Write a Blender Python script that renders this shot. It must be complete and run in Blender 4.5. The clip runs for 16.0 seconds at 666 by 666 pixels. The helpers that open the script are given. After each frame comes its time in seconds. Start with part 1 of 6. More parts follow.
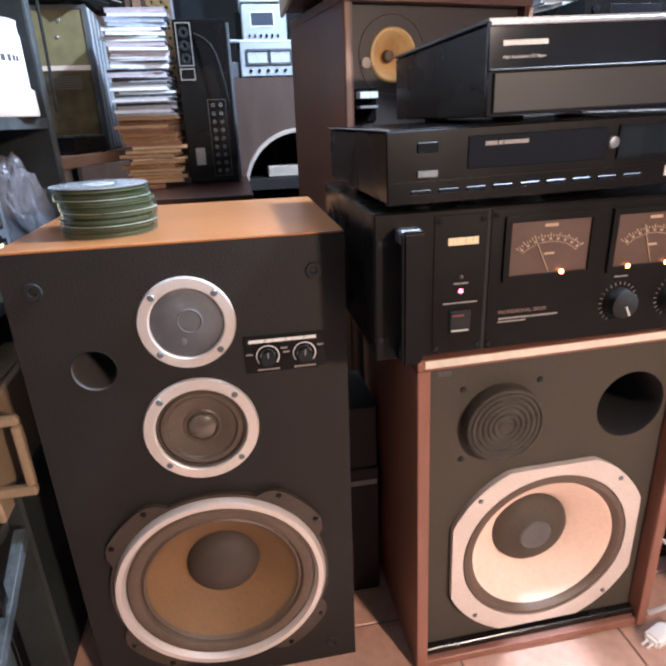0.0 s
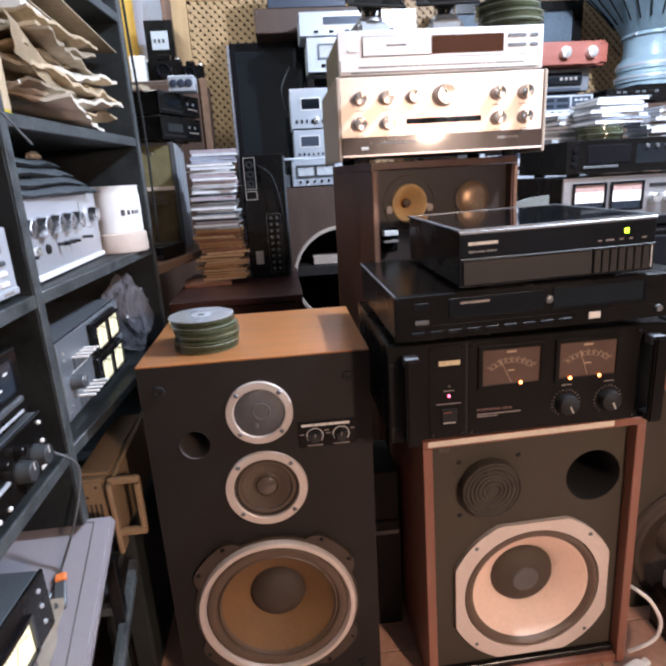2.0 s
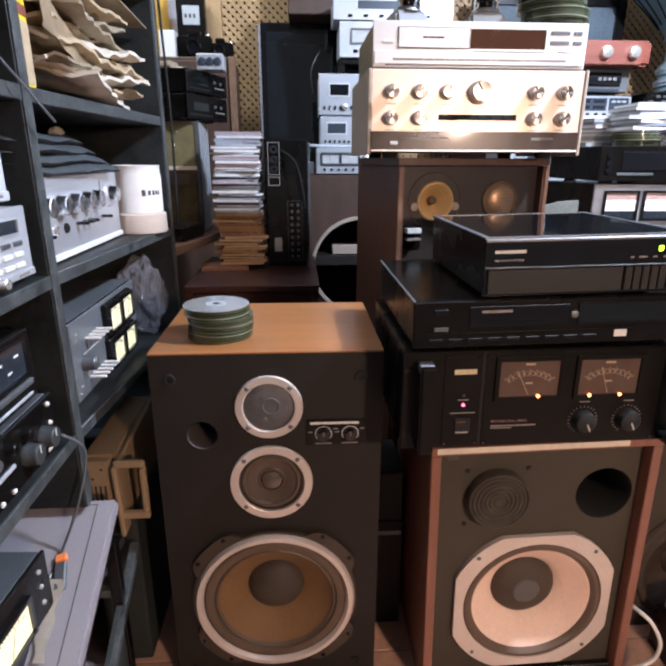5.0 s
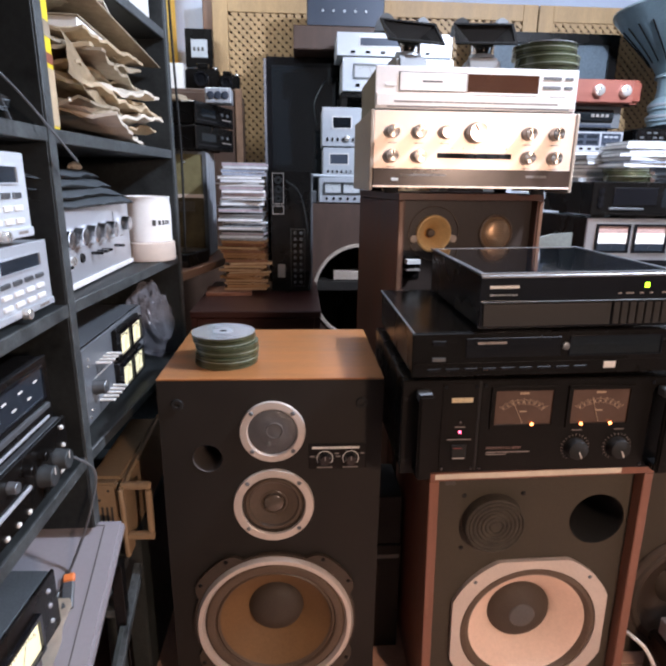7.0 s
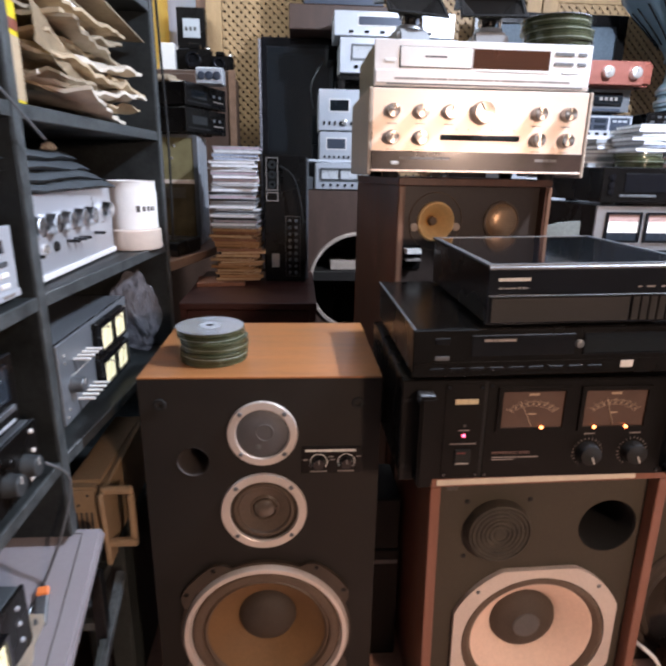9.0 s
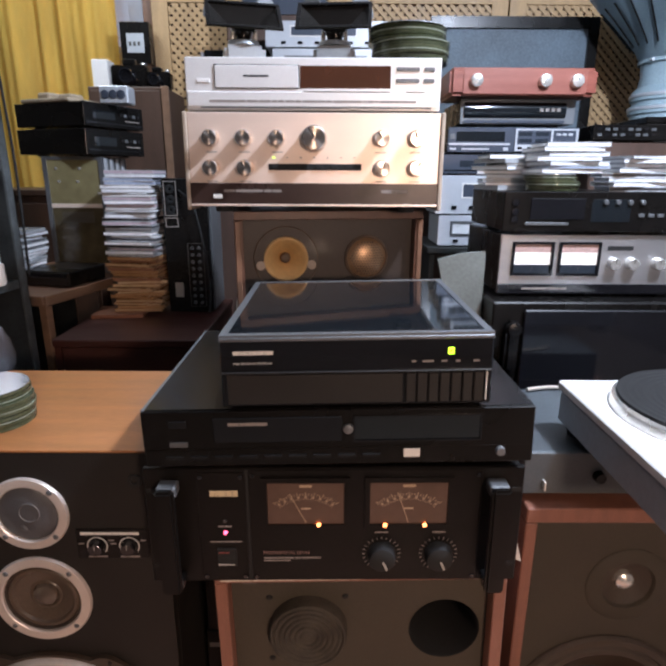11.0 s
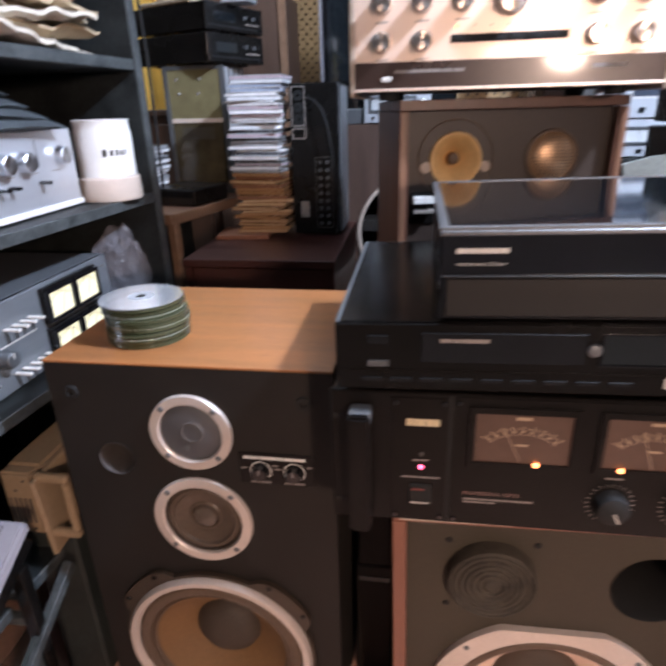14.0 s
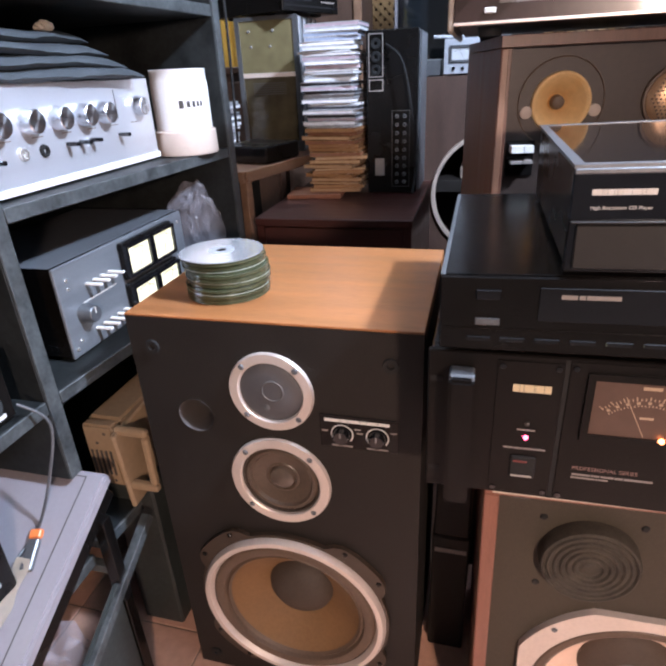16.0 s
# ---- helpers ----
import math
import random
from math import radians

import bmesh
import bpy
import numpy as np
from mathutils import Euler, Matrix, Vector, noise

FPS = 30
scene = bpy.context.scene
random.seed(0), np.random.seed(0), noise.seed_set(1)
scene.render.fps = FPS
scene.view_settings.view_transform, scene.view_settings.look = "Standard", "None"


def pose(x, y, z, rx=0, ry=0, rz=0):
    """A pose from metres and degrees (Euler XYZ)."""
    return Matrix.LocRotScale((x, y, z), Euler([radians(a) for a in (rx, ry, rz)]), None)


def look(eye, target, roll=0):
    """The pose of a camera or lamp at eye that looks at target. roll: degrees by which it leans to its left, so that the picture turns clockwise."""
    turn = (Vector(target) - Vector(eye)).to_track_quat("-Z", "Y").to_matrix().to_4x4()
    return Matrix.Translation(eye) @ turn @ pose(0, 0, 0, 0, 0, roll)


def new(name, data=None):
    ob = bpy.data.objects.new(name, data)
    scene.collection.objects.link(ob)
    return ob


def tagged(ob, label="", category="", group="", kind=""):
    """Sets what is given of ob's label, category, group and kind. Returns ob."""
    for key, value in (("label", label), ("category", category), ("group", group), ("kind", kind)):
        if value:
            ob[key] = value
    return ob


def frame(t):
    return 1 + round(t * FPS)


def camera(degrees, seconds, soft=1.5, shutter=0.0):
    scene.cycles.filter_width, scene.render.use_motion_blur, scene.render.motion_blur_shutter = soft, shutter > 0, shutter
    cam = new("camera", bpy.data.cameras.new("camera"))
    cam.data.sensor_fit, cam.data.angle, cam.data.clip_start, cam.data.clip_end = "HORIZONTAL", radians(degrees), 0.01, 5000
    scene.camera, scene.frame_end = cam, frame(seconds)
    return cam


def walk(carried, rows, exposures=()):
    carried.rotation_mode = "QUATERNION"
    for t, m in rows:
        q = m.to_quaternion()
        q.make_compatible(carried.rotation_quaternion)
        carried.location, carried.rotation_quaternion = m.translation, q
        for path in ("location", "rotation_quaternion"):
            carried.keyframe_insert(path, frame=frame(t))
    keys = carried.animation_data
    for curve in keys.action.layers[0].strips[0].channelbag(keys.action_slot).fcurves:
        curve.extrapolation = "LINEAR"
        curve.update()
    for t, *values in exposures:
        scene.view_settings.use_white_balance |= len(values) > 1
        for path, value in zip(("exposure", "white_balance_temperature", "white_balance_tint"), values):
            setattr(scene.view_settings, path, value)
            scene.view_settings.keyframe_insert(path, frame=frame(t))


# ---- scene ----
cam = camera(63.0, 16.0, soft=2.7, shutter=0.7)
METRES, EYE, TILT, LEAN, TURN = 1.43, 0.92, 0.0, 0.0, -9.2
ROWS = [
    (0.0, 0.0, 0.0, 0.0, -0.8, -21.47, 2.03),
    (0.5, -0.0102, -0.0219, 0.0094, -1.93, -21.07, 2.16),
    (1.0, -0.0057, -0.0502, 0.0436, -1.43, -20.37, 2.12),
    (1.5, 0.0138, -0.1107, 0.086, 0.5, -18.66, 2.81),
    (2.0, 0.0169, -0.1732, 0.1213, 3.34, -16.26, 3.11),
    (2.5, 0.0163, -0.1842, 0.1346, 2.73, -16.33, 2.23),
    (3.0, 0.0073, -0.1689, 0.1306, 3.69, -16.55, 1.77),
    (5.5, 0.0119, -0.1564, 0.1359, 5.74, -17.85, -0.66),
    (6.0, 0.0101, -0.1664, 0.1506, 5.81, -16.75, -1.06),
    (6.5, 0.0066, -0.1754, 0.1497, 5.82, -15.98, -1.05),
    (7.0, 0.0089, -0.1818, 0.1505, 5.69, -15.57, -0.79),
    (7.5, -0.0007, -0.182, 0.1605, 5.87, -15.31, -0.81),
    (8.0, 0.0069, -0.18, 0.1441, 5.76, -15.63, -0.64),
    (8.5, -0.0023, -0.1683, 0.151, 5.97, -16.03, -0.69),
    (9.0, 0.0083, -0.132, 0.1438, 5.54, -16.69, -0.98),
    (9.5, 0.0955, -0.0789, 0.1673, 5.77, -17.03, -0.91),
    (10.0, 0.1764, -0.0095, 0.1666, 6.24, -17.26, -0.8),
    (12.5, 0.2885, 0.0188, 0.2067, 13.47, -14.16, 0.15),
    (13.0, 0.2865, 0.0231, 0.1887, 13.91, -15.58, 0.33),
    (13.5, 0.214, 0.0332, 0.1492, 14.0, -19.6, 1.84),
    (14.0, 0.1505, 0.061, 0.1296, 17.56, -22.53, 1.47),
    (14.5, 0.1205, 0.0656, 0.1083, 21.26, -24.16, 2.44),
    (15.0, 0.1161, 0.0706, 0.102, 22.05, -25.03, 2.49),
    (15.5, 0.1128, 0.073, 0.1078, 23.12, -25.46, 2.51),
    (16.0, 0.1135, 0.0739, 0.1089, 23.45, -25.57, 2.57),
]
walk(cam, [(t, pose(0, 0, EYE, TILT, LEAN, TURN) @ pose(METRES * x, METRES * y, METRES * z, 90 + pitch, roll, yaw)) for t, x, y, z, yaw, pitch, roll in ROWS], exposures=[(0.0, 1.1, 5750, 4), (1.0, 0.9, 5850, 5), (1.6, 0.52, 6150, 8), (2.2, 0.36, 6350, 9), (5.5, 0.22, 6450, 10), (9.0, 0.15, 6500, 10), (10.0, 0.1, 6500, 10), (12.3, -0.35, 6450, 8), (13.0, -0.33, 6400, 7), (13.6, 0.05, 6400, 10), (14.3, 0.5, 6150, 11), (16.0, 0.75, 6100, 11)])
# ---- light ----
world = bpy.data.worlds.new("world")
scene.world = world
world.use_nodes = True
world.node_tree.nodes["Background"].inputs[0].default_value = (0.74, 0.73, 0.84, 1)
world.node_tree.nodes["Background"].inputs[1].default_value = 0.09


def lamp(name, eye, target, watts, size, colour, kind="AREA"):
    data = bpy.data.lights.new(name, kind)
    data.energy, data.color = watts, colour
    if kind == "AREA":
        data.shape, data.size = "DISK", size
    else:
        data.shadow_soft_size = size
    ob = new(name, data)
    ob.matrix_world = look(eye, target)
    return ob


# a cool ceiling bulb to the right of the stack, a warm one behind the viewer, an added cool fill (no known fixture)
# over the back of the room
COOL = lamp("ceiling_bulb_light", (1.24, 0.50, 2.22), (0.2, 0.9, 0.8), 205, 0.05, (0.72, 0.81, 1.0), "POINT")
WARM = lamp("warm_bulb_light", (0.90, -1.15, 1.32), (0.30, 0.7, 0.22), 7.1, 0.16, (1.0, 0.70, 0.54))
WARM.data.spread = math.radians(95)
BACK_FILL = lamp("back_fill_light", (-0.75, 2.05, 2.42), (-0.75, 2.35, 0.0), 13, 0.5, (0.84, 0.92, 1.0))


# ---- materials ----
def mat(name, col, rough=0.5, metal=0.0, var=0.2, scale=6.0, grain=120.0, bump=0.05, stretch=(1, 1, 1), col2=None, coat=0.0, emit=None, power=0.0, rvar=0.12, alpha=None, trans=0.0, spec=None, spun=None):
    m = bpy.data.materials.new(name)
    m.use_nodes = True
    nt = m.node_tree
    b = nt.nodes["Principled BSDF"]
    tc = nt.nodes.new("ShaderNodeTexCoord")
    mp = nt.nodes.new("ShaderNodeMapping")
    mp.inputs["Scale"].default_value = stretch
    nt.links.new(tc.outputs["Object"], mp.inputs["Vector"])
    big = nt.nodes.new("ShaderNodeTexNoise")
    big.inputs["Scale"].default_value = scale
    big.inputs["Detail"].default_value = 5
    fine = nt.nodes.new("ShaderNodeTexNoise")
    fine.inputs["Scale"].default_value = grain
    fine.inputs["Detail"].default_value = 3
    for n in (big, fine):
        nt.links.new(mp.outputs["Vector"], n.inputs["Vector"])
    add = nt.nodes.new("ShaderNodeMath")
    add.operation = "MULTIPLY_ADD"
    add.inputs[1].default_value = 0.4
    nt.links.new(fine.outputs["Fac"], add.inputs[0])
    sc = nt.nodes.new("ShaderNodeMath")
    sc.operation = "MULTIPLY"
    sc.inputs[1].default_value = 0.6
    nt.links.new(big.outputs["Fac"], sc.inputs[0])
    nt.links.new(sc.outputs[0], add.inputs[2])
    ramp = nt.nodes.new("ShaderNodeValToRGB")
    ramp.color_ramp.elements[0].position, ramp.color_ramp.elements[1].position = 0.32, 0.68
    dark = [c * (1 - var) for c in col]
    light = col2 if col2 else [min(1, c * (1 + var)) for c in col]
    ramp.color_ramp.elements[0].color = (*dark, 1)
    ramp.color_ramp.elements[1].color = (*light, 1)
    nt.links.new(add.outputs[0], ramp.inputs["Fac"])
    nt.links.new(ramp.outputs["Color"], b.inputs["Base Color"])
    rr = nt.nodes.new("ShaderNodeMapRange")
    rr.inputs["To Min"].default_value, rr.inputs["To Max"].default_value = max(0.02, rough - rvar), min(1, rough + rvar)
    nt.links.new(big.outputs["Fac"], rr.inputs["Value"])
    nt.links.new(rr.outputs["Result"], b.inputs["Roughness"])
    b.inputs["Metallic"].default_value = metal
    b.inputs["Coat Weight"].default_value = coat
    b.inputs["Coat Roughness"].default_value = 0.08
    b.inputs["Transmission Weight"].default_value = trans
    b.inputs["Specular IOR Level"].default_value = spec if spec is not None else 0.35 if max(col) < 0.02 and rough > 0.2 else 0.5
    if spun:
        tg = nt.nodes.new("ShaderNodeTangent")
        tg.direction_type, tg.axis = "RADIAL", spun
        b.inputs["Anisotropic"].default_value = 0.9
        nt.links.new(tg.outputs["Tangent"], b.inputs["Tangent"])
    if bump:
        bp = nt.nodes.new("ShaderNodeBump")
        bp.inputs["Strength"].default_value, bp.inputs["Distance"].default_value = bump, 0.002
        nt.links.new(fine.outputs["Fac"], bp.inputs["Height"])
        nt.links.new(bp.outputs["Normal"], b.inputs["Normal"])
    if emit:
        b.inputs["Emission Color"].default_value = (*emit, 1)
        b.inputs["Emission Strength"].default_value = power
    if alpha is not None:
        b.inputs["Alpha"].default_value = alpha
    return m


cherry = mat("cherry_veneer", (0.36, 0.145, 0.05), 0.34, var=0.28, scale=5, grain=90, stretch=(0.7, 7, 7), bump=0.04, coat=0.25)
walnut = mat("walnut_veneer", (0.10, 0.042, 0.025), 0.42, var=0.35, scale=6, grain=110, stretch=(7, 7, 0.6), bump=0.05, coat=0.1)
walnut_edge = mat("walnut_edge", (0.22, 0.092, 0.060), 0.45, var=0.2, scale=8, grain=90, stretch=(6, 6, 0.8), bump=0.05)
brown_board = mat("brown_board", (0.075, 0.043, 0.031), 0.5, var=0.25, scale=5, grain=70, stretch=(5, 5, 0.7))
mahogany = mat("mahogany_veneer", (0.050, 0.015, 0.011), 0.38, var=0.3, scale=5, grain=80, stretch=(0.7, 6, 6), coat=0.2)
red_wood = mat("red_wood", (0.24, 0.065, 0.042), 0.35, var=0.3, scale=6, grain=80, stretch=(0.6, 8, 8), coat=0.3)
pale_wood = mat("pale_wood", (0.44, 0.285, 0.14), 0.55, var=0.18, scale=5, grain=70, stretch=(4, 4, 0.7))
black_vinyl = mat("black_vinyl", (0.013, 0.0104, 0.0083), 0.62, var=0.3, scale=9, grain=350, bump=0.25)
olive_paint = mat("olive_paint", (0.043, 0.034, 0.022), 0.72, var=0.2, scale=5, grain=400, bump=0.2)
black_metal = mat("black_metal", (0.0060, 0.0052, 0.0048), 0.27, var=0.35, scale=7, grain=320, bump=0.025, spec=0.28)
black_gloss = mat("black_gloss", (0.008, 0.008, 0.010), 0.10, var=0.3, scale=5, grain=60, bump=0.0, coat=0.5, rvar=0.05)
black_satin = mat("black_satin_metal", (0.006, 0.0055, 0.0055), 0.24, var=0.3, scale=7, grain=200, bump=0.03)
black_shelf = mat("black_shelf_board", (0.017, 0.0195, 0.0195), 0.5, var=0.6, scale=14, grain=120, bump=0.15)
shelf_edge = mat("worn_shelf_edge", (0.055, 0.062, 0.063), 0.45, var=0.65, scale=26, grain=140, bump=0.2)
grey_metal = mat("grey_metal", (0.16, 0.17, 0.18), 0.42, metal=0.6, var=0.2, scale=8, grain=200)
silver = mat("brushed_silver", (0.62, 0.62, 0.63), 0.33, metal=0.85, var=0.08, scale=5, grain=260, stretch=(0.4, 8, 8), bump=0.03)
champagne = mat("champagne_aluminium", (0.87, 0.70, 0.59), 0.38, metal=0.5, var=0.05, scale=4, grain=260, stretch=(0.3, 8, 8), bump=0.03, rvar=0.06)
pale_silver = mat("pale_silver_paint", (0.80, 0.78, 0.76), 0.36, metal=0.3, var=0.05, scale=4, grain=220, bump=0.02, rvar=0.06)
blue_silver = mat("pale_brushed_aluminium", (0.64, 0.66, 0.70), 0.36, metal=0.6, var=0.06, scale=5, grain=260, stretch=(0.4, 8, 8), bump=0.03)
bronze_case = mat("dull_bronze_case", (0.23, 0.20, 0.14), 0.42, metal=0.4, var=0.1, scale=6, grain=200, bump=0.03)
cool_silver = mat("cool_silver_paint", (0.55, 0.58, 0.62), 0.40, metal=0.4, var=0.08, scale=6, grain=200, bump=0.03)
chrome = mat("turned_aluminium", (0.80, 0.78, 0.74), 0.26, metal=0.75, var=0.06, scale=9, grain=160, bump=0.02)
ring_alloy = mat("satin_ring_alloy", (0.66, 0.58, 0.52), 0.38, metal=0.4, var=0.08, scale=10, grain=200, bump=0.03)
pink_alloy = mat("cast_frame_alloy", (0.60, 0.52, 0.46), 0.5, metal=0.25, var=0.1, scale=10, grain=200, bump=0.06)
cream_cone = mat("cream_paper_cone", (0.74, 0.55, 0.44), 0.85, var=0.10, scale=7, grain=160, bump=0.25)
brown_cone = mat("brown_paper_cone", (0.185, 0.098, 0.038), 0.75, var=0.18, scale=6, grain=190, bump=0.2)
surround_cloth = mat("surround_cloth", (0.10, 0.066, 0.044), 0.55, var=0.25, scale=12, grain=240, bump=0.15)
dust_cloth = mat("dark_dust_cap", (0.050, 0.036, 0.026), 0.7, var=0.25, scale=14, grain=260, bump=0.2)
grey_dome = mat("grey_dome", (0.085, 0.082, 0.08), 0.4, var=0.2, scale=14, grain=160, bump=0.1)
brass_lid = mat("amber_basket", (0.042, 0.028, 0.018), 0.45, var=0.25, scale=9, grain=160, coat=0.1)
gold_cone = mat("ochre_cone", (0.62, 0.40, 0.17), 0.5, var=0.15, scale=12, grain=120, bump=0.1)
mesh_brass = mat("brass_mesh", (0.46, 0.30, 0.18), 0.38, metal=0.7, var=0.2, scale=20, grain=300)
white_plastic = mat("white_plastic", (0.82, 0.80, 0.77), 0.42, var=0.05, scale=6, grain=80, bump=0.02)
cream_plastic = mat("cream_plastic", (0.62, 0.52, 0.44), 0.5, var=0.08, scale=7, grain=80, bump=0.03)
beige_plastic = mat("beige_plastic", (0.34, 0.24, 0.145), 0.5, var=0.14, scale=6, grain=110, bump=0.06)
mauve_lid = mat("grey_lid_plastic", (0.27, 0.255, 0.275), 0.42, var=0.06, scale=4, grain=160, bump=0.04)
paper_tan = mat("kraft_paper", (0.47, 0.36, 0.23), 0.75, var=0.25, scale=9, grain=70, bump=0.2)
paper_pale = mat("pale_paper", (0.64, 0.57, 0.47), 0.7, var=0.15, scale=9, grain=70, bump=0.15)
paper_dull = mat("grey_brown_paper", (0.33, 0.265, 0.185), 0.75, var=0.3, scale=9, grain=70, bump=0.2)
yellow_card = mat("yellow_card", (0.75, 0.58, 0.03), 0.5, var=0.1)
yellow_cloth = mat("yellow_curtain_cloth", (0.86, 0.56, 0.12), 0.8, var=0.2, scale=4, grain=300, stretch=(4, 4, 0.6), bump=0.15)
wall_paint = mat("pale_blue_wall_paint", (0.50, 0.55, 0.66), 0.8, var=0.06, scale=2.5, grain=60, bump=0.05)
# unseen ceiling and side walls: darkened so less light bounces back as fill
low_bounce_ceiling = mat("low_bounce_ceiling_paint", (0.42, 0.42, 0.42), 0.85, var=0.05, scale=2, grain=60)
low_bounce_paint = mat("low_bounce_brown_paint", (0.16, 0.14, 0.125), 0.85, var=0.15, scale=2.5, grain=60)
terracotta = mat("terracotta_tile", (0.48, 0.28, 0.20), 0.42, var=0.2, scale=5, grain=60, bump=0.06)
grout = mat("tile_grout", (0.20, 0.15, 0.11), 0.85, var=0.2, scale=20, grain=120, bump=0.2)
dark_cloth = mat("dark_grey_cloth", (0.055, 0.065, 0.072), 0.75, var=0.3, scale=10, grain=300, bump=0.2)
horn_paint = mat("grey_blue_horn_paint", (0.30, 0.40, 0.45), 0.38, var=0.2, scale=7, grain=160, bump=0.04, coat=0.15)
# red wood lightened towards pink to paint the radio front's sheen
red_front = mat("sheen_red_wood_front", (0.27, 0.09, 0.065), 0.32, var=0.2, scale=6, grain=80, stretch=(0.6, 8, 8), coat=0.3)
mesh_grey = mat("grey_wire_mesh", (0.115, 0.115, 0.12), 0.38, metal=0.5, var=0.12, scale=30, grain=900, bump=0.5)
knob_alloy = mat("turned_knob_alloy", (0.60, 0.53, 0.48), 0.26, metal=1.0, var=0.06, scale=9, grain=160, bump=0.0, rvar=0.04, spun="Y")
spun_chrome = mat("spun_silver_knob", (0.74, 0.75, 0.78), 0.26, metal=1.0, var=0.06, scale=9, grain=160, bump=0.0, rvar=0.04, spun="Y")
# brown wood made paler, the light on rails and edges put into its colour
lit_rail_wood = mat("lit_tone_rail_wood", (0.20, 0.115, 0.07), 0.45, var=0.25, scale=7, grain=90, stretch=(6, 0.7, 6))
driver_grey = mat("driver_grey_paint", (0.30, 0.32, 0.34), 0.4, metal=0.3, var=0.15, scale=9, grain=200)
lens_foam = mat("coarse_dark_lens", (0.040, 0.033, 0.024), 0.75, var=0.5, scale=60, grain=420, bump=0.6)
horn_dark = mat("dark_horn_paint", (0.11, 0.115, 0.12), 0.45, var=0.2, scale=9, grain=200)
pale_deck = mat("pale_grey_deck_paint", (0.58, 0.62, 0.66), 0.45, metal=0.2, var=0.08, scale=6, grain=200, bump=0.03)
dull_knob = mat("dull_dark_knob", (0.05, 0.055, 0.058), 0.45, metal=0.3, var=0.2, scale=9, grain=160)
brown_glass = mat("dim_brown_glass", (0.075, 0.062, 0.035), 0.12, var=0.45, scale=9, grain=30, bump=0.0, coat=0.5)
mid_cloth = mat("doped_grey_brown_cone", (0.085, 0.060, 0.042), 0.38, var=0.3, scale=12, grain=240, bump=0.1)
dome_gloss = mat("glossy_brown_dome", (0.10, 0.075, 0.058), 0.16, var=0.2, scale=12, grain=100, bump=0.0, coat=0.4)
charcoal = mat("satin_charcoal_panel", (0.016, 0.0145, 0.0135), 0.48, var=0.15, scale=8, grain=260, bump=0.06)
flap_grey = mat("grey_green_board", (0.17, 0.185, 0.17), 0.5, var=0.3, scale=6, grain=120)
dull_rim = mat("dull_beige_rim", (0.42, 0.34, 0.28), 0.5, var=0.2, scale=9, grain=90)
bag_film = mat("thin_grey_film", (0.55, 0.54, 0.60), 0.16, var=0.25, scale=14, grain=60, bump=0.1, trans=0.0, alpha=0.17)
case_clear = mat("clear_disc_case", (0.44, 0.46, 0.48), 0.15, var=0.3, scale=60, grain=200, bump=0.0, coat=0.4)
disc_face = mat("silver_disc", (0.75, 0.78, 0.82), 0.2, metal=0.7, var=0.06, scale=8, grain=40, bump=0.0, rvar=0.04)
disc_green = mat("disc_edge", (0.24, 0.27, 0.15), 0.14, metal=0.2, var=0.5, scale=14, grain=90, bump=0.0, coat=0.6)
dn = disc_green.node_tree
pick, hue = dn.nodes.new("ShaderNodeObjectInfo"), dn.nodes.new("ShaderNodeValToRGB")
hue.color_ramp.elements[0].color, hue.color_ramp.elements[1].color = (0.022, 0.03, 0.012, 1), (0.11, 0.12, 0.065, 1)
dn.links.new(pick.outputs["Random"], hue.inputs["Fac"])
dn.links.new(hue.outputs["Color"], dn.nodes["Principled BSDF"].inputs["Base Color"])
port_plastic = mat("dark_port_plastic", (0.07, 0.06, 0.055), 0.4, var=0.15, scale=10, grain=150, bump=0.02)
disc_rim = mat("bright_disc_rim", (0.36, 0.39, 0.32), 0.2, metal=0.2, var=0.1, bump=0.0, coat=0.5)
smoked = mat("smoked_glass", (0.010, 0.013, 0.016), 0.04, var=0.1, bump=0.0, coat=1.0, rvar=0.02)
yellow_glass = mat("aged_glass_front", (0.20, 0.175, 0.09), 0.12, var=0.25, scale=6, grain=30, bump=0.0, coat=0.5)
dial_lit = mat("lit_amber_dial", (0.060, 0.035, 0.025), 0.4, var=0.2, scale=30, grain=90, emit=(1.0, 0.36, 0.18), power=0.022, coat=0.4)
dial_white = mat("lit_white_dial", (0.80, 0.78, 0.76), 0.35, var=0.04, emit=(1.0, 0.95, 0.9), power=0.45)
pale_dial = mat("pale_grey_dial", (0.55, 0.57, 0.58), 0.4, var=0.05)
mark_mid = mat("mid_grey_marking", (0.40, 0.37, 0.33), 0.6, var=0, bump=0)
# clear case shell with warm lamplight put into its colour
warm_lit_case = mat("warm_lit_disc_case", (0.30, 0.17, 0.085), 0.25, var=0.3, scale=40, grain=200, bump=0.0, coat=0.3)
dial_pink = mat("dial_scale_band", (0.55, 0.36, 0.32), 0.4, var=0.05)
dial_yellow = mat("lit_yellow_dial", (0.78, 0.73, 0.52), 0.35, var=0.06, emit=(1.0, 0.9, 0.5), power=0.5)
amber_bulb = mat("amber_bulb", (1.0, 0.5, 0.2), 0.4, emit=(1.0, 0.28, 0.09), power=6, var=0, bump=0)
red_led = mat("red_led", (0.9, 0.1, 0.15), 0.4, emit=(1.0, 0.10, 0.22), power=5, var=0, bump=0)
green_led = mat("green_led", (0.5, 0.9, 0.1), 0.4, emit=(0.50, 1.0, 0.02), power=6, var=0, bump=0)
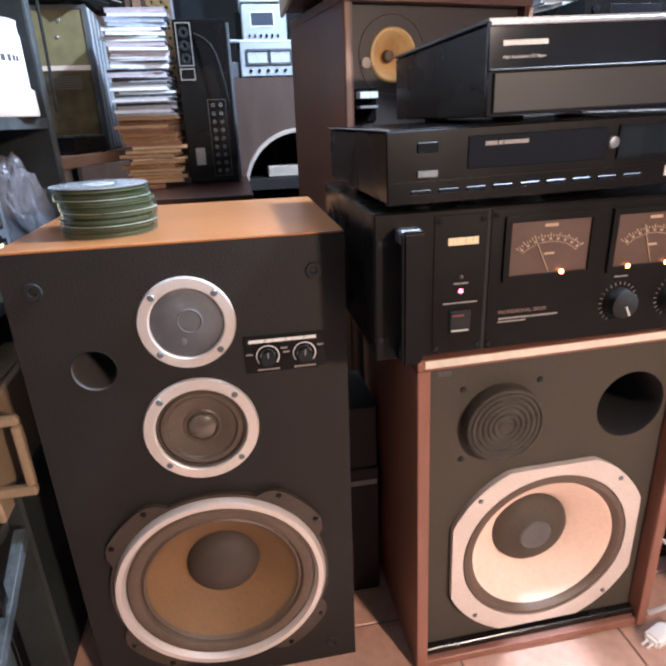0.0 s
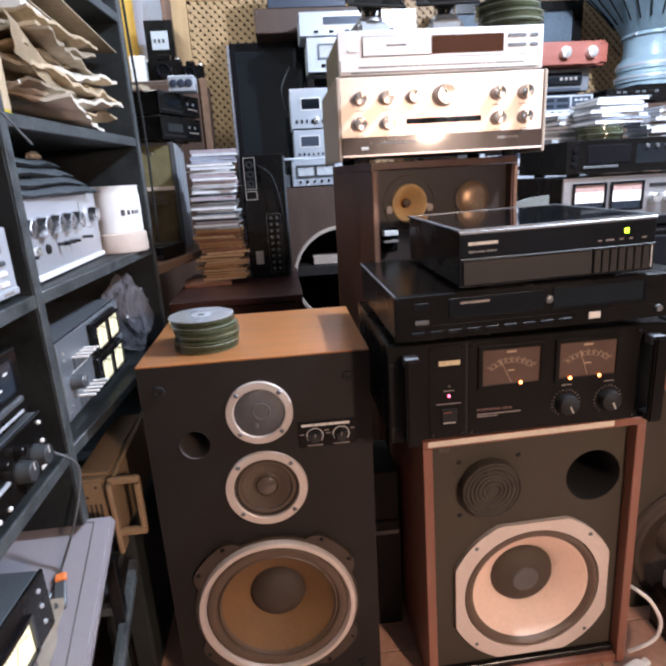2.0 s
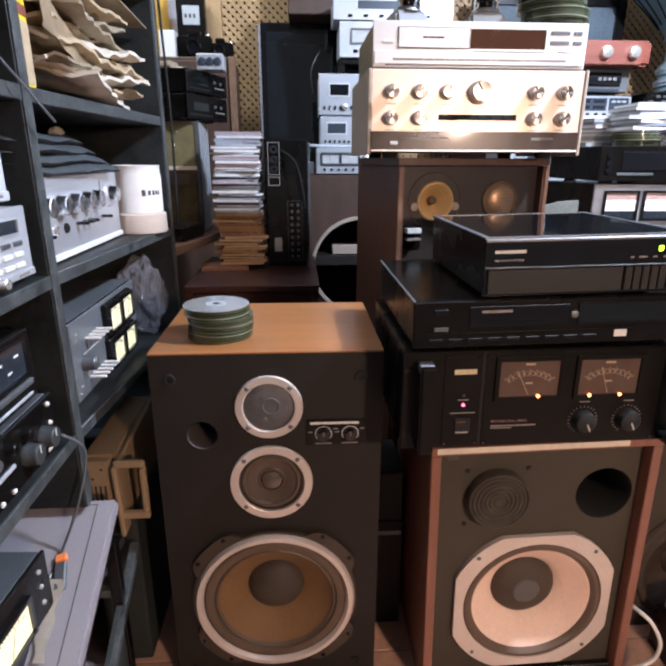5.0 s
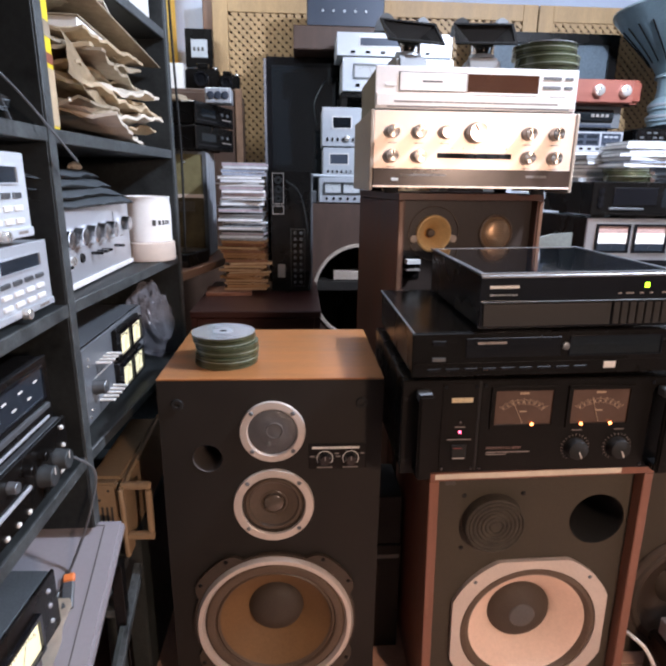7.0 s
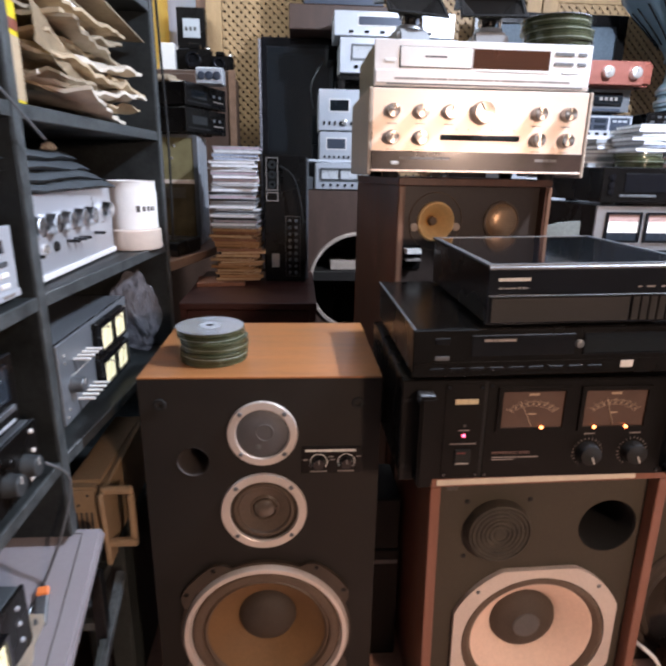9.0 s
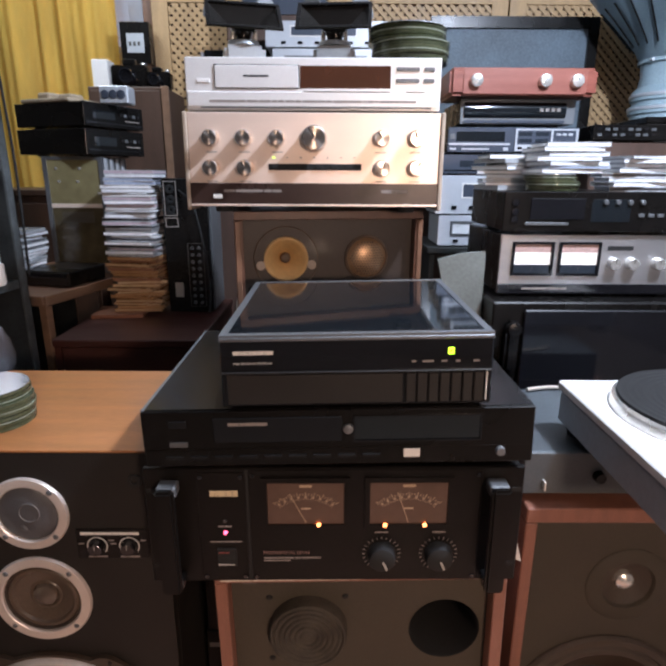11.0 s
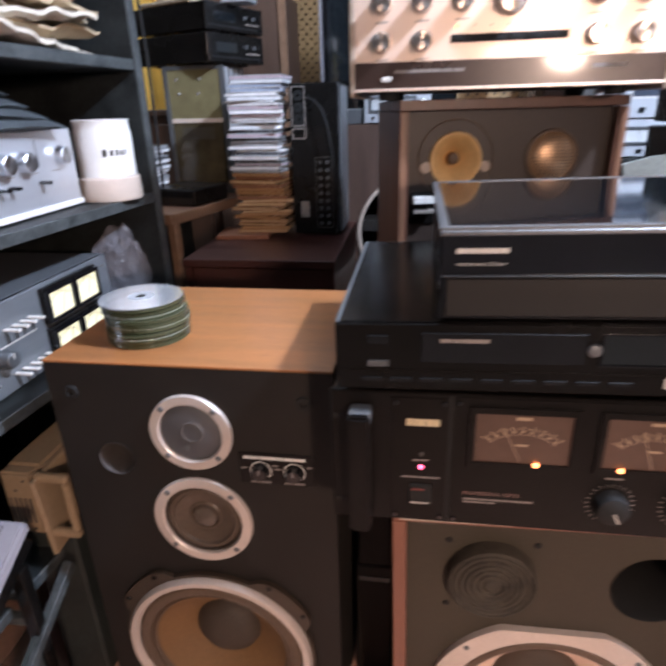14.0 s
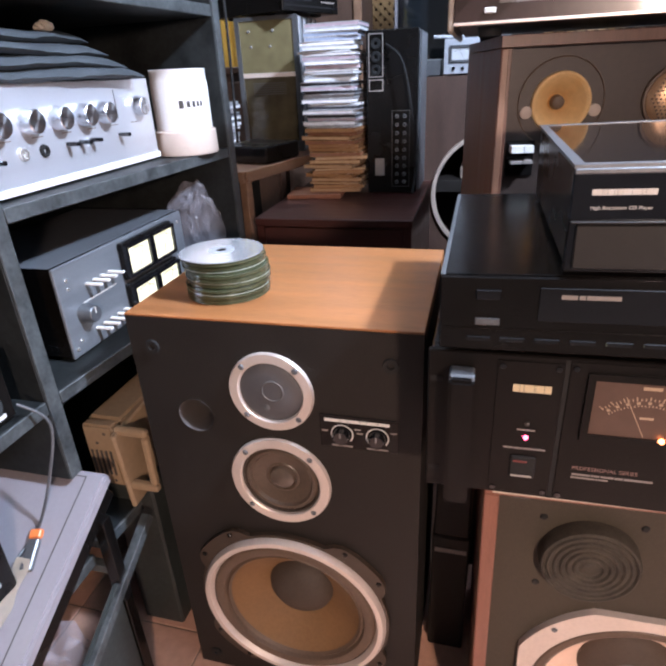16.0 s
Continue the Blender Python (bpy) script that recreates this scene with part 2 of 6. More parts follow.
# dark window; orange tint and faint glow stand in for a reflection
sheen_window = mat("orange_sheen_display", (0.045, 0.016, 0.009), 0.10, var=0.3, scale=10, grain=30, bump=0, coat=0.8, emit=(1.0, 0.3, 0.08), power=0.03)
blue_display = mat("blue_grey_display", (0.025, 0.032, 0.042), 0.15, var=0.2, bump=0, coat=0.6)
blue_panel = mat("dark_blue_panel", (0.055, 0.068, 0.095), 0.4, metal=0.3, var=0.15, scale=6, grain=200)
amp_black = mat("black_brushed_panel", (0.0058, 0.0048, 0.0043), 0.36, var=0.35, scale=7, grain=320, bump=0.03, spec=0.22)
dull_red = mat("dull_red_marking", (0.16, 0.035, 0.03), 0.5, var=0, bump=0)
mark_red_grey = mat("red_grey_marking", (0.22, 0.13, 0.11), 0.6, var=0, bump=0)
mark_scale = mat("pale_scale_print", (0.42, 0.30, 0.20), 0.6, var=0, bump=0)
mark_white = mat("white_marking", (0.70, 0.68, 0.64), 0.6, var=0, bump=0)
mark_grey = mat("grey_marking", (0.24, 0.21, 0.19), 0.6, var=0, bump=0)
mark_gold = mat("gold_marking", (0.72, 0.60, 0.38), 0.4, metal=0.3, var=0, bump=0)
mark_dark = mat("dark_marking", (0.06, 0.055, 0.05), 0.6, var=0, bump=0)
orange_plastic = mat("orange_plastic", (0.80, 0.22, 0.06), 0.45, var=0.08)
deck_grey = mat("scuffed_grey_panel", (0.22, 0.24, 0.26), 0.36, metal=0.45, var=0.15, scale=9, grain=200, stretch=(0.5, 6, 6))
cheek_wood = mat("pale_cheek_veneer", (0.40, 0.32, 0.25), 0.4, var=0.15, scale=6, grain=80, stretch=(6, 0.7, 6))
speaker_board = mat("dark_brown_front_board", (0.030, 0.019, 0.014), 0.5, var=0.25, scale=5, grain=120)
trim_wood = mat("worn_trim_wood", (0.17, 0.085, 0.05), 0.42, var=0.3, scale=7, grain=90, stretch=(6, 6, 0.7))
rubber = mat("black_rubber", (0.012, 0.012, 0.012), 0.75, var=0.2, grain=200)
wood_stud = mat("dark_wood_frame", (0.075, 0.042, 0.028), 0.5, var=0.25, scale=6, grain=80, stretch=(5, 5, 0.8))
stand_panel = mat("dark_green_grey_panel", (0.030, 0.036, 0.034), 0.55, var=0.4, scale=7, grain=110, bump=0.1)


# ---- mesh helpers ----
def join(*bms):
    """One bmesh of several; the others are freed."""
    out = bms[0]
    for b in bms[1:]:
        me = bpy.data.meshes.new("tmp")
        b.to_mesh(me)
        b.free()
        out.from_mesh(me)
        bpy.data.meshes.remove(me)
    return out


def moved(b, m):
    bmesh.ops.transform(b, matrix=m, verts=b.verts)
    return b


def box(x0, x1, y0, y1, z0, z1, r=0.0015, seg=1):
    b = bmesh.new()
    bmesh.ops.create_cube(b, size=1, matrix=Matrix.Translation(((x0 + x1) / 2, (y0 + y1) / 2, (z0 + z1) / 2)) @ Matrix.Diagonal((abs(x1 - x0), abs(y1 - y0), abs(z1 - z0), 1)))
    r = min(r, 0.4 * min(abs(x1 - x0), abs(y1 - y0), abs(z1 - z0)))
    if r > 0:
        bmesh.ops.bevel(b, geom=b.edges[:], offset=r, segments=seg, affect="EDGES")
    return b


def lathe(profile, n=32, x=0.0, y=0.0, z=0.0, axis="y"):
    """Turns (radius, forward) pairs about an axis; for axis y, forward is towards -y, for z it is up, for x towards +x."""
    b = bmesh.new()
    rings = []
    for r, f in profile:
        ring = []
        for i in range(1 if r <= 1e-6 else n):
            a = 2 * math.pi * i / n
            u, v = r * math.cos(a), r * math.sin(a)
            if axis == "y":
                co = (x + u, y - f, z + v)
            elif axis == "z":
                co = (x + u, y + v, z + f)
            else:
                co = (x + f, y + u, z + v)
            ring.append(b.verts.new(co))
        rings.append(ring)
    for p, q in zip(rings, rings[1:]):
        for i in range(n):
            j = (i + 1) % n
            if len(p) == 1 and len(q) == 1:
                continue
            if len(p) == 1:
                b.faces.new((p[0], q[j], q[i]))
            elif len(q) == 1:
                b.faces.new((p[i], p[j], q[0]))
            else:
                b.faces.new((p[i], p[j], q[j], q[i]))
    bmesh.ops.recalc_face_normals(b, faces=b.faces[:])
    return b


def outline_plate(outline, holes, thick, y=0.0):
    """A plate in the xz plane, front at y, with holes given as lists of (x, z)."""
    b = bmesh.new()
    edges = []
    for loop in [outline] + holes:
        vs = [b.verts.new((px, y, pz)) for px, pz in loop]
        edges += [b.edges.new((vs[i], vs[(i + 1) % len(vs)])) for i in range(len(vs))]
    bmesh.ops.triangle_fill(b, use_beauty=True, use_dissolve=False, edges=edges)
    faces = b.faces[:]
    ext = bmesh.ops.extrude_face_region(b, geom=faces)
    bmesh.ops.translate(b, vec=(0, thick, 0), verts=[g for g in ext["geom"] if isinstance(g, bmesh.types.BMVert)])
    bmesh.ops.recalc_face_normals(b, faces=b.faces[:])
    return b


def circle(cx, cz, r, n=36):
    return [(cx + r * math.cos(2 * math.pi * i / n), cz + r * math.sin(2 * math.pi * i / n)) for i in range(n)]


def rect(x0, x1, z0, z1):
    return [(x0, z0), (x1, z0), (x1, z1), (x0, z1)]


def tube(points, r, n=8):
    """A round cable along points, smoothed."""
    b = bmesh.new()
    pts = [Vector(p) for p in points]
    fine = []
    for i in range(len(pts) - 1):
        p0, p1, p2, p3 = pts[max(i - 1, 0)], pts[i], pts[i + 1], pts[min(i + 2, len(pts) - 1)]
        for k in range(6):
            t = k / 6
            fine.append(0.5 * ((2 * p1) + (p2 - p0) * t + (2 * p0 - 5 * p1 + 4 * p2 - p3) * t * t + (3 * p1 - p0 - 3 * p2 + p3) * t ** 3))
    fine.append(pts[-1])
    rings = []
    for i, p in enumerate(fine):
        d = (fine[min(i + 1, len(fine) - 1)] - fine[max(i - 1, 0)]).normalized()
        u = d.orthogonal().normalized()
        if rings:
            u = (last - d * last.dot(d)).normalized()
        last = u
        w = d.cross(u)
        rings.append([b.verts.new(p + r * (u * math.cos(2 * math.pi * k / n) + w * math.sin(2 * math.pi * k / n))) for k in range(n)])
    for p, q in zip(rings, rings[1:]):
        for k in range(n):
            b.faces.new((p[k], p[(k + 1) % n], q[(k + 1) % n], q[k]))
    b.faces.new(rings[0])
    b.faces.new(rings[-1])
    bmesh.ops.recalc_face_normals(b, faces=b.faces[:])
    return b


def mesh_of(name, b, material, smooth=35):
    me = bpy.data.meshes.new(name)
    b.to_mesh(me)
    b.free()
    me.materials.append(material)
    if smooth:
        me.set_sharp_from_angle(angle=radians(smooth))
        me.polygons.foreach_set("use_smooth", [True] * len(me.polygons))
        me.update()
    return me


def part(name, b, material, parent, label=""):
    ob = new(name, mesh_of(name, b, material))
    ob.parent = parent
    return tagged(ob, label)


def solid(name, b, material, label, category, group="", kind="", at=None):
    """A thing that is one plain mesh."""
    ob = new(name, mesh_of(name, b, material))
    if at is not None:
        ob.matrix_world = at
    return tagged(ob, label, category, group, kind)


def thing(name, label, category, at, group=""):
    ob = new(name)
    ob.empty_display_size = 0.05
    ob.matrix_world = at
    return tagged(ob, label, category, group)


def words(text, size, x, z, parent, material, y=-0.0006, name="lettering"):
    """Flat built-in lettering on a front, its left end at x and its middle at z."""
    data = bpy.data.curves.new("lettering", "FONT")
    data.body, data.size, data.extrude, data.align_y = text, size, 0.0002, "CENTER"
    tmp = bpy.data.objects.new("lettering", data)
    scene.collection.objects.link(tmp)
    bpy.context.view_layer.update()
    me = bpy.data.meshes.new_from_object(tmp.evaluated_get(bpy.context.evaluated_depsgraph_get()))
    bpy.data.objects.remove(tmp)
    me.materials.clear()
    me.materials.append(material)
    ob = new(name, me)
    ob.parent = parent
    ob.matrix_local = pose(x, y, z, 90)
    return ob


# fronts look towards -y; x from the middle, z from the foot
def marking(par, x, z, w, h, material, y=-0.0004, pieces=3, seed=1, name="marking"):
    rnd = random.Random(seed + int(1000 * (x + z)))
    bs, at = [], x - w / 2
    cuts = sorted(rnd.uniform(0.15, 0.85) for _ in range(pieces - 1)) + [1.0]
    last = 0.0
    for c in cuts:
        a0, a1 = x - w / 2 + last * w, x - w / 2 + c * w - 0.06 * w / pieces
        if a1 - a0 > 0.0006:
            bs.append(box(a0, a1, y, 0.0003, z - h / 2, z + h / 2, 0))
        last = c
    ob = part(name, join(*bs), material, par)
    return tagged(ob, kind="stuff") if len(cuts) > 1 else ob


def knob(par, x, z, r, l, material, y=0.0, pointer=None, n=28, name="knob", turn=0.0):
    k = part(name, lathe([(0, l), (r * 0.82, l), (r * 0.9, l * 0.94), (r * 0.94, l * 0.3), (r, l * 0.2), (r, 0), (0, 0)], n, x, y, z), material, par)
    if pointer:
        part("pointer", moved(box(-r * 0.07, r * 0.07, -l - 0.0006, -l * 0.9, r * 0.1, r * 0.8, 0), Matrix.Translation((x, y, z)) @ Matrix.Rotation(radians(turn), 4, "Y")), pointer, k)
    return k


def button(par, x, z, w, h, d, material, y=0.0, name="button"):
    return part(name, box(x - w / 2, x + w / 2, y - d, y + 0.001, z - h / 2, z + h / 2, 0.0008), material, par)


def window(par, x, z, w, h, material, y=0.0, rim=None, rw=0.003, name="display"):
    d = part(name, box(x - w / 2, x + w / 2, y - 0.0008, y + 0.002, z - h / 2, z + h / 2, 0.0003), material, par)
    if rim:
        part("bezel", outline_plate(rect(x - w / 2 - rw, x + w / 2 + rw, z - h / 2 - rw, z + h / 2 + rw), [rect(x - w / 2, x + w / 2, z - h / 2, z + h / 2)], 0.004, y - 0.0025), rim, d)
    return d


def meter(par, x, z, w, h, dial, rim, y=0.0, scale=mark_dark, needle=mark_dark, lean=0.3):
    """A needle meter: bezel, lit dial, scale ticks and needle."""
    m = part("meter", outline_plate(rect(x - w / 2 - 0.006, x + w / 2 + 0.006, z - h / 2 - 0.006, z + h / 2 + 0.006), [rect(x - w / 2, x + w / 2, z - h / 2, z + h / 2)], 0.008, y - 0.006), rim, par)
    part("dial", box(x - w / 2, x + w / 2, y - 0.0014, y + 0.001, z - h / 2, z + h / 2, 0), dial, m)
    bs = []
    for i in range(15):
        a = radians(-38 + 76 * i / 14)
        rr = h * 1.02
        tx, tz = x + rr * math.sin(a) * w / h * 0.62, z - h * 0.62 + rr * math.cos(a) * 0.92
        ln = h * (0.13 if i % 2 else 0.08)
        bs.append(moved(box(-0.0004, 0.0004, -0.0004, 0.0002, 0, ln, 0), Matrix.Translation((tx, y - 0.0016, tz)) @ Matrix.Rotation(a, 4, "Y")))
    part("scale", join(*bs), scale, m)
    part("needle", moved(box(-0.0003, 0.0003, -0.0004, 0.0002, 0, h * 0.8, 0), Matrix.Translation((x + 0.1 * w * lean, y - 0.003, z - h * 0.42)) @ Matrix.Rotation(radians(-24 * lean / 0.3), 4, "Y")), needle, m)
    return m


def unit(name, label, category, w, h, d, at, face, case, feet=0.012, group="", cheeks=None, panel=0.006, front_foot=0.05, foot_from=0.0):
    """A hi-fi box: case, front panel and four feet."""
    e = thing(name, label, category, at, group)
    part("case", box(-w / 2 + 0.003, w / 2 - 0.003, panel, d, feet, h - 0.001, 0.002), case, e)
    part("front_panel", box(-w / 2, w / 2, 0, panel, feet, h, 0.0015), face, e)
    if feet:
        for sx in (-1, 1):
            for yy in (front_foot, d - 0.05):
                part("foot", lathe([(0, foot_from), (0.016, foot_from), (0.018, feet), (0, feet)], 16, sx * (w / 2 - 0.05), yy, 0, "z"), rubber, e)
    if cheeks:
        for sx in (-1, 1):
            x0 = sx * w / 2
            part("side_cheek", box(min(x0, x0 + sx * 0.008), max(x0, x0 + sx * 0.008), -0.002, d, feet * 0.4, h + 0.001, 0.002), cheeks, e)
    return e


# ---- structure ----
def slab(name, b, material, label):
    return solid(name, b, material, label, name.split("_")[0], kind="structure")


X0, X1, Y0, Y1, H = -0.85, 2.6, -2.2, 2.95, 2.5
FLOOR = 0.05
slab("wall_north", box(X0 - 0.1, X1 + 0.1, Y1, Y1 + 0.1, 0, H, 0), wall_paint, "pale blue painted wall behind the shelves")
slab("wall_south", box(X0 - 0.1, X1 + 0.1, Y0 - 0.1, Y0, 0, H, 0), low_bounce_paint, "unseen wall, coloured dark to cut bounce light")
slab("wall_west", box(-1.5, -1.4, Y0, Y1, 0, H, 0), low_bounce_paint, "wall behind the bookcase, coloured dark to cut bounce light")
slab("wall_east", box(X1, X1 + 0.1, Y0, Y1, 0, H, 0), low_bounce_paint, "unseen wall, coloured dark to cut bounce light")
slab("ceiling", box(-1.5, X1 + 0.1, Y0 - 0.1, Y1 + 0.1, H, H + 0.1, 0), low_bounce_ceiling, "unseen ceiling, greyed to cut bounce light")
floor = slab("floor", box(-1.5, X1 + 0.1, Y0 - 0.1, Y1 + 0.1, -0.1, FLOOR - 0.004, 0), grout, "terracotta tiled floor with sandy grout")

# ---- lattice screens and curtain along the back ----


def lattice_screen(x0, x1, z0, z1, y):
    e = thing("lattice_screen", "pale wooden lattice cupboard door with diagonal slats", "screen", pose((x0 + x1) / 2, y, 0), "lattice screens")
    w = (x1 - x0) / 2
    st = 0.075
    part("stile", box(-w, -w + st, -0.02, 0.0, z0, z1, 0.002), pale_wood, e)
    part("stile", box(w - st, w, -0.02, 0.0, z0, z1, 0.002), pale_wood, e)
    part("rail", box(-w + st, w - st, -0.019, 0.0, z1 - st, z1, 0.002), pale_wood, e)
    part("rail", box(-w + st, w - st, -0.019, 0.0, z0, z0 + st, 0.002), pale_wood, e)
    a0, a1, c0, c1 = -w + st, w - st, z0 + st, z1 - st
    for sgn, yy in ((1, -0.013), (-1, -0.008)):
        bs = []
        step = 0.039
        n = int(((a1 - a0) + (c1 - c0)) / step) + 1
        for i in range(n):
            d = i * step
            if sgn > 0:
                p = (a0 + max(0, d - (c1 - c0)), c0 + min(d, c1 - c0))
                q = (a0 + min(d, a1 - a0), c0 + max(0, d - (a1 - a0)))
            else:
                p = (a1 - max(0, d - (c1 - c0)), c0 + min(d, c1 - c0))
                q = (a1 - min(d, a1 - a0), c0 + max(0, d - (a1 - a0)))
            L = math.hypot(q[0] - p[0], q[1] - p[1])
            if L < 0.01:
                continue
            ang = math.atan2(q[1] - p[1], q[0] - p[0])
            bs.append(moved(box(-L / 2, L / 2, -0.0022, 0.0022, -0.0085, 0.0085, 0), Matrix.Translation(((p[0] + q[0]) / 2, yy, (p[1] + q[1]) / 2)) @ Matrix.Rotation(-ang, 4, "Y")))
        tagged(part("slats", join(*bs), pale_wood, e, "thin crossed diagonal slats"), kind="stuff")
    part("backing", box(a0, a1, 0.006, 0.012, c0, c1, 0), brown_board, e)
    return e


lattice_screen(-0.447, 0.352, 0.9, 2.005, 2.77)
lattice_screen(0.358, 1.183, 0.9, 2.005, 2.77)
lattice_screen(1.19, 2.0, 0.9, 2.005, 2.77)
solid("cupboard", box(-0.50, 2.05, 2.792, 2.94, 0, 2.0, 0.003), trim_wood, "brown wooden cupboard carcass behind the lattice doors", "cupboard")


def curtain():
    b = bmesh.new()
    rows = []
    n = 120
    for k, z in enumerate([0.05 + 2.38 * i / 24 for i in range(25)]):
        row = []
        for i in range(n + 1):
            u = i / n
            x = -1.36 + 0.72 * u
            fold = 0.022 * math.sin(u * 34 + 1.6 * math.sin(u * 11) + 0.2 * math.sin(z * 2)) + 0.022 * math.sin(u * 13 + z * 0.4) + 0.006 * math.sin(u * 80 + z)
            row.append(b.verts.new((x, 2.80 + fold * (0.75 + 0.25 * (2.4 - z) / 2.4), z)))
        rows.append(row)
    for p, q in zip(rows, rows[1:]):
        for i in range(n):
            b.faces.new((p[i], p[i + 1], q[i + 1], q[i]))
    s = bmesh.ops.solidify(b, geom=b.faces[:], thickness=0.002)
    return solid("curtain", b, yellow_cloth, "mustard yellow curtain hanging in vertical folds", "curtain")


curtain()

# ---- loudspeakers ----


def screws(par, x, z, r, y, angles, material=chrome, sr=0.0045):
    for a in angles:
        part("screw", lathe([(0, 0.002), (sr * 0.7, 0.002), (sr, 0.0005), (sr, 0)], 10, x + r * math.cos(radians(a)), y, z + r * math.sin(radians(a))), material, par)


def large_speaker():
    """The black-fronted three-way box with a cherry top."""
    e = thing("loudspeaker", "three-way loudspeaker with black front and cherry top", "loudspeaker", pose(-0.0785, 0.67, 0))
    w, h, d = 0.2055, 0.791, 0.337
    part("top_panel", join(box(-w, w, 0.0, d, h - 0.0035, h, 0.0008), box(-w, w, 0.0195, d, h - 0.02, h - 0.0037, 0)), cherry, e, "orange-brown cherry veneer top")
    part("side_panel", box(-w, -w + 0.019, 0.019, d, 0.0, h - 0.0205, 0.001), black_vinyl, e)
    part("side_panel", box(w - 0.019, w, 0.019, d, 0.0, h - 0.0205, 0.001), black_vinyl, e)
    part("back_panel", box(-w + 0.0195, w - 0.0195, d - 0.018, d - 0.001, 0.0, h - 0.021, 0), black_vinyl, e)
    part("bottom_panel", box(-w + 0.0195, w - 0.0195, 0.02, d - 0.019, 0.0, 0.019, 0), black_vinyl, e)
    part("baffle", outline_plate(rect(-w, w, 0, h - 0.0038), [circle(0, 0.262, 0.146, 48), circle(0, 0.531, 0.060), circle(0, 0.686, 0.046), circle(-0.1215, 0.633, 0.0275)], 0.018), black_vinyl, e, "black textured vinyl baffle")
    # bass driver standing proud of the baffle
    wf = part("woofer", lathe([(0.142, 0.010), (0.147, 0.0185), (0.155, 0.0185), (0.1595, 0.012), (0.1595, 0.002), (0.142, 0.002)], 72, 0, 0, 0.262), ring_alloy, e, "bass driver with satin metal ring")
    lobes = []
    for i in range(96):
        a = 2 * math.pi * i / 96
        ear = max(0.0, math.cos(4 * (a - radians(45)))) ** 0.6
        r = 0.164 + 0.020 * min(1, 1.35 * ear)
        lobes.append((r * math.cos(a), 0.262 + r * math.sin(a)))
    part("basket", outline_plate(lobes, [circle(0, 0.262, 0.146, 48)], 0.008, -0.009), brass_lid, wf, "dark amber basket with four ears")
    screws(wf, 0, 0.262, 0.176, -0.009, (33, 57, 123, 147, 213, 237, 303, 327), black_metal, 0.0045)
    part("surround", lathe([(0.142, 0.008), (0.138, 0.013), (0.131, 0.0145), (0.124, 0.012), (0.121, 0.006), (0.117, 0.009), (0.113, 0.004)], 72, 0, 0, 0.262), surround_cloth, wf)
    part("cone", lathe([(0.113, 0.004), (0.111, 0.001), (0.085, -0.018), (0.058, -0.040)], 72, 0, 0, 0.262), brown_cone, wf, "brown paper cone")
    part("dust_cap", lathe([(0.058, -0.040), (0.054, -0.031), (0.042, -0.021), (0.022, -0.015), (0, -0.013)], 48, 0, 0, 0.262), dust_cloth, wf)
    # midrange
    md = part("midrange", lathe([(0.0605, -0.004), (0.0612, 0.004), (0.063, 0.0055), (0.0760, 0.005), (0.078, 0.002), (0.078, 0), (0.0605, 0)], 60, 0, 0, 0.531), ring_alloy, e, "midrange driver with satin metal ring")
    part("inner_ring", lathe([(0.0608, -0.004), (0.0600, 0.001), (0.0580, 0.001), (0.0570, -0.003)], 56, 0, 0, 0.531), dust_cloth, md)
    part("surround", lathe([(0.057, -0.003), (0.054, 0.0), (0.049, 0.0), (0.046, -0.004)], 48, 0, 0, 0.531), mid_cloth, md)
    part("cone", lathe([(0.046, -0.004), (0.036, -0.006), (0.0265, -0.009), (0.0245, -0.0075), (0.0225, -0.0075), (0.0205, -0.010)], 48, 0, 0, 0.531), mid_cloth, md, "grey-brown doped cone")
    part("dust_cap", lathe([(0.0205, -0.010), (0.018, -0.0045), (0.012, -0.001), (0.005, 0.0005), (0, 0.001)], 36, 0, 0, 0.531), dome_gloss, md, "small glossy brown dome")
    for a in (0, 60, 125, 180, 240, 300):
        part("rib", moved(box(0.030, 0.044, -0.0010, 0.0006, -0.0018, 0.0018, 0.0004), Matrix.Translation((0, 0.0062, 0.531)) @ Matrix.Rotation(radians(a), 4, "Y") @ Matrix.Rotation(radians(9), 4, "Z")), dust_cloth, md)
    screws(md, 0, 0.531, 0.0695, -0.005, (45, 135, 225, 315), grey_metal)
    # tweeter
    tw = part("tweeter", lathe([(0.0455, -0.006), (0.0462, 0.004), (0.048, 0.0055), (0.0597, 0.005), (0.0615, 0.002), (0.0615, 0), (0.0455, 0)], 56, 0, 0, 0.686), ring_alloy, e, "tweeter with satin metal ring")
    part("cone", lathe([(0.046, -0.006), (0.040, -0.003), (0.032, -0.005), (0.015, -0.012), (0.014, -0.008), (0.008, -0.003), (0, -0.002)], 40, 0, 0, 0.686), grey_dome, tw, "grey cone with dome")
    part("grille", lathe([(0.0458, 0.000), (0.040, 0.0025), (0.026, 0.0045), (0.012, 0.0055), (0, 0.0058)], 48, 0, 0, 0.686), mesh_grey, tw, "domed grey wire mesh")
    part("dome_ring", lathe([(0.0135, 0.0054), (0.0150, 0.0064), (0.0165, 0.0052)], 36, 0.004, 0, 0.690), grey_dome, tw)
    part("dent", moved(lathe([(0.0065, 0.0), (0.004, 0.0012), (0, 0.0016)], 18, 0, 0, 0), Matrix.Translation((-0.007, -0.0040, 0.664))), grey_metal, tw, "shiny dent in the mesh")
    screws(tw, 0, 0.686, 0.0538, -0.005, (45, 135, 225, 315), grey_metal)
    part("port", lathe([(0.0275, 0.001), (0.0265, -0.003), (0.0262, -0.11), (0, -0.11)], 36, -0.1215, 0, 0.633), port_plastic, e, "round reflex port")
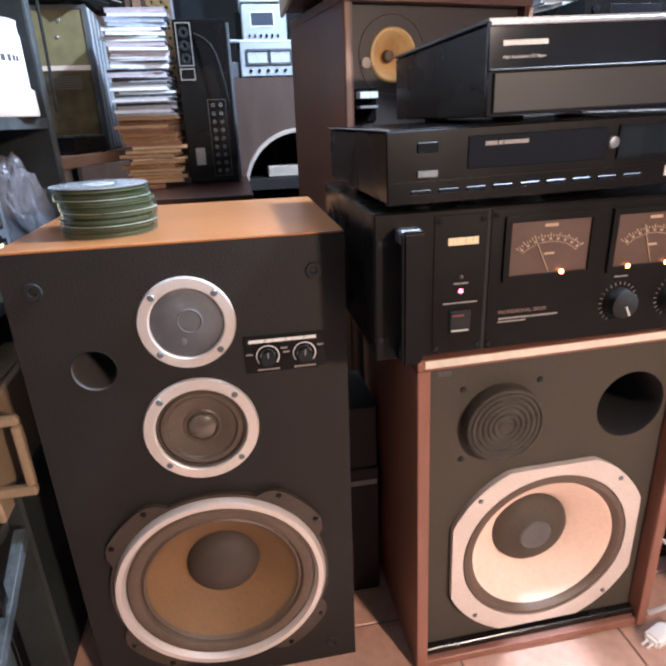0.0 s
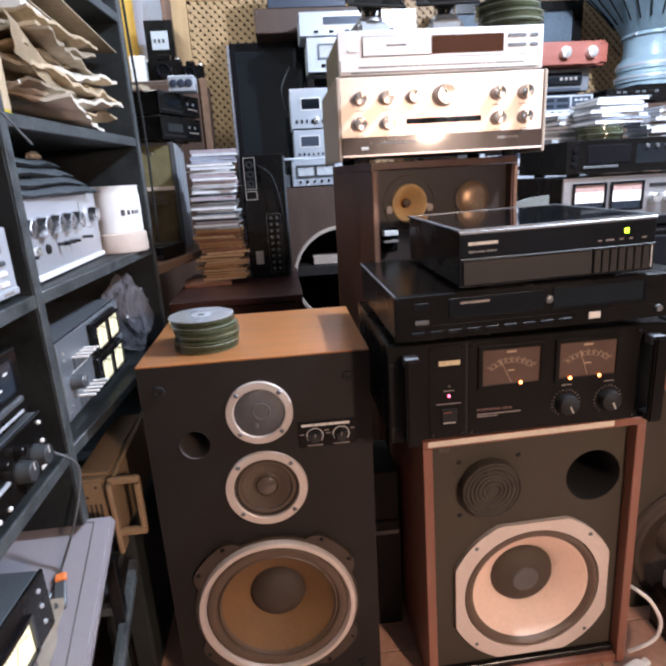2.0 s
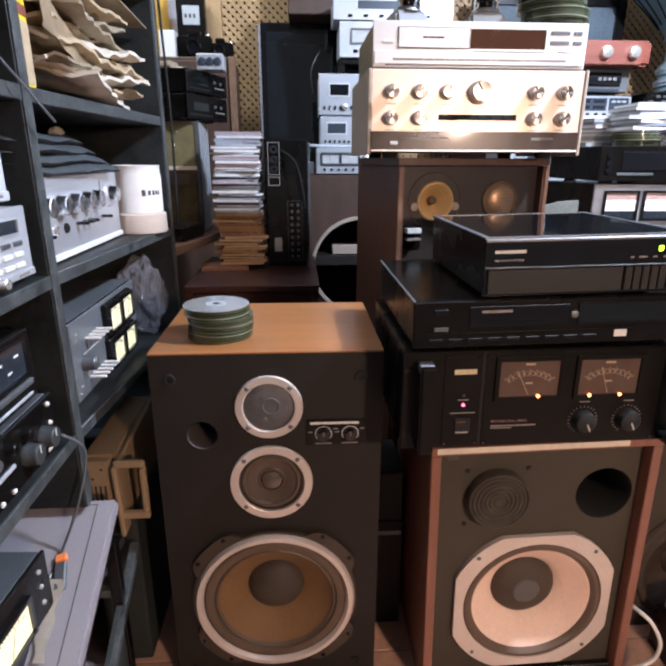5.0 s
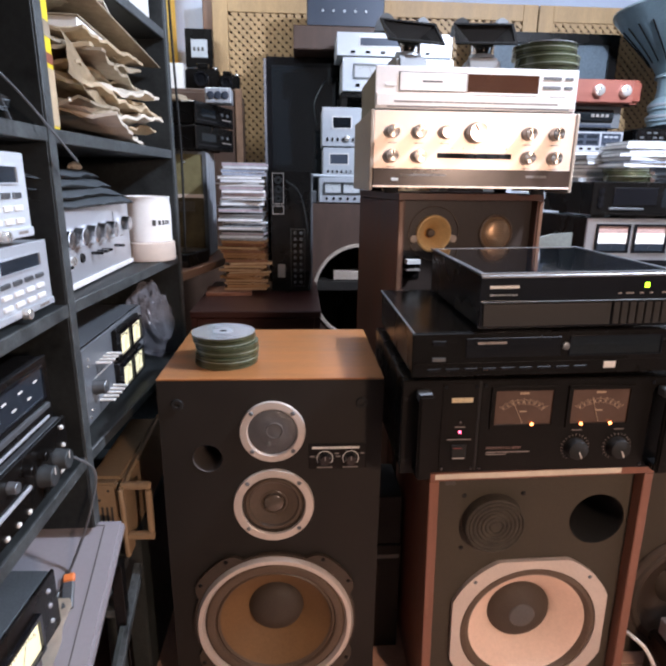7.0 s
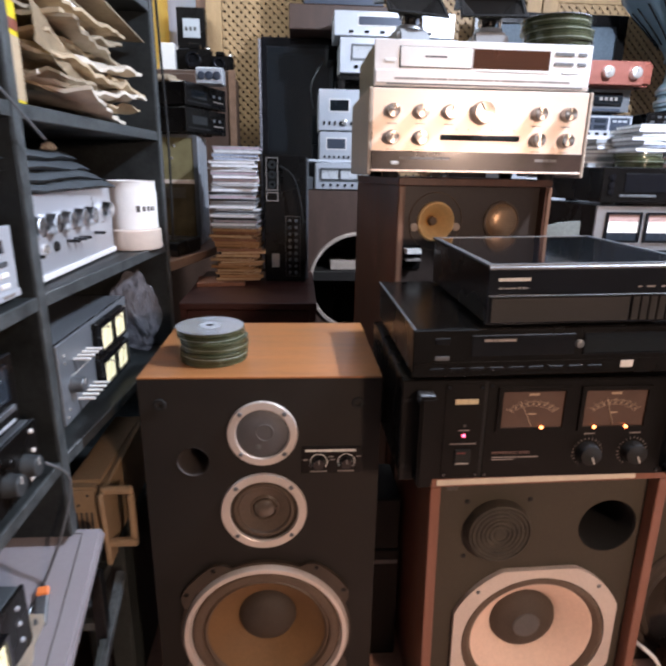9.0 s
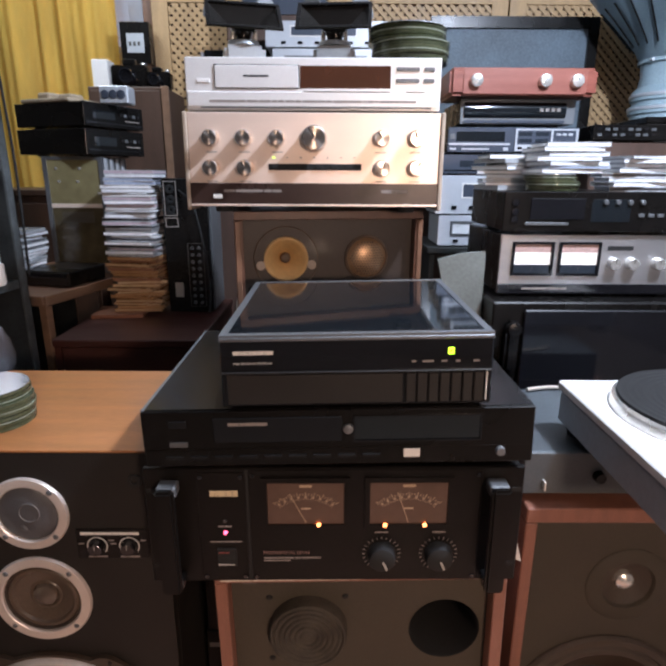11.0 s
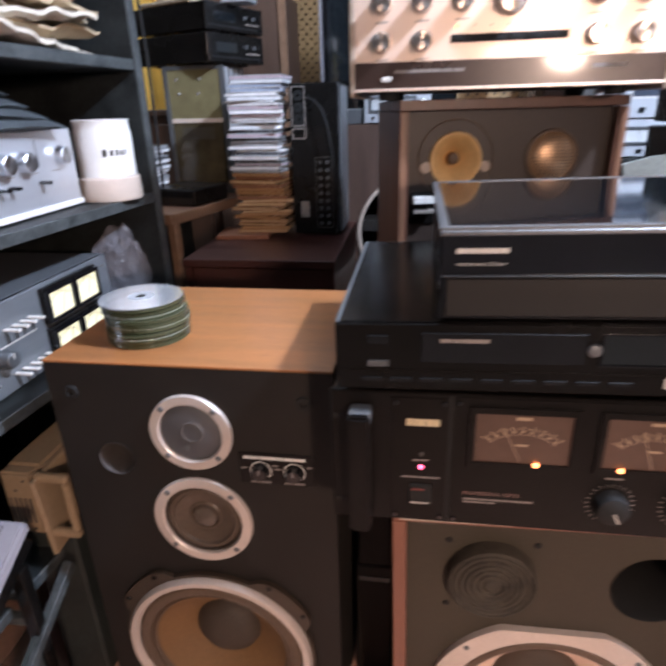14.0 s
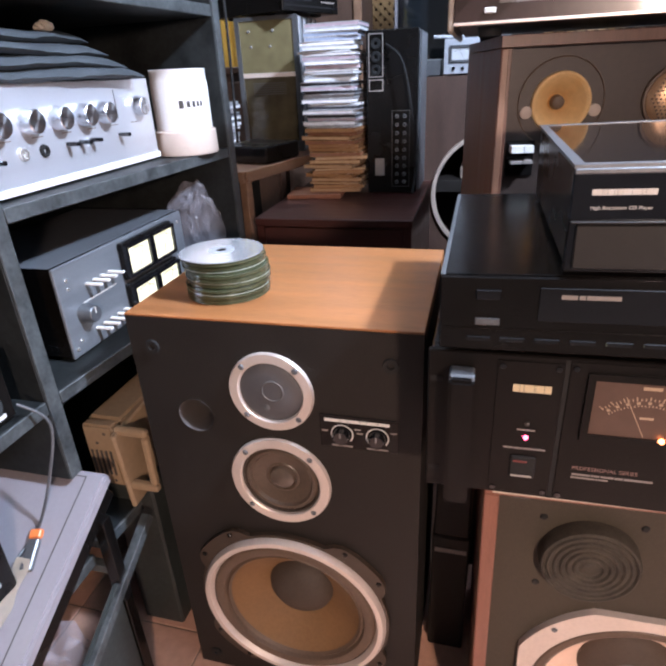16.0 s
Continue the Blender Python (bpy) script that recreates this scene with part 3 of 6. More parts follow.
    for x, z in ((-0.171, 0.742), (0.165, 0.742), (-0.171, 0.085), (0.165, 0.085)):
        part("grille_socket", lathe([(0.003, -0.002), (0.005, 0.003), (0.010, 0.003), (0.011, 0)], 20, x, 0, z), rubber, e)
    pl = part("control_plate", box(0.067, 0.176, -0.0015, 0.0, 0.607, 0.660, 0.001), black_metal, e, "level control plate with two dials")
    marking(pl, 0.119, 0.652, 0.090, 0.0046, mark_white, -0.0022, 7, 3)
    for i, x in enumerate((0.098, 0.147)):
        knob(pl, x, 0.630, 0.0115, 0.012, black_gloss, -0.0015, mark_grey)
        arc = []
        for k in range(22):
            a0 = radians(-40 + 260 * k / 22)
            a1 = radians(-40 + 260 * (k + 0.8) / 22)
            p = [(x + rr * math.cos(a), 0.630 + rr * math.sin(a)) for rr, a in ((0.0142, a0), (0.0158, a0), (0.0158, a1), (0.0142, a1))]
            arc.append(outline_plate(p, [], 0.0005, -0.0021))
        tagged(part("dial_ring", join(*arc), mark_white, pl), kind="stuff")
        marking(pl, x, 0.611, 0.030, 0.0022, mark_grey, -0.0022, 3, i)
        marking(pl, x - 0.024, 0.634, 0.009, 0.0022, mark_grey, -0.0022, 2, i)
        marking(pl, x + 0.022, 0.640, 0.009, 0.0022, mark_grey, -0.0022, 2, i)
    return e


large_speaker()


def studio_speaker():
    """The wood-cased box with a cream woofer, under the power amplifier."""
    e = thing("studio_loudspeaker", "walnut loudspeaker with olive front and cream woofer", "loudspeaker", pose(0.433, 0.612, FLOOR + 0.0045, 0, -1.2))
    w, h, d = 0.2125, 0.575, 0.33
    part("side_panel", box(-w, -w + 0.018, 0, d, 0, h - 0.0165, 0.0015), walnut_edge, e)
    part("side_panel", box(w - 0.018, w, 0, d, 0, h - 0.0165, 0.0015), walnut_edge, e)
    part("top_panel", box(-w, w, 0, d, h - 0.016, h, 0.0015), walnut_edge, e)
    part("back_panel", box(-w + 0.0185, w - 0.0185, d - 0.02, d - 0.001, 0.016, h - 0.017, 0), walnut, e)
    part("bottom_panel", box(-w + 0.0185, w - 0.0185, 0.004, d - 0.001, 0, 0.0155, 0.001), walnut_edge, e)
    # black rail draws the shadowy strip between baffle and bottom panel
    part("shadow_rail", box(-w + 0.0185, w - 0.0185, 0.014, 0.030, 0.0158, 0.030, 0.002), black_metal, e, "black rail painting the shaded strip below the baffle")
    cx, cz = 0.010, 0.203
    part("baffle", outline_plate(rect(-w + 0.0185, w - 0.0185, 0.0305, h - 0.0165), [circle(cx, cz, 0.142, 48), circle(0.130, 0.447, 0.0545, 40)], 0.018, 0.026), olive_paint, e, "matt olive-black painted baffle")
    part("port", lathe([(0.0545, 0.001), (0.0525, -0.004), (0.0515, -0.16), (0, -0.16)], 40, 0.130, 0.026, 0.447), rubber, e, "large round reflex port")
    out = []
    for i in range(120):
        a = 2 * math.pi * i / 120
        px, pz = 0.1745 * math.cos(a), 0.1745 * math.sin(a)
        out.append((cx + max(-0.160, min(0.160, px)), cz + max(-0.160, min(0.160, pz))))
    fr = part("woofer", outline_plate(out, [circle(cx, cz, 0.142, 60)], 0.010, 0.016), pink_alloy, e, "bass driver with cut-round cast frame")
    screws(fr, cx, cz, 0.1655, 0.016, (45, 135, 225, 315), grey_metal, 0.0042)
    part("surround", lathe([(0.143, 0.001), (0.1385, 0.006), (0.1315, 0.007), (0.1255, 0.003), (0.1225, -0.002)], 72, cx, 0.022, cz), surround_cloth, fr, "dark corrugated surround")
    cone = [(0.1225, -0.002)]
    for i in range(8):
        r = 0.120 - i * 0.0048
        cone += [(r, -0.003 - (0.120 - r) * 0.80), (r - 0.0022, -0.0024 - (0.1222 - r) * 0.80)]
    cone += [(0.070, -0.046), (0.066, -0.050)]
    part("cone", lathe(cone, 72, cx, 0.022, cz), cream_cone, fr, "cream paper cone with fine ribs")
    part("dust_cap", lathe([(0.068, -0.049), (0.064, -0.041), (0.050, -0.033), (0.029, -0.0275), (0.028, -0.027)], 48, cx, 0.022, cz), dust_cloth, fr)
    part("cap_centre", lathe([(0.028, -0.027), (0.026, -0.0245), (0.014, -0.0215), (0, -0.0205)], 36, cx, 0.022, cz), grey_dome, fr)
    # round slotted lens over the high-range horn
    hx, hz = -0.080, 0.453
    prof = [(0, 0.021), (0.009, 0.021), (0.011, 0.0192)]
    for k in range(5):
        r = 0.0135 + k * 0.008
        prof += [(r, 0.0188), (r + 0.0022, 0.0212), (r + 0.0048, 0.0212), (r + 0.0066, 0.0188)]
    prof += [(0.0545, 0.0215), (0.0575, 0.020), (0.059, 0.016), (0.060, 0.0)]
    part("horn_lens", lathe(prof, 56, hx, 0.026, hz), lens_foam, e, "round ridged dark lens")
    screws(e, hx, hz, 0.0815, 0.026, (45, 135, 225), rubber, 0.005)
    # pale strip added to paint the light caught by the top edge
    part("lit_edge_strip", box(-0.203, 0.148, -0.0012, -0.0001, h - 0.012, h - 0.001, 0.0004), paper_pale, e, "pale strip painting the lit front edge")
    part("badge", box(-0.176, -0.156, 0.0255, 0.027, 0.535, 0.543, 0.0005), mark_dark, e)
    return e


studio_speaker()


def side_speaker():
    """The speaker beside it, with a wood frame and dark grille, under the flat tuner."""
    e = thing("grille_loudspeaker", "wooden loudspeaker with an olive-brown front and large driver", "loudspeaker", pose(0.908, 0.738, 0))
    w, h, d = 0.204, 0.650, 0.34
    for sx in (-1, 1):
        part("side_panel", box(min(sx * w, sx * (w - 0.02)), max(sx * w, sx * (w - 0.02)), 0, d, 0, h - 0.0285, 0.002), walnut_edge, e)
    part("top_panel", box(-w, w, 0, d, h - 0.028, h, 0.002), walnut_edge, e)
    wx, wz, tx, tz = -0.026, 0.21, -0.004, 0.484
    part("baffle", outline_plate(rect(-w + 0.0205, w - 0.0205, 0.0, h - 0.029), [circle(wx, wz, 0.146, 48), circle(tx, tz, 0.046, 36)], 0.018, 0.017), olive_paint, e, "olive-brown painted baffle")
    wf = part("woofer", lathe([(0.144, 0.004), (0.148, 0.009), (0.160, 0.009), (0.165, 0.003), (0.165, 0)], 60, wx, 0.017, wz), dust_cloth, e, "dark olive bass driver")
    part("surround", lathe([(0.145, 0.003), (0.138, 0.009), (0.128, 0.009), (0.121, 0.002)], 60, wx, 0.017, wz), dust_cloth, wf)
    part("cone", lathe([(0.121, 0.002), (0.090, -0.018), (0.056, -0.036)], 60, wx, 0.017, wz), brass_lid, wf)
    part("dust_cap", lathe([(0.056, -0.036), (0.046, -0.026), (0.024, -0.019), (0, -0.017)], 40, wx, 0.017, wz), dust_cloth, wf)
    tw = part("tweeter", lathe([(0.044, -0.004), (0.048, 0.003), (0.072, 0.003), (0.075, 0.001), (0.075, 0)], 48, tx, 0.017, tz), olive_paint, e)
    part("cone", lathe([(0.045, -0.003), (0.030, -0.012), (0.018, -0.018)], 40, tx, 0.017, tz), dust_cloth, tw)
    part("dome", lathe([(0.018, -0.018), (0.016, -0.008), (0.009, -0.003), (0, -0.001)], 28, tx, 0.017, tz), chrome, tw, "small bright dome")
    part("back_panel", box(-w + 0.0205, w - 0.0205, d - 0.02, d - 0.001, 0, h - 0.029, 0), walnut, e)
    part("paper_tag", outline_plate([(-0.236, 0.563), (-0.206, 0.549), (-0.218, 0.592)], [], 0.001, -0.003), mark_white, e, "small white paper tag")
    return e


side_speaker()


def horn_speaker():
    """The tall wooden speaker at the back that carries the integrated amplifier."""
    e = thing("tall_loudspeaker", "tall dark wooden loudspeaker with two small drivers", "loudspeaker", pose(0.377, 1.016, 0, 0, 0, 10))
    w, h, d = 0.184, 1.113, 0.31
    part("side_panel", box(-w, -w + 0.016, 0, d, 0, h - 0.0165, 0.001), walnut, e)
    part("side_panel", box(w - 0.016, w, 0, d, 0, h - 0.0165, 0.001), walnut, e)
    part("edge_trim", box(-w + 0.001, -w + 0.011, -0.003, -0.0002, 0.001, h - 0.0175, 0.001), trim_wood, e)
    part("edge_trim", box(w - 0.011, w - 0.001, -0.003, -0.0002, 0.001, h - 0.0175, 0.001), trim_wood, e)
    part("top_panel", box(-w, w, 0, d, h - 0.016, h, 0.001), walnut, e)
    part("back_panel", box(-w + 0.0165, w - 0.0165, d - 0.016, d - 0.001, 0, h - 0.017, 0), brown_board, e)
    part("baffle", outline_plate(rect(-w + 0.0165, w - 0.0165, 0, h - 0.0165), [circle(-0.086, 1.02, 0.037), circle(0.075, 1.02, 0.037)], 0.018, 0.022), speaker_board, e, "dark brown board front")
    t1 = part("tweeter", lathe([(0.036, 0.004), (0.040, 0.007), (0.043, 0.006), (0.044, 0.0)], 44, -0.086, 0.022, 1.02), gold_cone, e, "ochre horn driver")
    part("cone", lathe([(0.036, 0.004), (0.022, -0.012), (0.012, -0.026), (0.010, -0.020), (0, -0.016)], 40, -0.086, 0.022, 1.02), gold_cone, t1)
    part("phase_plug", lathe([(0.011, -0.020), (0.009, -0.010), (0, -0.006)], 24, -0.086, 0.022, 1.02), surround_cloth, t1)
    for sx in (-1, 1):
        part("lug", lathe([(0.009, 0.0), (0.009, 0.004), (0.005, 0.005), (0, 0.005)], 16, -0.086 + sx * 0.050, 0.022, 1.008), dull_rim, t1)
    part("flange", lathe([(0.062, 0.0005), (0.063, 0.0015), (0.064, 0.0005)], 44, -0.086, 0.022, 1.02), surround_cloth, t1)
    t2 = part("tweeter", lathe([(0.038, 0.003), (0.041, 0.006), (0.044, 0.005), (0.045, 0)], 44, 0.075, 0.022, 1.02), surround_cloth, e, "driver behind a domed brass mesh")
    part("mesh_dome", lathe([(0.039, 0.004), (0.034, 0.009), (0.024, 0.013), (0.012, 0.015), (0, 0.0155)], 40, 0.075, 0.022, 1.02), mesh_brass, t2, "domed perforated brass mesh")
    dots = []
    for i in range(-6, 7):
        for j in range(-6, 7):
            x, z = i * 0.0055 + (0.00275 if j % 2 else 0), j * 0.0052
            r = math.hypot(x, z)
            if r < 0.034:
                f = float(np.interp(r, (0, 0.012, 0.024, 0.034, 0.039), (0.0155, 0.015, 0.013, 0.009, 0.004))) - 0.0002
                dots.append(lathe([(0.0018, 0.0), (0.0016, 0.0008), (0, 0.0008)], 6, 0.075 + x, 0.022 - f, 1.02 + z))
    tagged(part("perforation", join(*dots), surround_cloth, t2), kind="stuff")
    lb = part("label_card", box(-0.160, -0.118, 0.019, 0.0215, 0.915, 0.968, 0.0005), black_metal, e, "small black label with white marks")
    marking(lb, -0.139, 0.957, 0.034, 0.010, mark_white, 0.0185, 2, 3)
    marking(lb, -0.139, 0.938, 0.034, 0.004, mark_grey, 0.0185, 3, 4)
    return e


horn_speaker()

# ---- the leaning stack ----


def vu_meter(par, x, z, w, h, swing, bulbs):
    """A deep lit meter: dark bezel, brown dial with two curved scales, needle and glowing bulbs at the foot."""
    m = part("meter", outline_plate(rect(x - w / 2 - 0.007, x + w / 2 + 0.007, z - h / 2 - 0.007, z + h / 2 + 0.007), [rect(x - w / 2, x + w / 2, z - h / 2, z + h / 2)], 0.006, -0.0048), amp_black, par)
    part("dial", box(x - w / 2, x + w / 2, -0.0018, 0.001, z - h / 2, z + h / 2, 0), dial_lit, m)
    bs = []
    for i in range(25):
        a = radians(-47 + 94 * i / 24)
        for rr, ln in ((0.052, 0.0055 if i % 3 == 0 else 0.003), (0.044, 0.002)):
            bs.append(moved(box(-0.0005, 0.0005, -0.0003, 0.0002, rr, rr + ln, 0), Matrix.Translation((x, -0.0020, z - 0.030)) @ Matrix.Scale(0.80, 4, (0, 0, 1)) @ Matrix.Rotation(a, 4, "Y")))
    for i in range(9):
        a = radians(-44 + 88 * i / 8)
        bs.append(moved(box(-0.0016, 0.0016, -0.0003, 0.0002, 0.0475, 0.0505, 0), Matrix.Translation((x, -0.0020, z - 0.030)) @ Matrix.Scale(0.80, 4, (0, 0, 1)) @ Matrix.Rotation(a, 4, "Y")))
    bs.append(box(x - 0.008, x + 0.008, -0.0023, -0.0019, z + 0.023, z + 0.0265, 0))
    bs.append(box(x - 0.006, x + 0.006, -0.0023, -0.0019, z - 0.009, z - 0.0065, 0))
    tagged(part("scale", join(*bs), mark_scale, m, "fine pale scale ticks"), kind="stuff")
    part("needle", moved(box(-0.0004, 0.0004, -0.0004, 0.0002, 0, 0.047, 0), Matrix.Translation((x, -0.0030, z - 0.028)) @ Matrix.Rotation(radians(swing), 4, "Y")), mark_scale, m)
    for dx, dz in bulbs:
        part("bulb", lathe([(0.0029, 0), (0.0026, 0.0016), (0.0014, 0.0026), (0, 0.0029)], 14, x + dx, -0.0042, z + dz), amber_bulb, m, "small glowing amber bulb")
    return m


def power_amplifier():
    e = unit("power_amplifier", "black rack power amplifier with two lit meters", "amplifier", 0.482, 0.232, 0.34, pose(0.383, 0.564, 0.5945, 0, -0.5), amp_black, black_metal, 0.062, panel=0.008, front_foot=0.16, foot_from=0.036)
    sub = part("switch_panel", box(-0.174, -0.113, -0.0012, 0.0, 0.066, 0.226, 0.0008), amp_black, e)
    part("panel_gap", box(-0.1125, -0.1085, -0.0003, 0.001, 0.063, 0.230, 0), rubber, e)
    part("meter_panel", box(-0.108, 0.188, -0.0012, 0.0, 0.064, 0.229, 0.0008), amp_black, e)
    marking(sub, -0.140, 0.1965, 0.036, 0.0085, mark_gold, -0.0018, 6, 2, "brand_mark")
    part("led", lathe([(0.0026, 0), (0.0022, 0.002), (0, 0.003)], 12, -0.141, -0.0012, 0.139), red_led, sub)
    part("led", lathe([(0.0026, 0), (0.0022, 0.002), (0, 0.003)], 12, -0.141, -0.0012, 0.156), mark_dark, sub)
    marking(sub, -0.141, 0.148, 0.018, 0.0018, mark_grey, -0.0018, 2, 5)
    marking(sub, -0.141, 0.125, 0.042, 0.0018, mark_grey, -0.0018, 4, 6)
    sw = part("power_switch", box(-0.154, -0.128, -0.004, 0, 0.088, 0.116, 0.002), rubber, sub, "rocker switch with red mark")
    part("switch_mark", box(-0.151, -0.137, -0.0046, -0.003, 0.109, 0.111, 0), dull_red, sw)
    part("switch_edge", box(-0.152, -0.131, -0.0046, -0.003, 0.0905, 0.0925, 0), mark_mid, sw)
    vu_meter(e, -0.036, 0.182, 0.098, 0.061, -26, ((0.016, -0.030),))
    vu_meter(e, 0.0955, 0.182, 0.099, 0.061, -18, ((-0.030, -0.031), (0.021, -0.031)))
    words("PROFESSIONAL SERIES", 0.0062, -0.0935, 0.1075, e, mark_red_grey, -0.0016)
    marking(e, -0.0545, 0.0995, 0.076, 0.0022, mark_grey, -0.0016, 5, 3)
    marking(e, -0.075, 0.0955, 0.036, 0.0018, mark_grey, -0.0016, 3, 4)
    for x in (0.062, 0.1365):
        knob(e, x, 0.1055, 0.0185, 0.016, rubber, -0.0012, mark_mid, turn=155)
        ticks = [moved(box(-0.0004, 0.0004, -0.0003, 0.0003, 0.0215, 0.0255, 0), Matrix.Translation((x, -0.0015, 0.1055)) @ Matrix.Rotation(radians(-150 + 300 * i / 20), 4, "Y")) for i in range(21)]
        tagged(part("tick_ring", join(*ticks), mark_grey, e), kind="stuff")
        marking(e, x, 0.138, 0.018, 0.002, mark_grey, -0.0016, 2, 7)
    for x in (-0.207, 0.204):
        hd = part("handle", box(x - 0.012, x + 0.012, -0.034, -0.023, 0.068, 0.217, 0.003, 2), amp_black, e, "black polished rack handle")
        # only the top arm is grey: the handle's highlight put into its colour
        part("handle_arm", box(x - 0.012, x + 0.012, -0.0225, -0.0014, 0.202, 0.2175, 0.002), grey_metal, hd, "arm made paler to paint its highlight")
        part("handle_arm", box(x - 0.012, x + 0.012, -0.0225, -0.0014, 0.068, 0.082, 0.002), black_satin, hd)
    for x in (-0.232, 0.232):
        for z in (0.088, 0.200):
            part("rack_slot", box(x - 0.006, x + 0.006, -0.0006, 0.001, z - 0.003, z + 0.003, 0), rubber, e)
    for x, z in ((-0.169, 0.220), (-0.118, 0.220), (-0.169, 0.071), (-0.118, 0.071), (-0.103, 0.222), (0.183, 0.222), (-0.103, 0.070), (0.183, 0.070)):
        part("screw", lathe([(0.0032, 0), (0.003, 0.0014), (0, 0.0016)], 10, x, -0.0012, z), black_gloss, e)
    return e


power_amplifier()


def black_disc_player():
    e = unit("disc_player", "wide black disc player with a small sticker", "player", 0.472, 0.083, 0.350, pose(0.387, 0.551, 0.8285, 0, -1.2), black_metal, black_metal, 0.010)
    part("top_cover", box(-0.234, 0.234, 0.004, 0.349, 0.0832, 0.0842, 0.0006), black_satin, e)
    # grey strip stands in for the reflection along the left edge
    part("top_edge_glint", box(-0.236, -0.2315, 0.002, 0.349, 0.0832, 0.0846, 0.0006), grey_metal, e, "bright strip painting the glossy side edge's reflection")
    button(e, -0.193, 0.066, 0.022, 0.010, 0.002, black_gloss)
    button(e, -0.193, 0.040, 0.022, 0.007, 0.002, grey_metal)
    part("tray", box(-0.150, 0.005, -0.0015, 0, 0.042, 0.074, 0.0008), black_gloss, e)
    marking(e, -0.108, 0.066, 0.048, 0.004, mark_grey, -0.0019, 4, 2)
    window(e, 0.095, 0.058, 0.150, 0.030, smoked, 0, black_gloss, 0.002)
    knob(e, 0.012, 0.058, 0.0065, 0.004, grey_metal)
    part("sticker", box(0.079, 0.099, -0.0012, 0, 0.0190, 0.0305, 0.0015), mark_white, e, "small white sticker")
    knob(e, 0.196, 0.026, 0.006, 0.006, grey_metal)
    for i in range(9):
        button(e, -0.20 + i * 0.030, 0.022, 0.022, 0.005, 0.0012, black_gloss)
    part("panel_line", box(-0.230, 0.230, -0.0008, 0, 0.0325, 0.0332, 0), amp_black, e)
    return e


black_disc_player()


def compact_player():
    """The small smoked-lid player on top."""
    e = unit("compact_disc_player", "compact black disc player with smoked glass top", "player", 0.323, 0.098, 0.325, pose(0.4075, 0.547, 0.9137, 0, -1.2) @ Matrix.Diagonal((0.972, 1, 0.915, 1)), black_gloss, black_metal, 0.006)
    part("top_rim", outline_plate(rect(-0.1615, 0.1615, 0, 0.325), [rect(-0.1525, 0.1525, 0.010, 0.317)], 0.003, 0), grey_metal, e).matrix_local = pose(0, 0, 0.1012, -90)
    part("glass_lid", box(-0.1525, 0.1525, 0.008, 0.316, 0.0982, 0.1003, 0.0003), smoked, e, "smoked glass lid")
    part("front_edge", box(-0.1612, 0.1612, -0.003, -0.0002, 0.0935, 0.0985, 0.001), grey_metal, e)
    part("lower_panel", box(-0.155, 0.055, -0.003, 0, 0.010, 0.050, 0.001), charcoal, e)
    part("shelf_line", box(-0.160, 0.160, -0.0042, -0.0002, 0.0515, 0.0535, 0.0006), charcoal, e)
    for i in range(7):
        part("key", box(0.0585 + i * 0.0135, 0.0705 + i * 0.0135, -0.003, 0, 0.010, 0.050, 0.0012), charcoal, e)
    part("key_edge", box(0.1535, 0.1550, -0.0036, -0.0002, 0.012, 0.050, 0), mark_white, e)
    marking(e, -0.122, 0.0780, 0.048, 0.0050, mark_white, -0.0004, 9, 4, "brand_mark")
    words("High Resolution CD Player", 0.0042, -0.146, 0.0645, e, mark_white, -0.0006)
    part("display_digit", join(box(0.108, 0.110, -0.0012, 0, 0.0735, 0.0815, 0), box(0.1125, 0.1145, -0.0012, 0, 0.0735, 0.0815, 0), box(0.1102, 0.1123, -0.0012, 0, 0.0735, 0.0755, 0), box(0.1102, 0.1123, -0.0012, 0, 0.0795, 0.0815, 0)), green_led, e, "glowing green digit")
    for x, w in ((0.068, 0.006), (0.085, 0.014), (0.104, 0.007), (0.120, 0.006), (0.142, 0.008)):
        marking(e, x, 0.064, w, 0.0026, mark_grey, -0.0004, 1, 1)
    return e


compact_player()

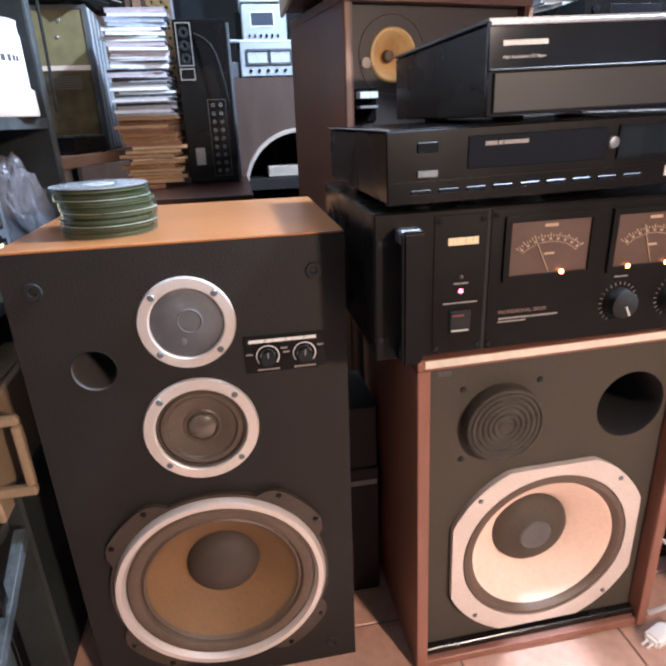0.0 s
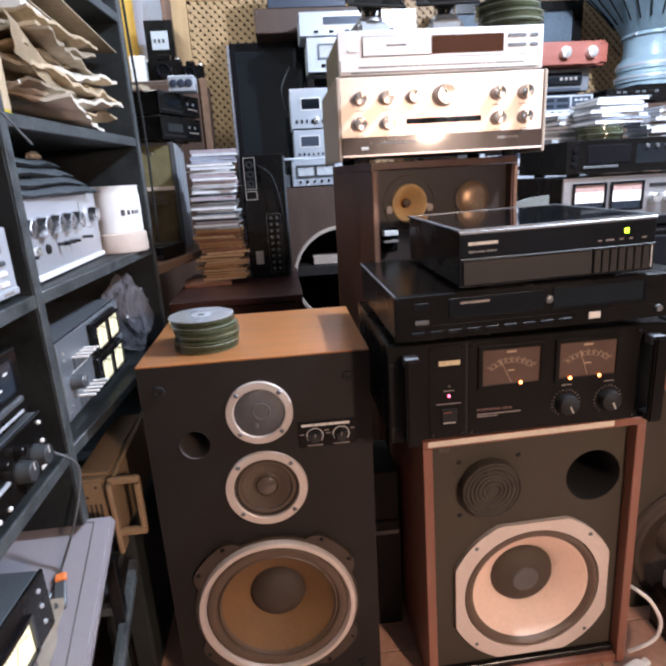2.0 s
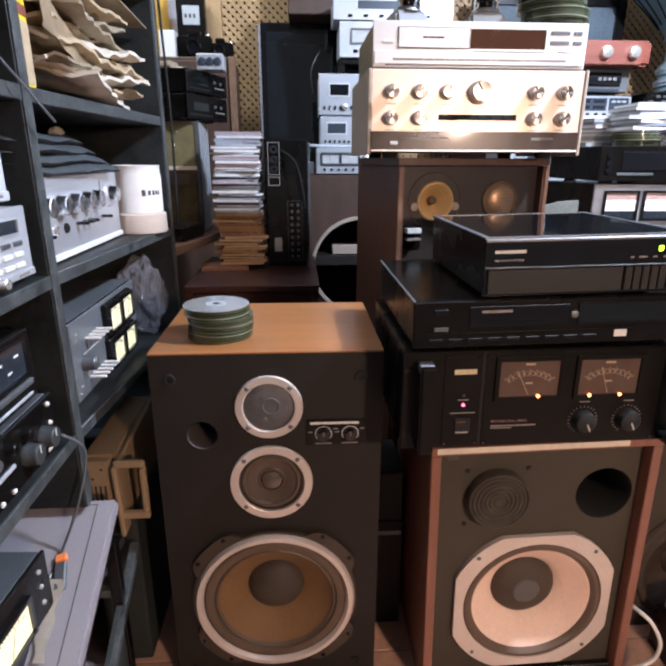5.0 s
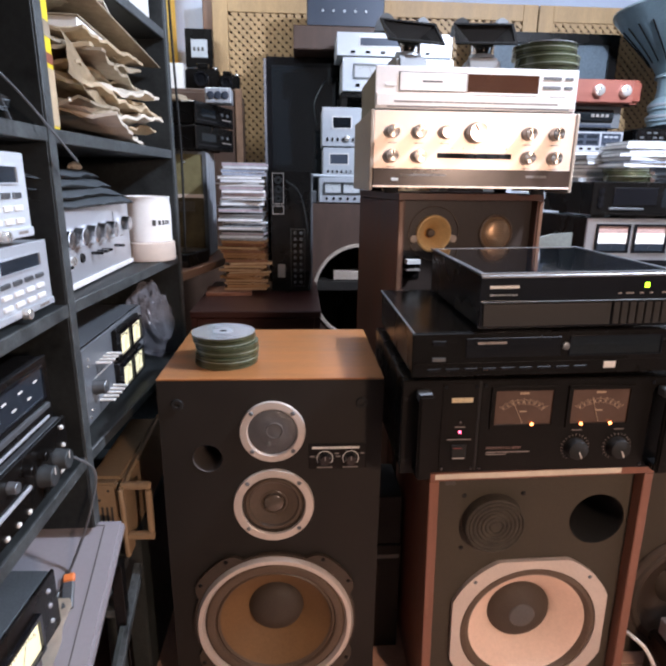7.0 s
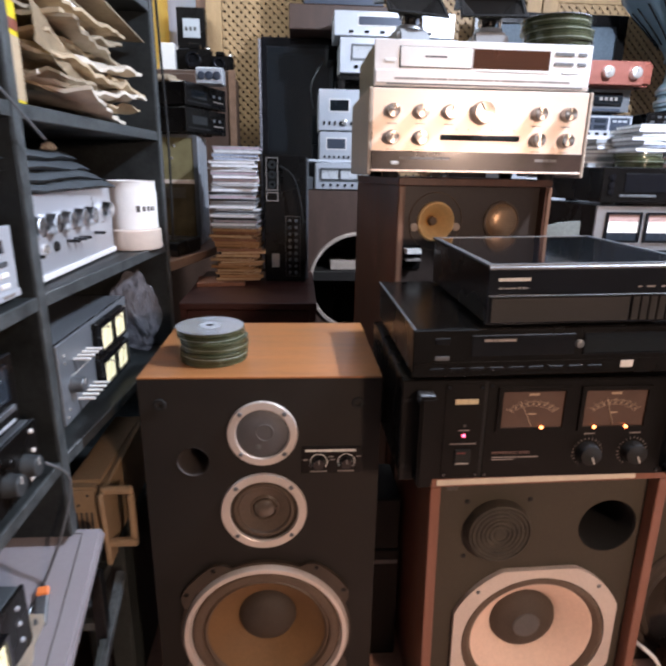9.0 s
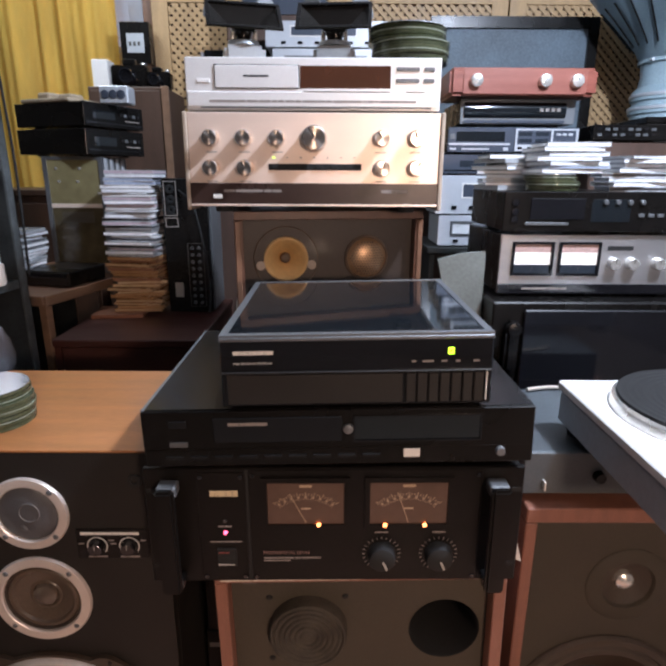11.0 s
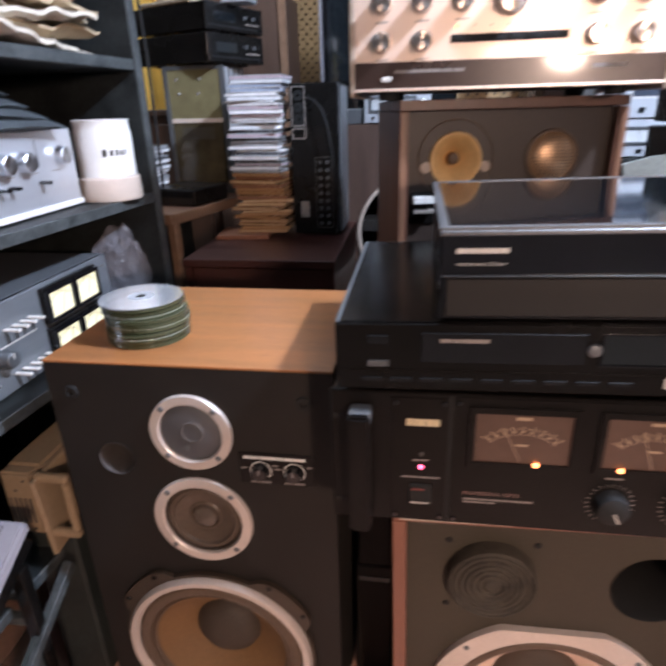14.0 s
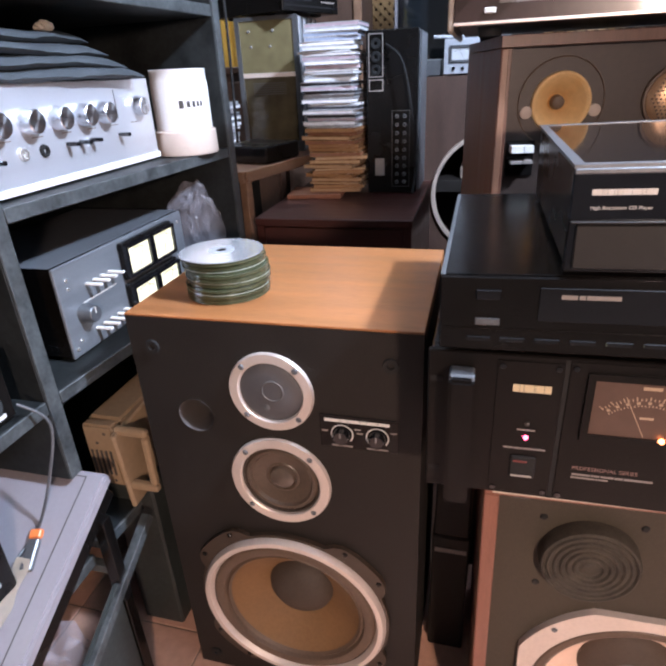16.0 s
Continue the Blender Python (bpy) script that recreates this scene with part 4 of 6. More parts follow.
# ---- integrated amplifier and silver player on the tall speaker ----


def integrated_amplifier():
    e = unit("integrated_amplifier", "champagne-fronted integrated amplifier with turned knobs", "amplifier", 0.445, 0.172, 0.34, pose(0.3465, 0.947, 1.113) @ Matrix.Scale(0.975, 4), champagne, brown_board, 0.013, cheeks=cheek_wood)
    part("lower_strip", box(-0.2225, 0.2225, -0.003, -0.0002, 0.013, 0.053, 0.001), mat("brown_black_strip", (0.035, 0.018, 0.014), 0.3, var=0.2, coat=0.4), e, "dark brown glossy lower strip")
    part("bottom_trim", box(-0.2225, 0.2225, -0.005, -0.0032, 0.0125, 0.0165, 0.0008), champagne, e)
    part("power_key", box(-0.182, -0.166, -0.006, -0.003, 0.026, 0.033, 0.001), mark_white, e)
    marking(e, -0.110, 0.0395, 0.105, 0.0045, mark_grey, -0.0034, 4, 3)
    marking(e, 0.145, 0.0390, 0.048, 0.0055, mark_grey, -0.0034, 3, 5)
    spots = [(-0.1815, 0.129), (-0.1235, 0.129), (-0.0655, 0.129), (0.1185, 0.129), (0.1795, 0.129), (-0.1825, 0.079), (-0.1225, 0.079), (0.1205, 0.079), (0.1805, 0.079)]
    for x, z in spots:
        k = knob(e, x, z, 0.0145, 0.021, knob_alloy, 0.0, mark_dark, turn=35 * math.sin(x * 90 + z * 50))
        marking(e, x, z - 0.023, 0.020, 0.0016, mark_grey, -0.0004, 3, 2)
    knob(e, 0.0005, 0.129, 0.0225, 0.026, knob_alloy, 0.0, mark_dark, 40, "volume_knob", -30)
    part("switch_slot", box(-0.0815, 0.0845, -0.001, 0.001, 0.0755, 0.0865, 0.0005), rubber, e, "long dark switch slot")
    for i in range(6):
        part("slide_key", box(-0.075 + i * 0.026, -0.062 + i * 0.026, -0.004, -0.0008, 0.0775, 0.0845, 0.0008), rubber, e)
    for i in range(7):
        part("indicator", lathe([(0.0013, 0), (0.001, 0.0012), (0, 0.0014)], 10, -0.072 + i * 0.024, 0, 0.097), green_led if i == 0 else mark_dark, e)
    return e


integrated_amplifier()


def silver_player():
    e = unit("silver_disc_player", "silver disc player with a dark, orange-tinted display window", "player", 0.441, 0.088, 0.29, pose(0.3455, 0.952, 1.2809) @ Matrix.Scale(0.975, 4), pale_silver, bronze_case, 0.003)
    part("tray", box(-0.169, -0.0255, -0.003, 0, 0.0395, 0.0750, 0.001), pale_silver, e)
    part("tray_gap", outline_plate(rect(-0.1705, -0.0240, 0.0380, 0.0765), [rect(-0.1690, -0.0255, 0.0395, 0.0750)], 0.001, -0.0006), black_metal, e)
    marking(e, -0.098, 0.058, 0.044, 0.003, blue_display, -0.0034, 3, 3)
    window(e, 0.0555, 0.0570, 0.156, 0.036, sheen_window, 0, None)
    for x, w in ((0.163, 0.040), (0.200, 0.018)):
        for z in (0.070, 0.052):
            button(e, x, z, w, 0.0065, 0.002, grey_metal)
    button(e, -0.189, 0.0505, 0.022, 0.006, 0.002, white_plastic)
    part("panel_step", box(-0.218, 0.218, -0.004, -0.0002, 0.0085, 0.0335, 0.0015), pale_silver, e)
    marking(e, 0.0, 0.0175, 0.36, 0.004, mark_grey, -0.0044, 14, 8)
    part("lower_line", box(-0.195, 0.205, -0.0046, -0.0002, 0.0065, 0.0085, 0), grey_metal, e)
    button(e, 0.060, 0.0350, 0.150, 0.003, 0.005, pale_silver)
    button(e, 0.178, 0.0350, 0.036, 0.003, 0.005, pale_silver)
    return e


silver_player()

# ---- black bookcase along the left ----


def bookcase():
    e = thing("bookcase", "black open bookcase with worn grey board edges", "bookcase", pose(0, 0, 0))
    f, bk = -0.395, -0.76
    levels = (0.36, 0.655, 0.922, 1.185, 1.457, 1.80)
    ups = [(-0.30, -0.274), (0.604, 0.630), (1.205, 1.235)]
    for i, (a, b) in enumerate(ups):
        fx = -0.348 if i == 2 else f
        z0 = 0.535 if i == 1 else 0.0
        part("upright", box(bk, fx, a, b, z0, 2.1, 0.0012), black_shelf, e)
        part("upright_edge", box(fx + 0.0003, fx + 0.0035, a + 0.001, b - 0.001, z0, 2.1, 0.001), shelf_edge, e)
    for (a0, b0), (a1, b1) in zip(ups, ups[1:]):
        for z in levels:
            board = box(bk, f - 0.001, b0 + 0.0005, a1 - 0.0005, z, z + 0.020, 0.001)
            edge = box(f - 0.0007, f + 0.0025, b0 + 0.001, a1 - 0.001, z + 0.0005, z + 0.0205, 0.001)
            for v in (board.verts[:] + edge.verts[:] if b0 > 0.5 else ()):
                v.co.x += 0.078 * (v.co.y - b0) if v.co.x > -0.6 else 0
            part("shelf", board, black_shelf, e)
            part("shelf_edge", edge, shelf_edge, e)
    part("back_board", box(bk - 0.006, bk - 0.0005, -0.30, 1.235, 0, 2.1, 0), black_shelf, e)
    return e


bookcase()


def facing_right(x, y, z, turn=0.0):
    """The pose of a box that looks out of the bookcase; y is its middle."""
    return pose(x, y, z, 0, 0, 90 + turn)


def shelf_amplifier():
    e = unit("shelf_amplifier", "brushed silver amplifier with turned knobs on a shelf", "amplifier", 0.425, 0.140, 0.27, facing_right(-0.424, 0.845, 0.9425), blue_silver, grey_metal, 0.002)
    part("base_trim", box(-0.2125, 0.2125, -0.004, -0.0002, 0.003, 0.013, 0.001), white_plastic, e, "pale lower trim")
    for x in (-0.165, -0.105, -0.045, 0.012, 0.062):
        knob(e, x, 0.092, 0.0175, 0.020, spun_chrome, 0, None)
    knob(e, 0.165, 0.096, 0.0165, 0.018, spun_chrome, 0, mark_dark)
    part("groove", box(0.103, 0.1045, -0.0006, 0.001, 0.080, 0.125, 0), rubber, e)
    for x in (-0.035, -0.005, 0.020, 0.098):
        part("lever", box(x - 0.004, x + 0.004, -0.022, 0, 0.052, 0.058, 0.0015), black_gloss, e)
    for x in (-0.215 + 0.02, -0.180):
        part("lever", box(x - 0.004, x + 0.004, -0.022, 0, 0.046, 0.052, 0.0015), black_gloss, e)
    for x, m in ((-0.125, chrome), (-0.085, rubber)):
        part("socket", lathe([(0.003, -0.002), (0.004, 0.004), (0.008, 0.004), (0.009, 0)], 16, x, 0, 0.052), m, e)
    for i in range(6):
        marking(e, -0.15 + i * 0.06, 0.071, 0.022, 0.0018, mark_grey, -0.0004, 2, i)
    return e


shelf_amplifier()


def meter_deck():
    e = unit("meter_amplifier", "grey component with four yellow meters and rows of keys", "amplifier", 0.385, 0.156, 0.25, facing_right(-0.425, 0.905, 0.6755), deck_grey, black_metal, 0.006)
    part("top_cover", box(-0.190, 0.190, 0.008, 0.249, 0.1562, 0.1572, 0.0004), deck_grey, e)
    for z0, z1 in ((0.010, 0.076), (0.084, 0.150)):
        part("meter_block", box(-0.035, 0.132, -0.012, -0.0002, z0, z1, 0.002), black_metal, e)
    for x in (0.006, 0.090):
        for z in (0.117, 0.043):
            meter(e, x, z, 0.068, 0.046, dial_yellow, black_gloss, -0.0125, mark_dark, mark_dark, -0.3)
    for z0, n in ((0.112, 4), (0.034, 5)):
        for i in range(n):
            button(e, -0.128 + i * 0.020, z0, 0.007, 0.004, 0.030, white_plastic, name="lever")
    knob(e, -0.150, 0.070, 0.015, 0.024, grey_metal, 0, mark_white)
    marking(e, -0.10, 0.085, 0.09, 0.002, mark_white, -0.0004, 5, 2)
    for z in (0.030, 0.118, 0.132):
        part("screw", lathe([(0.003, 0), (0.0028, 0.002), (0, 0.0022)], 10, -0.170, 0, z), chrome, e)
    for x, z in ((0.150, 0.136), (0.174, 0.136), (0.174, 0.020), (-0.182, 0.020)):
        part("screw", lathe([(0.003, 0), (0.0028, 0.002), (0, 0.0022)], 10, x, 0, z), chrome, e)
    return e


meter_deck()

# white tub beside the amplifier
tub = thing("plastic_tub", "white plastic tub with a cream base band", "tub", pose(-0.396, 1.122, 0.9425) @ Matrix.Diagonal((0.92, 0.92, 0.975, 1)))
part("base_band", lathe([(0, 0.001), (0.064, 0.001), (0.066, 0.005), (0.065, 0.045), (0.060, 0.048)], 48, axis="z"), cream_plastic, tub)
part("body", lathe([(0.059, 0.0485), (0.059, 0.132), (0.057, 0.138), (0.057, 0.153), (0.0585, 0.156), (0.0555, 0.157), (0.054, 0.153), (0.054, 0.06), (0, 0.06)], 48, axis="z"), white_plastic, tub)
lab = []
for k, (a, w, hh) in enumerate(((-62, 9, 0.014), (-48, 7, 0.011), (-37, 6, 0.011), (-28, 5, 0.010), (-20, 5, 0.010))):
    lab.append(moved(box(-0.059 * radians(w) / 2, 0.059 * radians(w) / 2, -0.0005, 0.0003, -hh / 2, hh / 2, 0), Matrix.Rotation(radians(a + 90), 4, "Z") @ Matrix.Translation((0, -0.0595, 0.095))))
part("print", join(*lab), mark_dark, tub, "dark printed word, unreadable")


def crumpled(name, label, category, material, at, sx, sy, sz, seed, amp=0.25, freq=9.0, sub=4, film=False):
    """A crumpled soft lump."""
    b = bmesh.new()
    bmesh.ops.create_icosphere(b, subdivisions=sub, radius=1)
    for v in b.verts:
        n = v.co.normalized()
        d = noise.noise(n * freq * 0.25 + Vector((seed, 0, 0))) * amp * 1.6 + abs(noise.noise(n * freq * 0.6 + Vector((0, seed, 3)))) * amp * 1.2
        v.co = Vector((n.x * sx, n.y * sy, n.z * sz)) * (0.85 + d)
    low = min(v.co.z for v in b.verts)
    for v in b.verts:
        v.co.z -= low
    return solid(name, b, material, label, category, at=at)


crumpled("plastic_bag", "crumpled translucent grey plastic bag on the shelf", "bag", bag_film, pose(-0.420, 1.150, 0.676), 0.058, 0.052, 0.104, 4.0, 0.17, 8, 5)


def folded_stack():
    """Folded dark cloth sleeves lying on the silver amplifier."""
    for k in range(4):
        b = bmesh.new()
        n, m = 40, 24
        L, W = 0.40 - 0.022 * k, 0.20
        top = []
        for s in (1, 0):
            rows = []
            for i in range(n + 1):
                row = []
                for j in range(m + 1):
                    u, v = i / n, j / m
                    x, y = (v - 0.5) * W, (u - 0.5) * L
                    edge = min(1, 6 * min(u, 1 - u, v, 1 - v)) ** 0.5
                    z = 0.0012 * math.sin(u * 9 + k * 2) + 0.0014 * noise.noise(Vector((u * 16, v * 9, k * 5.0))) + 0.005 * noise.noise(Vector((u * 5, v * 4, k * 3.1)))
                    z += 0.0105 * edge if s else -0.0105 * edge
                    z -= 0.030 * max(0.0, abs(v - 0.5) - 0.36) + 0.05 * max(0.0, abs(u - 0.5) - 0.42)
                    row.append(b.verts.new((x, y, z)))
                rows.append(row)
            top.append(rows)
        for s, rows in enumerate(top):
            for p, q in zip(rows, rows[1:]):
                for j in range(m):
                    b.faces.new((p[j], p[j + 1], q[j + 1], q[j]))
        bmesh.ops.remove_doubles(b, verts=b.verts[:], dist=0.0004)
        bmesh.ops.recalc_face_normals(b, faces=b.faces[:])
        solid("cloth_sleeve", b, dark_cloth, "folded dark grey cloth sleeve on the amplifier", "cloth", "folded sleeves", at=pose(-0.505 - 0.006 * k, 0.812 - 0.018 * k, 1.096 + 0.0150 * k, 0, 2 - k, 3 * k - 4))


folded_stack()
crumpled("paper_ball", "small crumpled white tissue on the cloth sleeves", "paper", paper_pale, pose(-0.46, 0.865, 1.146), 0.013, 0.017, 0.010, 9.0, 0.2, 9, 3)


def paper_bags():
    """A heap of folded paper bags."""
    rnd = random.Random(5)
    mats = [paper_pale, paper_tan, paper_pale, paper_dull, paper_tan, paper_tan, paper_pale, paper_tan, paper_dull, paper_tan, paper_dull, paper_tan, paper_dull, paper_pale]
    z = 1.2075
    for k in range(12):
        b = bmesh.new()
        n, m = 28, 10
        L, W = rnd.uniform(0.36, 0.44) - 0.003 * k, rnd.uniform(0.17, 0.21)
        th = rnd.uniform(0.0055, 0.0090)
        fold = rnd.uniform(-0.3, 0.3)
        layers = []
        for s in (1, -1):
            rows = []
            for i in range(n + 1):
                row = []
                for j in range(m + 1):
                    u, v = i / n - 0.5, j / m - 0.5
                    crease = abs(noise.noise(Vector((u * 3.2 + k, v * 2, k * 1.7)))) * 0.014 + 0.010 * noise.noise(Vector((u * 11 + k * 2.3, v * 7, k))) + 0.018 * max(0, abs(u - fold) - 0.25)
                    edge = 0.35 + 0.65 * min(1, 5 * (0.5 - max(abs(u), abs(v))))
                    row.append(b.verts.new((v * W + 0.007 * noise.noise(Vector((u * 14, k, 0))), u * L, crease + s * th * edge)))
                rows.append(row)
            layers.append(rows)
        for rows in layers:
            for p, q in zip(rows, rows[1:]):
                for j in range(m):
                    b.faces.new((p[j], p[j + 1], q[j + 1], q[j]))
        a, c = layers
        rim = [(i, 0) for i in range(n + 1)] + [(n, j) for j in range(1, m + 1)] + [(i, m) for i in range(n - 1, -1, -1)] + [(0, j) for j in range(m - 1, 0, -1)]
        for (i0, j0), (i1, j1) in zip(rim, rim[1:] + rim[:1]):
            b.faces.new((a[i0][j0], a[i1][j1], c[i1][j1], c[i0][j0]))
        bmesh.ops.recalc_face_normals(b, faces=b.faces[:])
        solid("paper_bag", b, mats[k], "creased folded paper bag in a heap", "bag", "heap of paper bags", at=pose(-0.476 + rnd.uniform(-0.012, 0.020), 0.915 + rnd.uniform(-0.03, 0.03), z + th + 0.0012 * k, rnd.uniform(-4, 3), rnd.uniform(-3, 7), rnd.uniform(-9, 9)))
        z += th * 1.55 + 0.0015
    b = bmesh.new()
    rows = []
    for i in range(25):
        u = i / 24
        row = []
        for j in range(9):
            v = j / 8
            p = (0.010 * math.sin(2.6 * u + 0.6) + 0.014 * noise.noise(Vector((u * 4, v * 2, 5.0))) - 0.022 * v * v, (u - 0.5) * 0.27, (v - 0.5) * (0.070 - 0.02 * u) + 0.006 * noise.noise(Vector((u * 6, v, 2.0))))
            row.append(b.verts.new(p))
        rows.append(row)
    for p, q in zip(rows, rows[1:]):
        for j in range(8):
            b.faces.new((p[j], p[j + 1], q[j + 1], q[j]))
    bmesh.ops.solidify(b, geom=b.faces[:], thickness=0.004)
    solid("paper_bag", b, paper_tan, "grey-brown paper bag slumped down the front of the heap", "bag", "heap of paper bags", at=pose(-0.386, 0.810, 1.285, -17, 6, 0))
    crumpled("paper_bag", "crumpled grey-brown paper bag on top of the heap", "bag", paper_dull, pose(-0.49, 0.79, 1.408), 0.075, 0.085, 0.024, 3.0, 0.22, 9, 4)
    solid("card_sheet", box(-0.105, 0.085, -0.19, 0.19, 0, 0.003, 0.0006), paper_dull, "stiff grey-brown card sheet lying across the heap", "card", at=pose(-0.455, 1.005, 1.418, -7, 3, -4))
    solid("pale_card", box(-0.09, 0.085, -0.12, 0.12, 0, 0.004, 0.0006), paper_pale, "pale card lying across the heap", "card", at=pose(-0.475, 0.965, 1.428, -7, 3, 7))
    bk = thing("book", "thick book with white page edges on the bag heap", "book", pose(-0.480, 0.892, 1.372, -1, 1, 2))
    part("page_block", box(-0.085, 0.080, -0.12, 0.115, 0.003, 0.021, 0.001), white_plastic, bk, "white page block")
    part("cover", join(box(-0.088, 0.083, -0.123, 0.118, 0, 0.0028, 0.0005), box(-0.088, 0.083, -0.123, 0.118, 0.0212, 0.024, 0.0005)), paper_dull, bk)
    solid("yellow_folder", box(-0.0045, 0.0045, -0.016, 0.016, 0, 0.285, 0.001), yellow_card, "thin yellow card folder standing on edge", "folder", at=pose(-0.402, 0.650, 1.2065, 0, 0, 4))
    fold = bpy.data.objects["yellow_folder"]
    for z0, z1, m in ((0.004, 0.085, paper_tan), (0.092, 0.106, red_front), (0.128, 0.150, paper_dull), (0.196, 0.206, mark_white)):
        part("printed_band", box(0.0046, 0.0052, -0.0155, 0.0155, z0, z1, 0), m, fold)


paper_bags()
solid("thin_rod", tube([(-0.455, 0.44, 1.305), (-0.40, 0.505, 1.26), (-0.36, 0.619, 1.159)], 0.0018), grey_metal, "thin grey rod poking out over the shelf edge", "rod")


def cassette_deck(name, label, y, z, w, h, face, seed, x=-0.405, turn=0.0):
    e = unit(name, label, "cassette deck", w, h, 0.25, facing_right(x, y, z, turn), face, face, 0.008)
    well = part("cassette_well", box(w * -0.30, w * 0.05, -0.004, 0, h * 0.26, h * 0.86, 0.002), smoked, e, "dark cassette window")
    part("well_frame", outline_plate(rect(w * -0.33, w * 0.08, h * 0.2, h * 0.92), [rect(w * -0.30, w * 0.05, h * 0.26, h * 0.86)], 0.005, -0.005), face, well)
    window(e, w * 0.30, h * 0.76, w * 0.26, h * 0.17, blue_display, 0, face, 0.002)
    for r in range(3):
        for c in range(4):
            button(e, w * (0.19 + 0.075 * c), h * (0.54 - 0.14 * r), w * 0.052, h * 0.06, 0.003, white_plastic if r else grey_metal)
    part("lower_strip", box(-w * 0.498, w * 0.498, -0.003, -0.0002, 0.009, h * 0.18, 0.001), face, e)
    knob(e, w * 0.27, h * 0.125, 0.008, 0.010, chrome, -0.003)
    marking(e, w * 0.42, h * 0.13, w * 0.07, 0.004, mark_grey, -0.0034, 2, seed)
    return e


cassette_deck("cassette_deck", "pale silver cassette deck on the bookcase", 0.372, 0.9425, 0.42, 0.105, cool_silver, 2)
cassette_deck("cassette_deck", "pale grey cassette deck stacked on another deck", 0.345, 1.0485, 0.38, 0.118, pale_deck, 5, -0.400)


def black_deck(y, z, w, h, seed):
    e = unit("cassette_deck", "black cassette deck with silver slide strip", "cassette deck", w, h, 0.24, facing_right(-0.402, y, z), black_metal, black_metal, 0.006)
    window(e, w * 0.28, h * 0.66, w * 0.34, h * 0.42, blue_display, 0, black_gloss, 0.003)
    for i in range(6):
        marking(e, w * (0.15 + 0.05 * i), h * (0.74 if i % 2 else 0.58), w * 0.03, 0.003, mark_white, -0.001, 1, i)
    part("slide_strip", box(-w * 0.45, w * 0.46, -0.006, 0, h * 0.28, h * 0.36, 0.001), grey_metal, e)
    part("lower_strip", box(-w * 0.45, w * 0.46, -0.003, 0, h * 0.12, h * 0.16, 0.0008), cool_silver, e)
    part("cassette_well", box(-w * 0.42, w * 0.05, -0.004, 0, h * 0.42, h * 0.9, 0.002), smoked, e)
    return e


black_deck(0.318, 0.779, 0.42, 0.106, 4)


def receiver():
    e = unit("receiver", "black receiver with rows of small knobs", "receiver", 0.46, 0.098, 0.27, facing_right(-0.400, 0.330, 0.6755), black_metal, grey_metal, 0.008)
    for i in range(9):
        knob(e, -0.20 + i * 0.042, 0.076, 0.0085, 0.012, black_metal if i % 3 else grey_metal)
    for x in (0.135, 0.185):
        knob(e, x, 0.045, 0.0165, 0.020, dull_knob, 0, mark_white)
    for x, z in ((0.212, 0.085), (0.212, 0.055)):
        part("lamp", lathe([(0.004, 0), (0.003, 0.003), (0, 0.004)], 12, x, 0, z), mark_white, e)
    part("strip", box(-0.21, 0.10, -0.004, 0, 0.046, 0.052, 0.001), cool_silver, e)
    for i in range(11):
        button(e, -0.21 + i * 0.030, 0.016, 0.007, 0.0055, 0.003, white_plastic)
    marking(e, 0.205, 0.017, 0.022, 0.006, mark_white, -0.0006, 1, 2)
    return e


receiver()

# clutter on the near upper shelf
solid("metal_rod", tube([(-0.41, 0.40, 1.212), (-0.42, 0.50, 1.26), (-0.43, 0.575, 1.213)], 0.004), grey_metal, "thin bent metal rod on the shelf", "rod")
crumpled("cable_bundle", "tangled bundle of dark cables on the shelf", "cables", dark_cloth, pose(-0.47, 0.50, 1.2065), 0.05, 0.09, 0.022, 2.0, 0.4, 14, 4)
for y0, y1, z1 in ((1.00, 1.19, 1.570), (0.70, 0.94, 1.540)):
    solid("white_carton", join(box(-0.57, -0.376, y0, y1, 1.4785, z1, 0.003), box(-0.574, -0.373, y0 - 0.003, y1 + 0.003, z1 + 0.0005, z1 + 0.016, 0.002)), white_plastic, "flat white lidded carton on the top shelf", "carton", "white cartons")
solid("mains_lead", tube([(-0.338, 1.215, 1.75), (-0.334, 1.222, 1.45), (-0.328, 1.226, 1.20), (-0.331, 1.222, 0.95)], 0.003), rubber, "thin black cord hanging along the bookcase", "cord")
br = thing("black_carton_pile", "two black cartons wedged between the speakers", "carton", pose(0.172, 0.80, 0))
part("lower_carton", box(-0.032, 0.033, 0, 0.18, 0, 0.335, 0.003), black_vinyl, br)
part("upper_carton", box(-0.029, 0.030, 0.002, 0.15, 0.3355, 0.46, 0.003), black_vinyl, br)
part("label", box(-0.027, 0.028, -0.0012, -0.0002, 0.300, 0.310, 0), mark_grey, br)


# ---- sloping stand with the grey lid below the bookcase ----
SLOPE = pose(-0.481, 0.614, 0.522, 30.1)


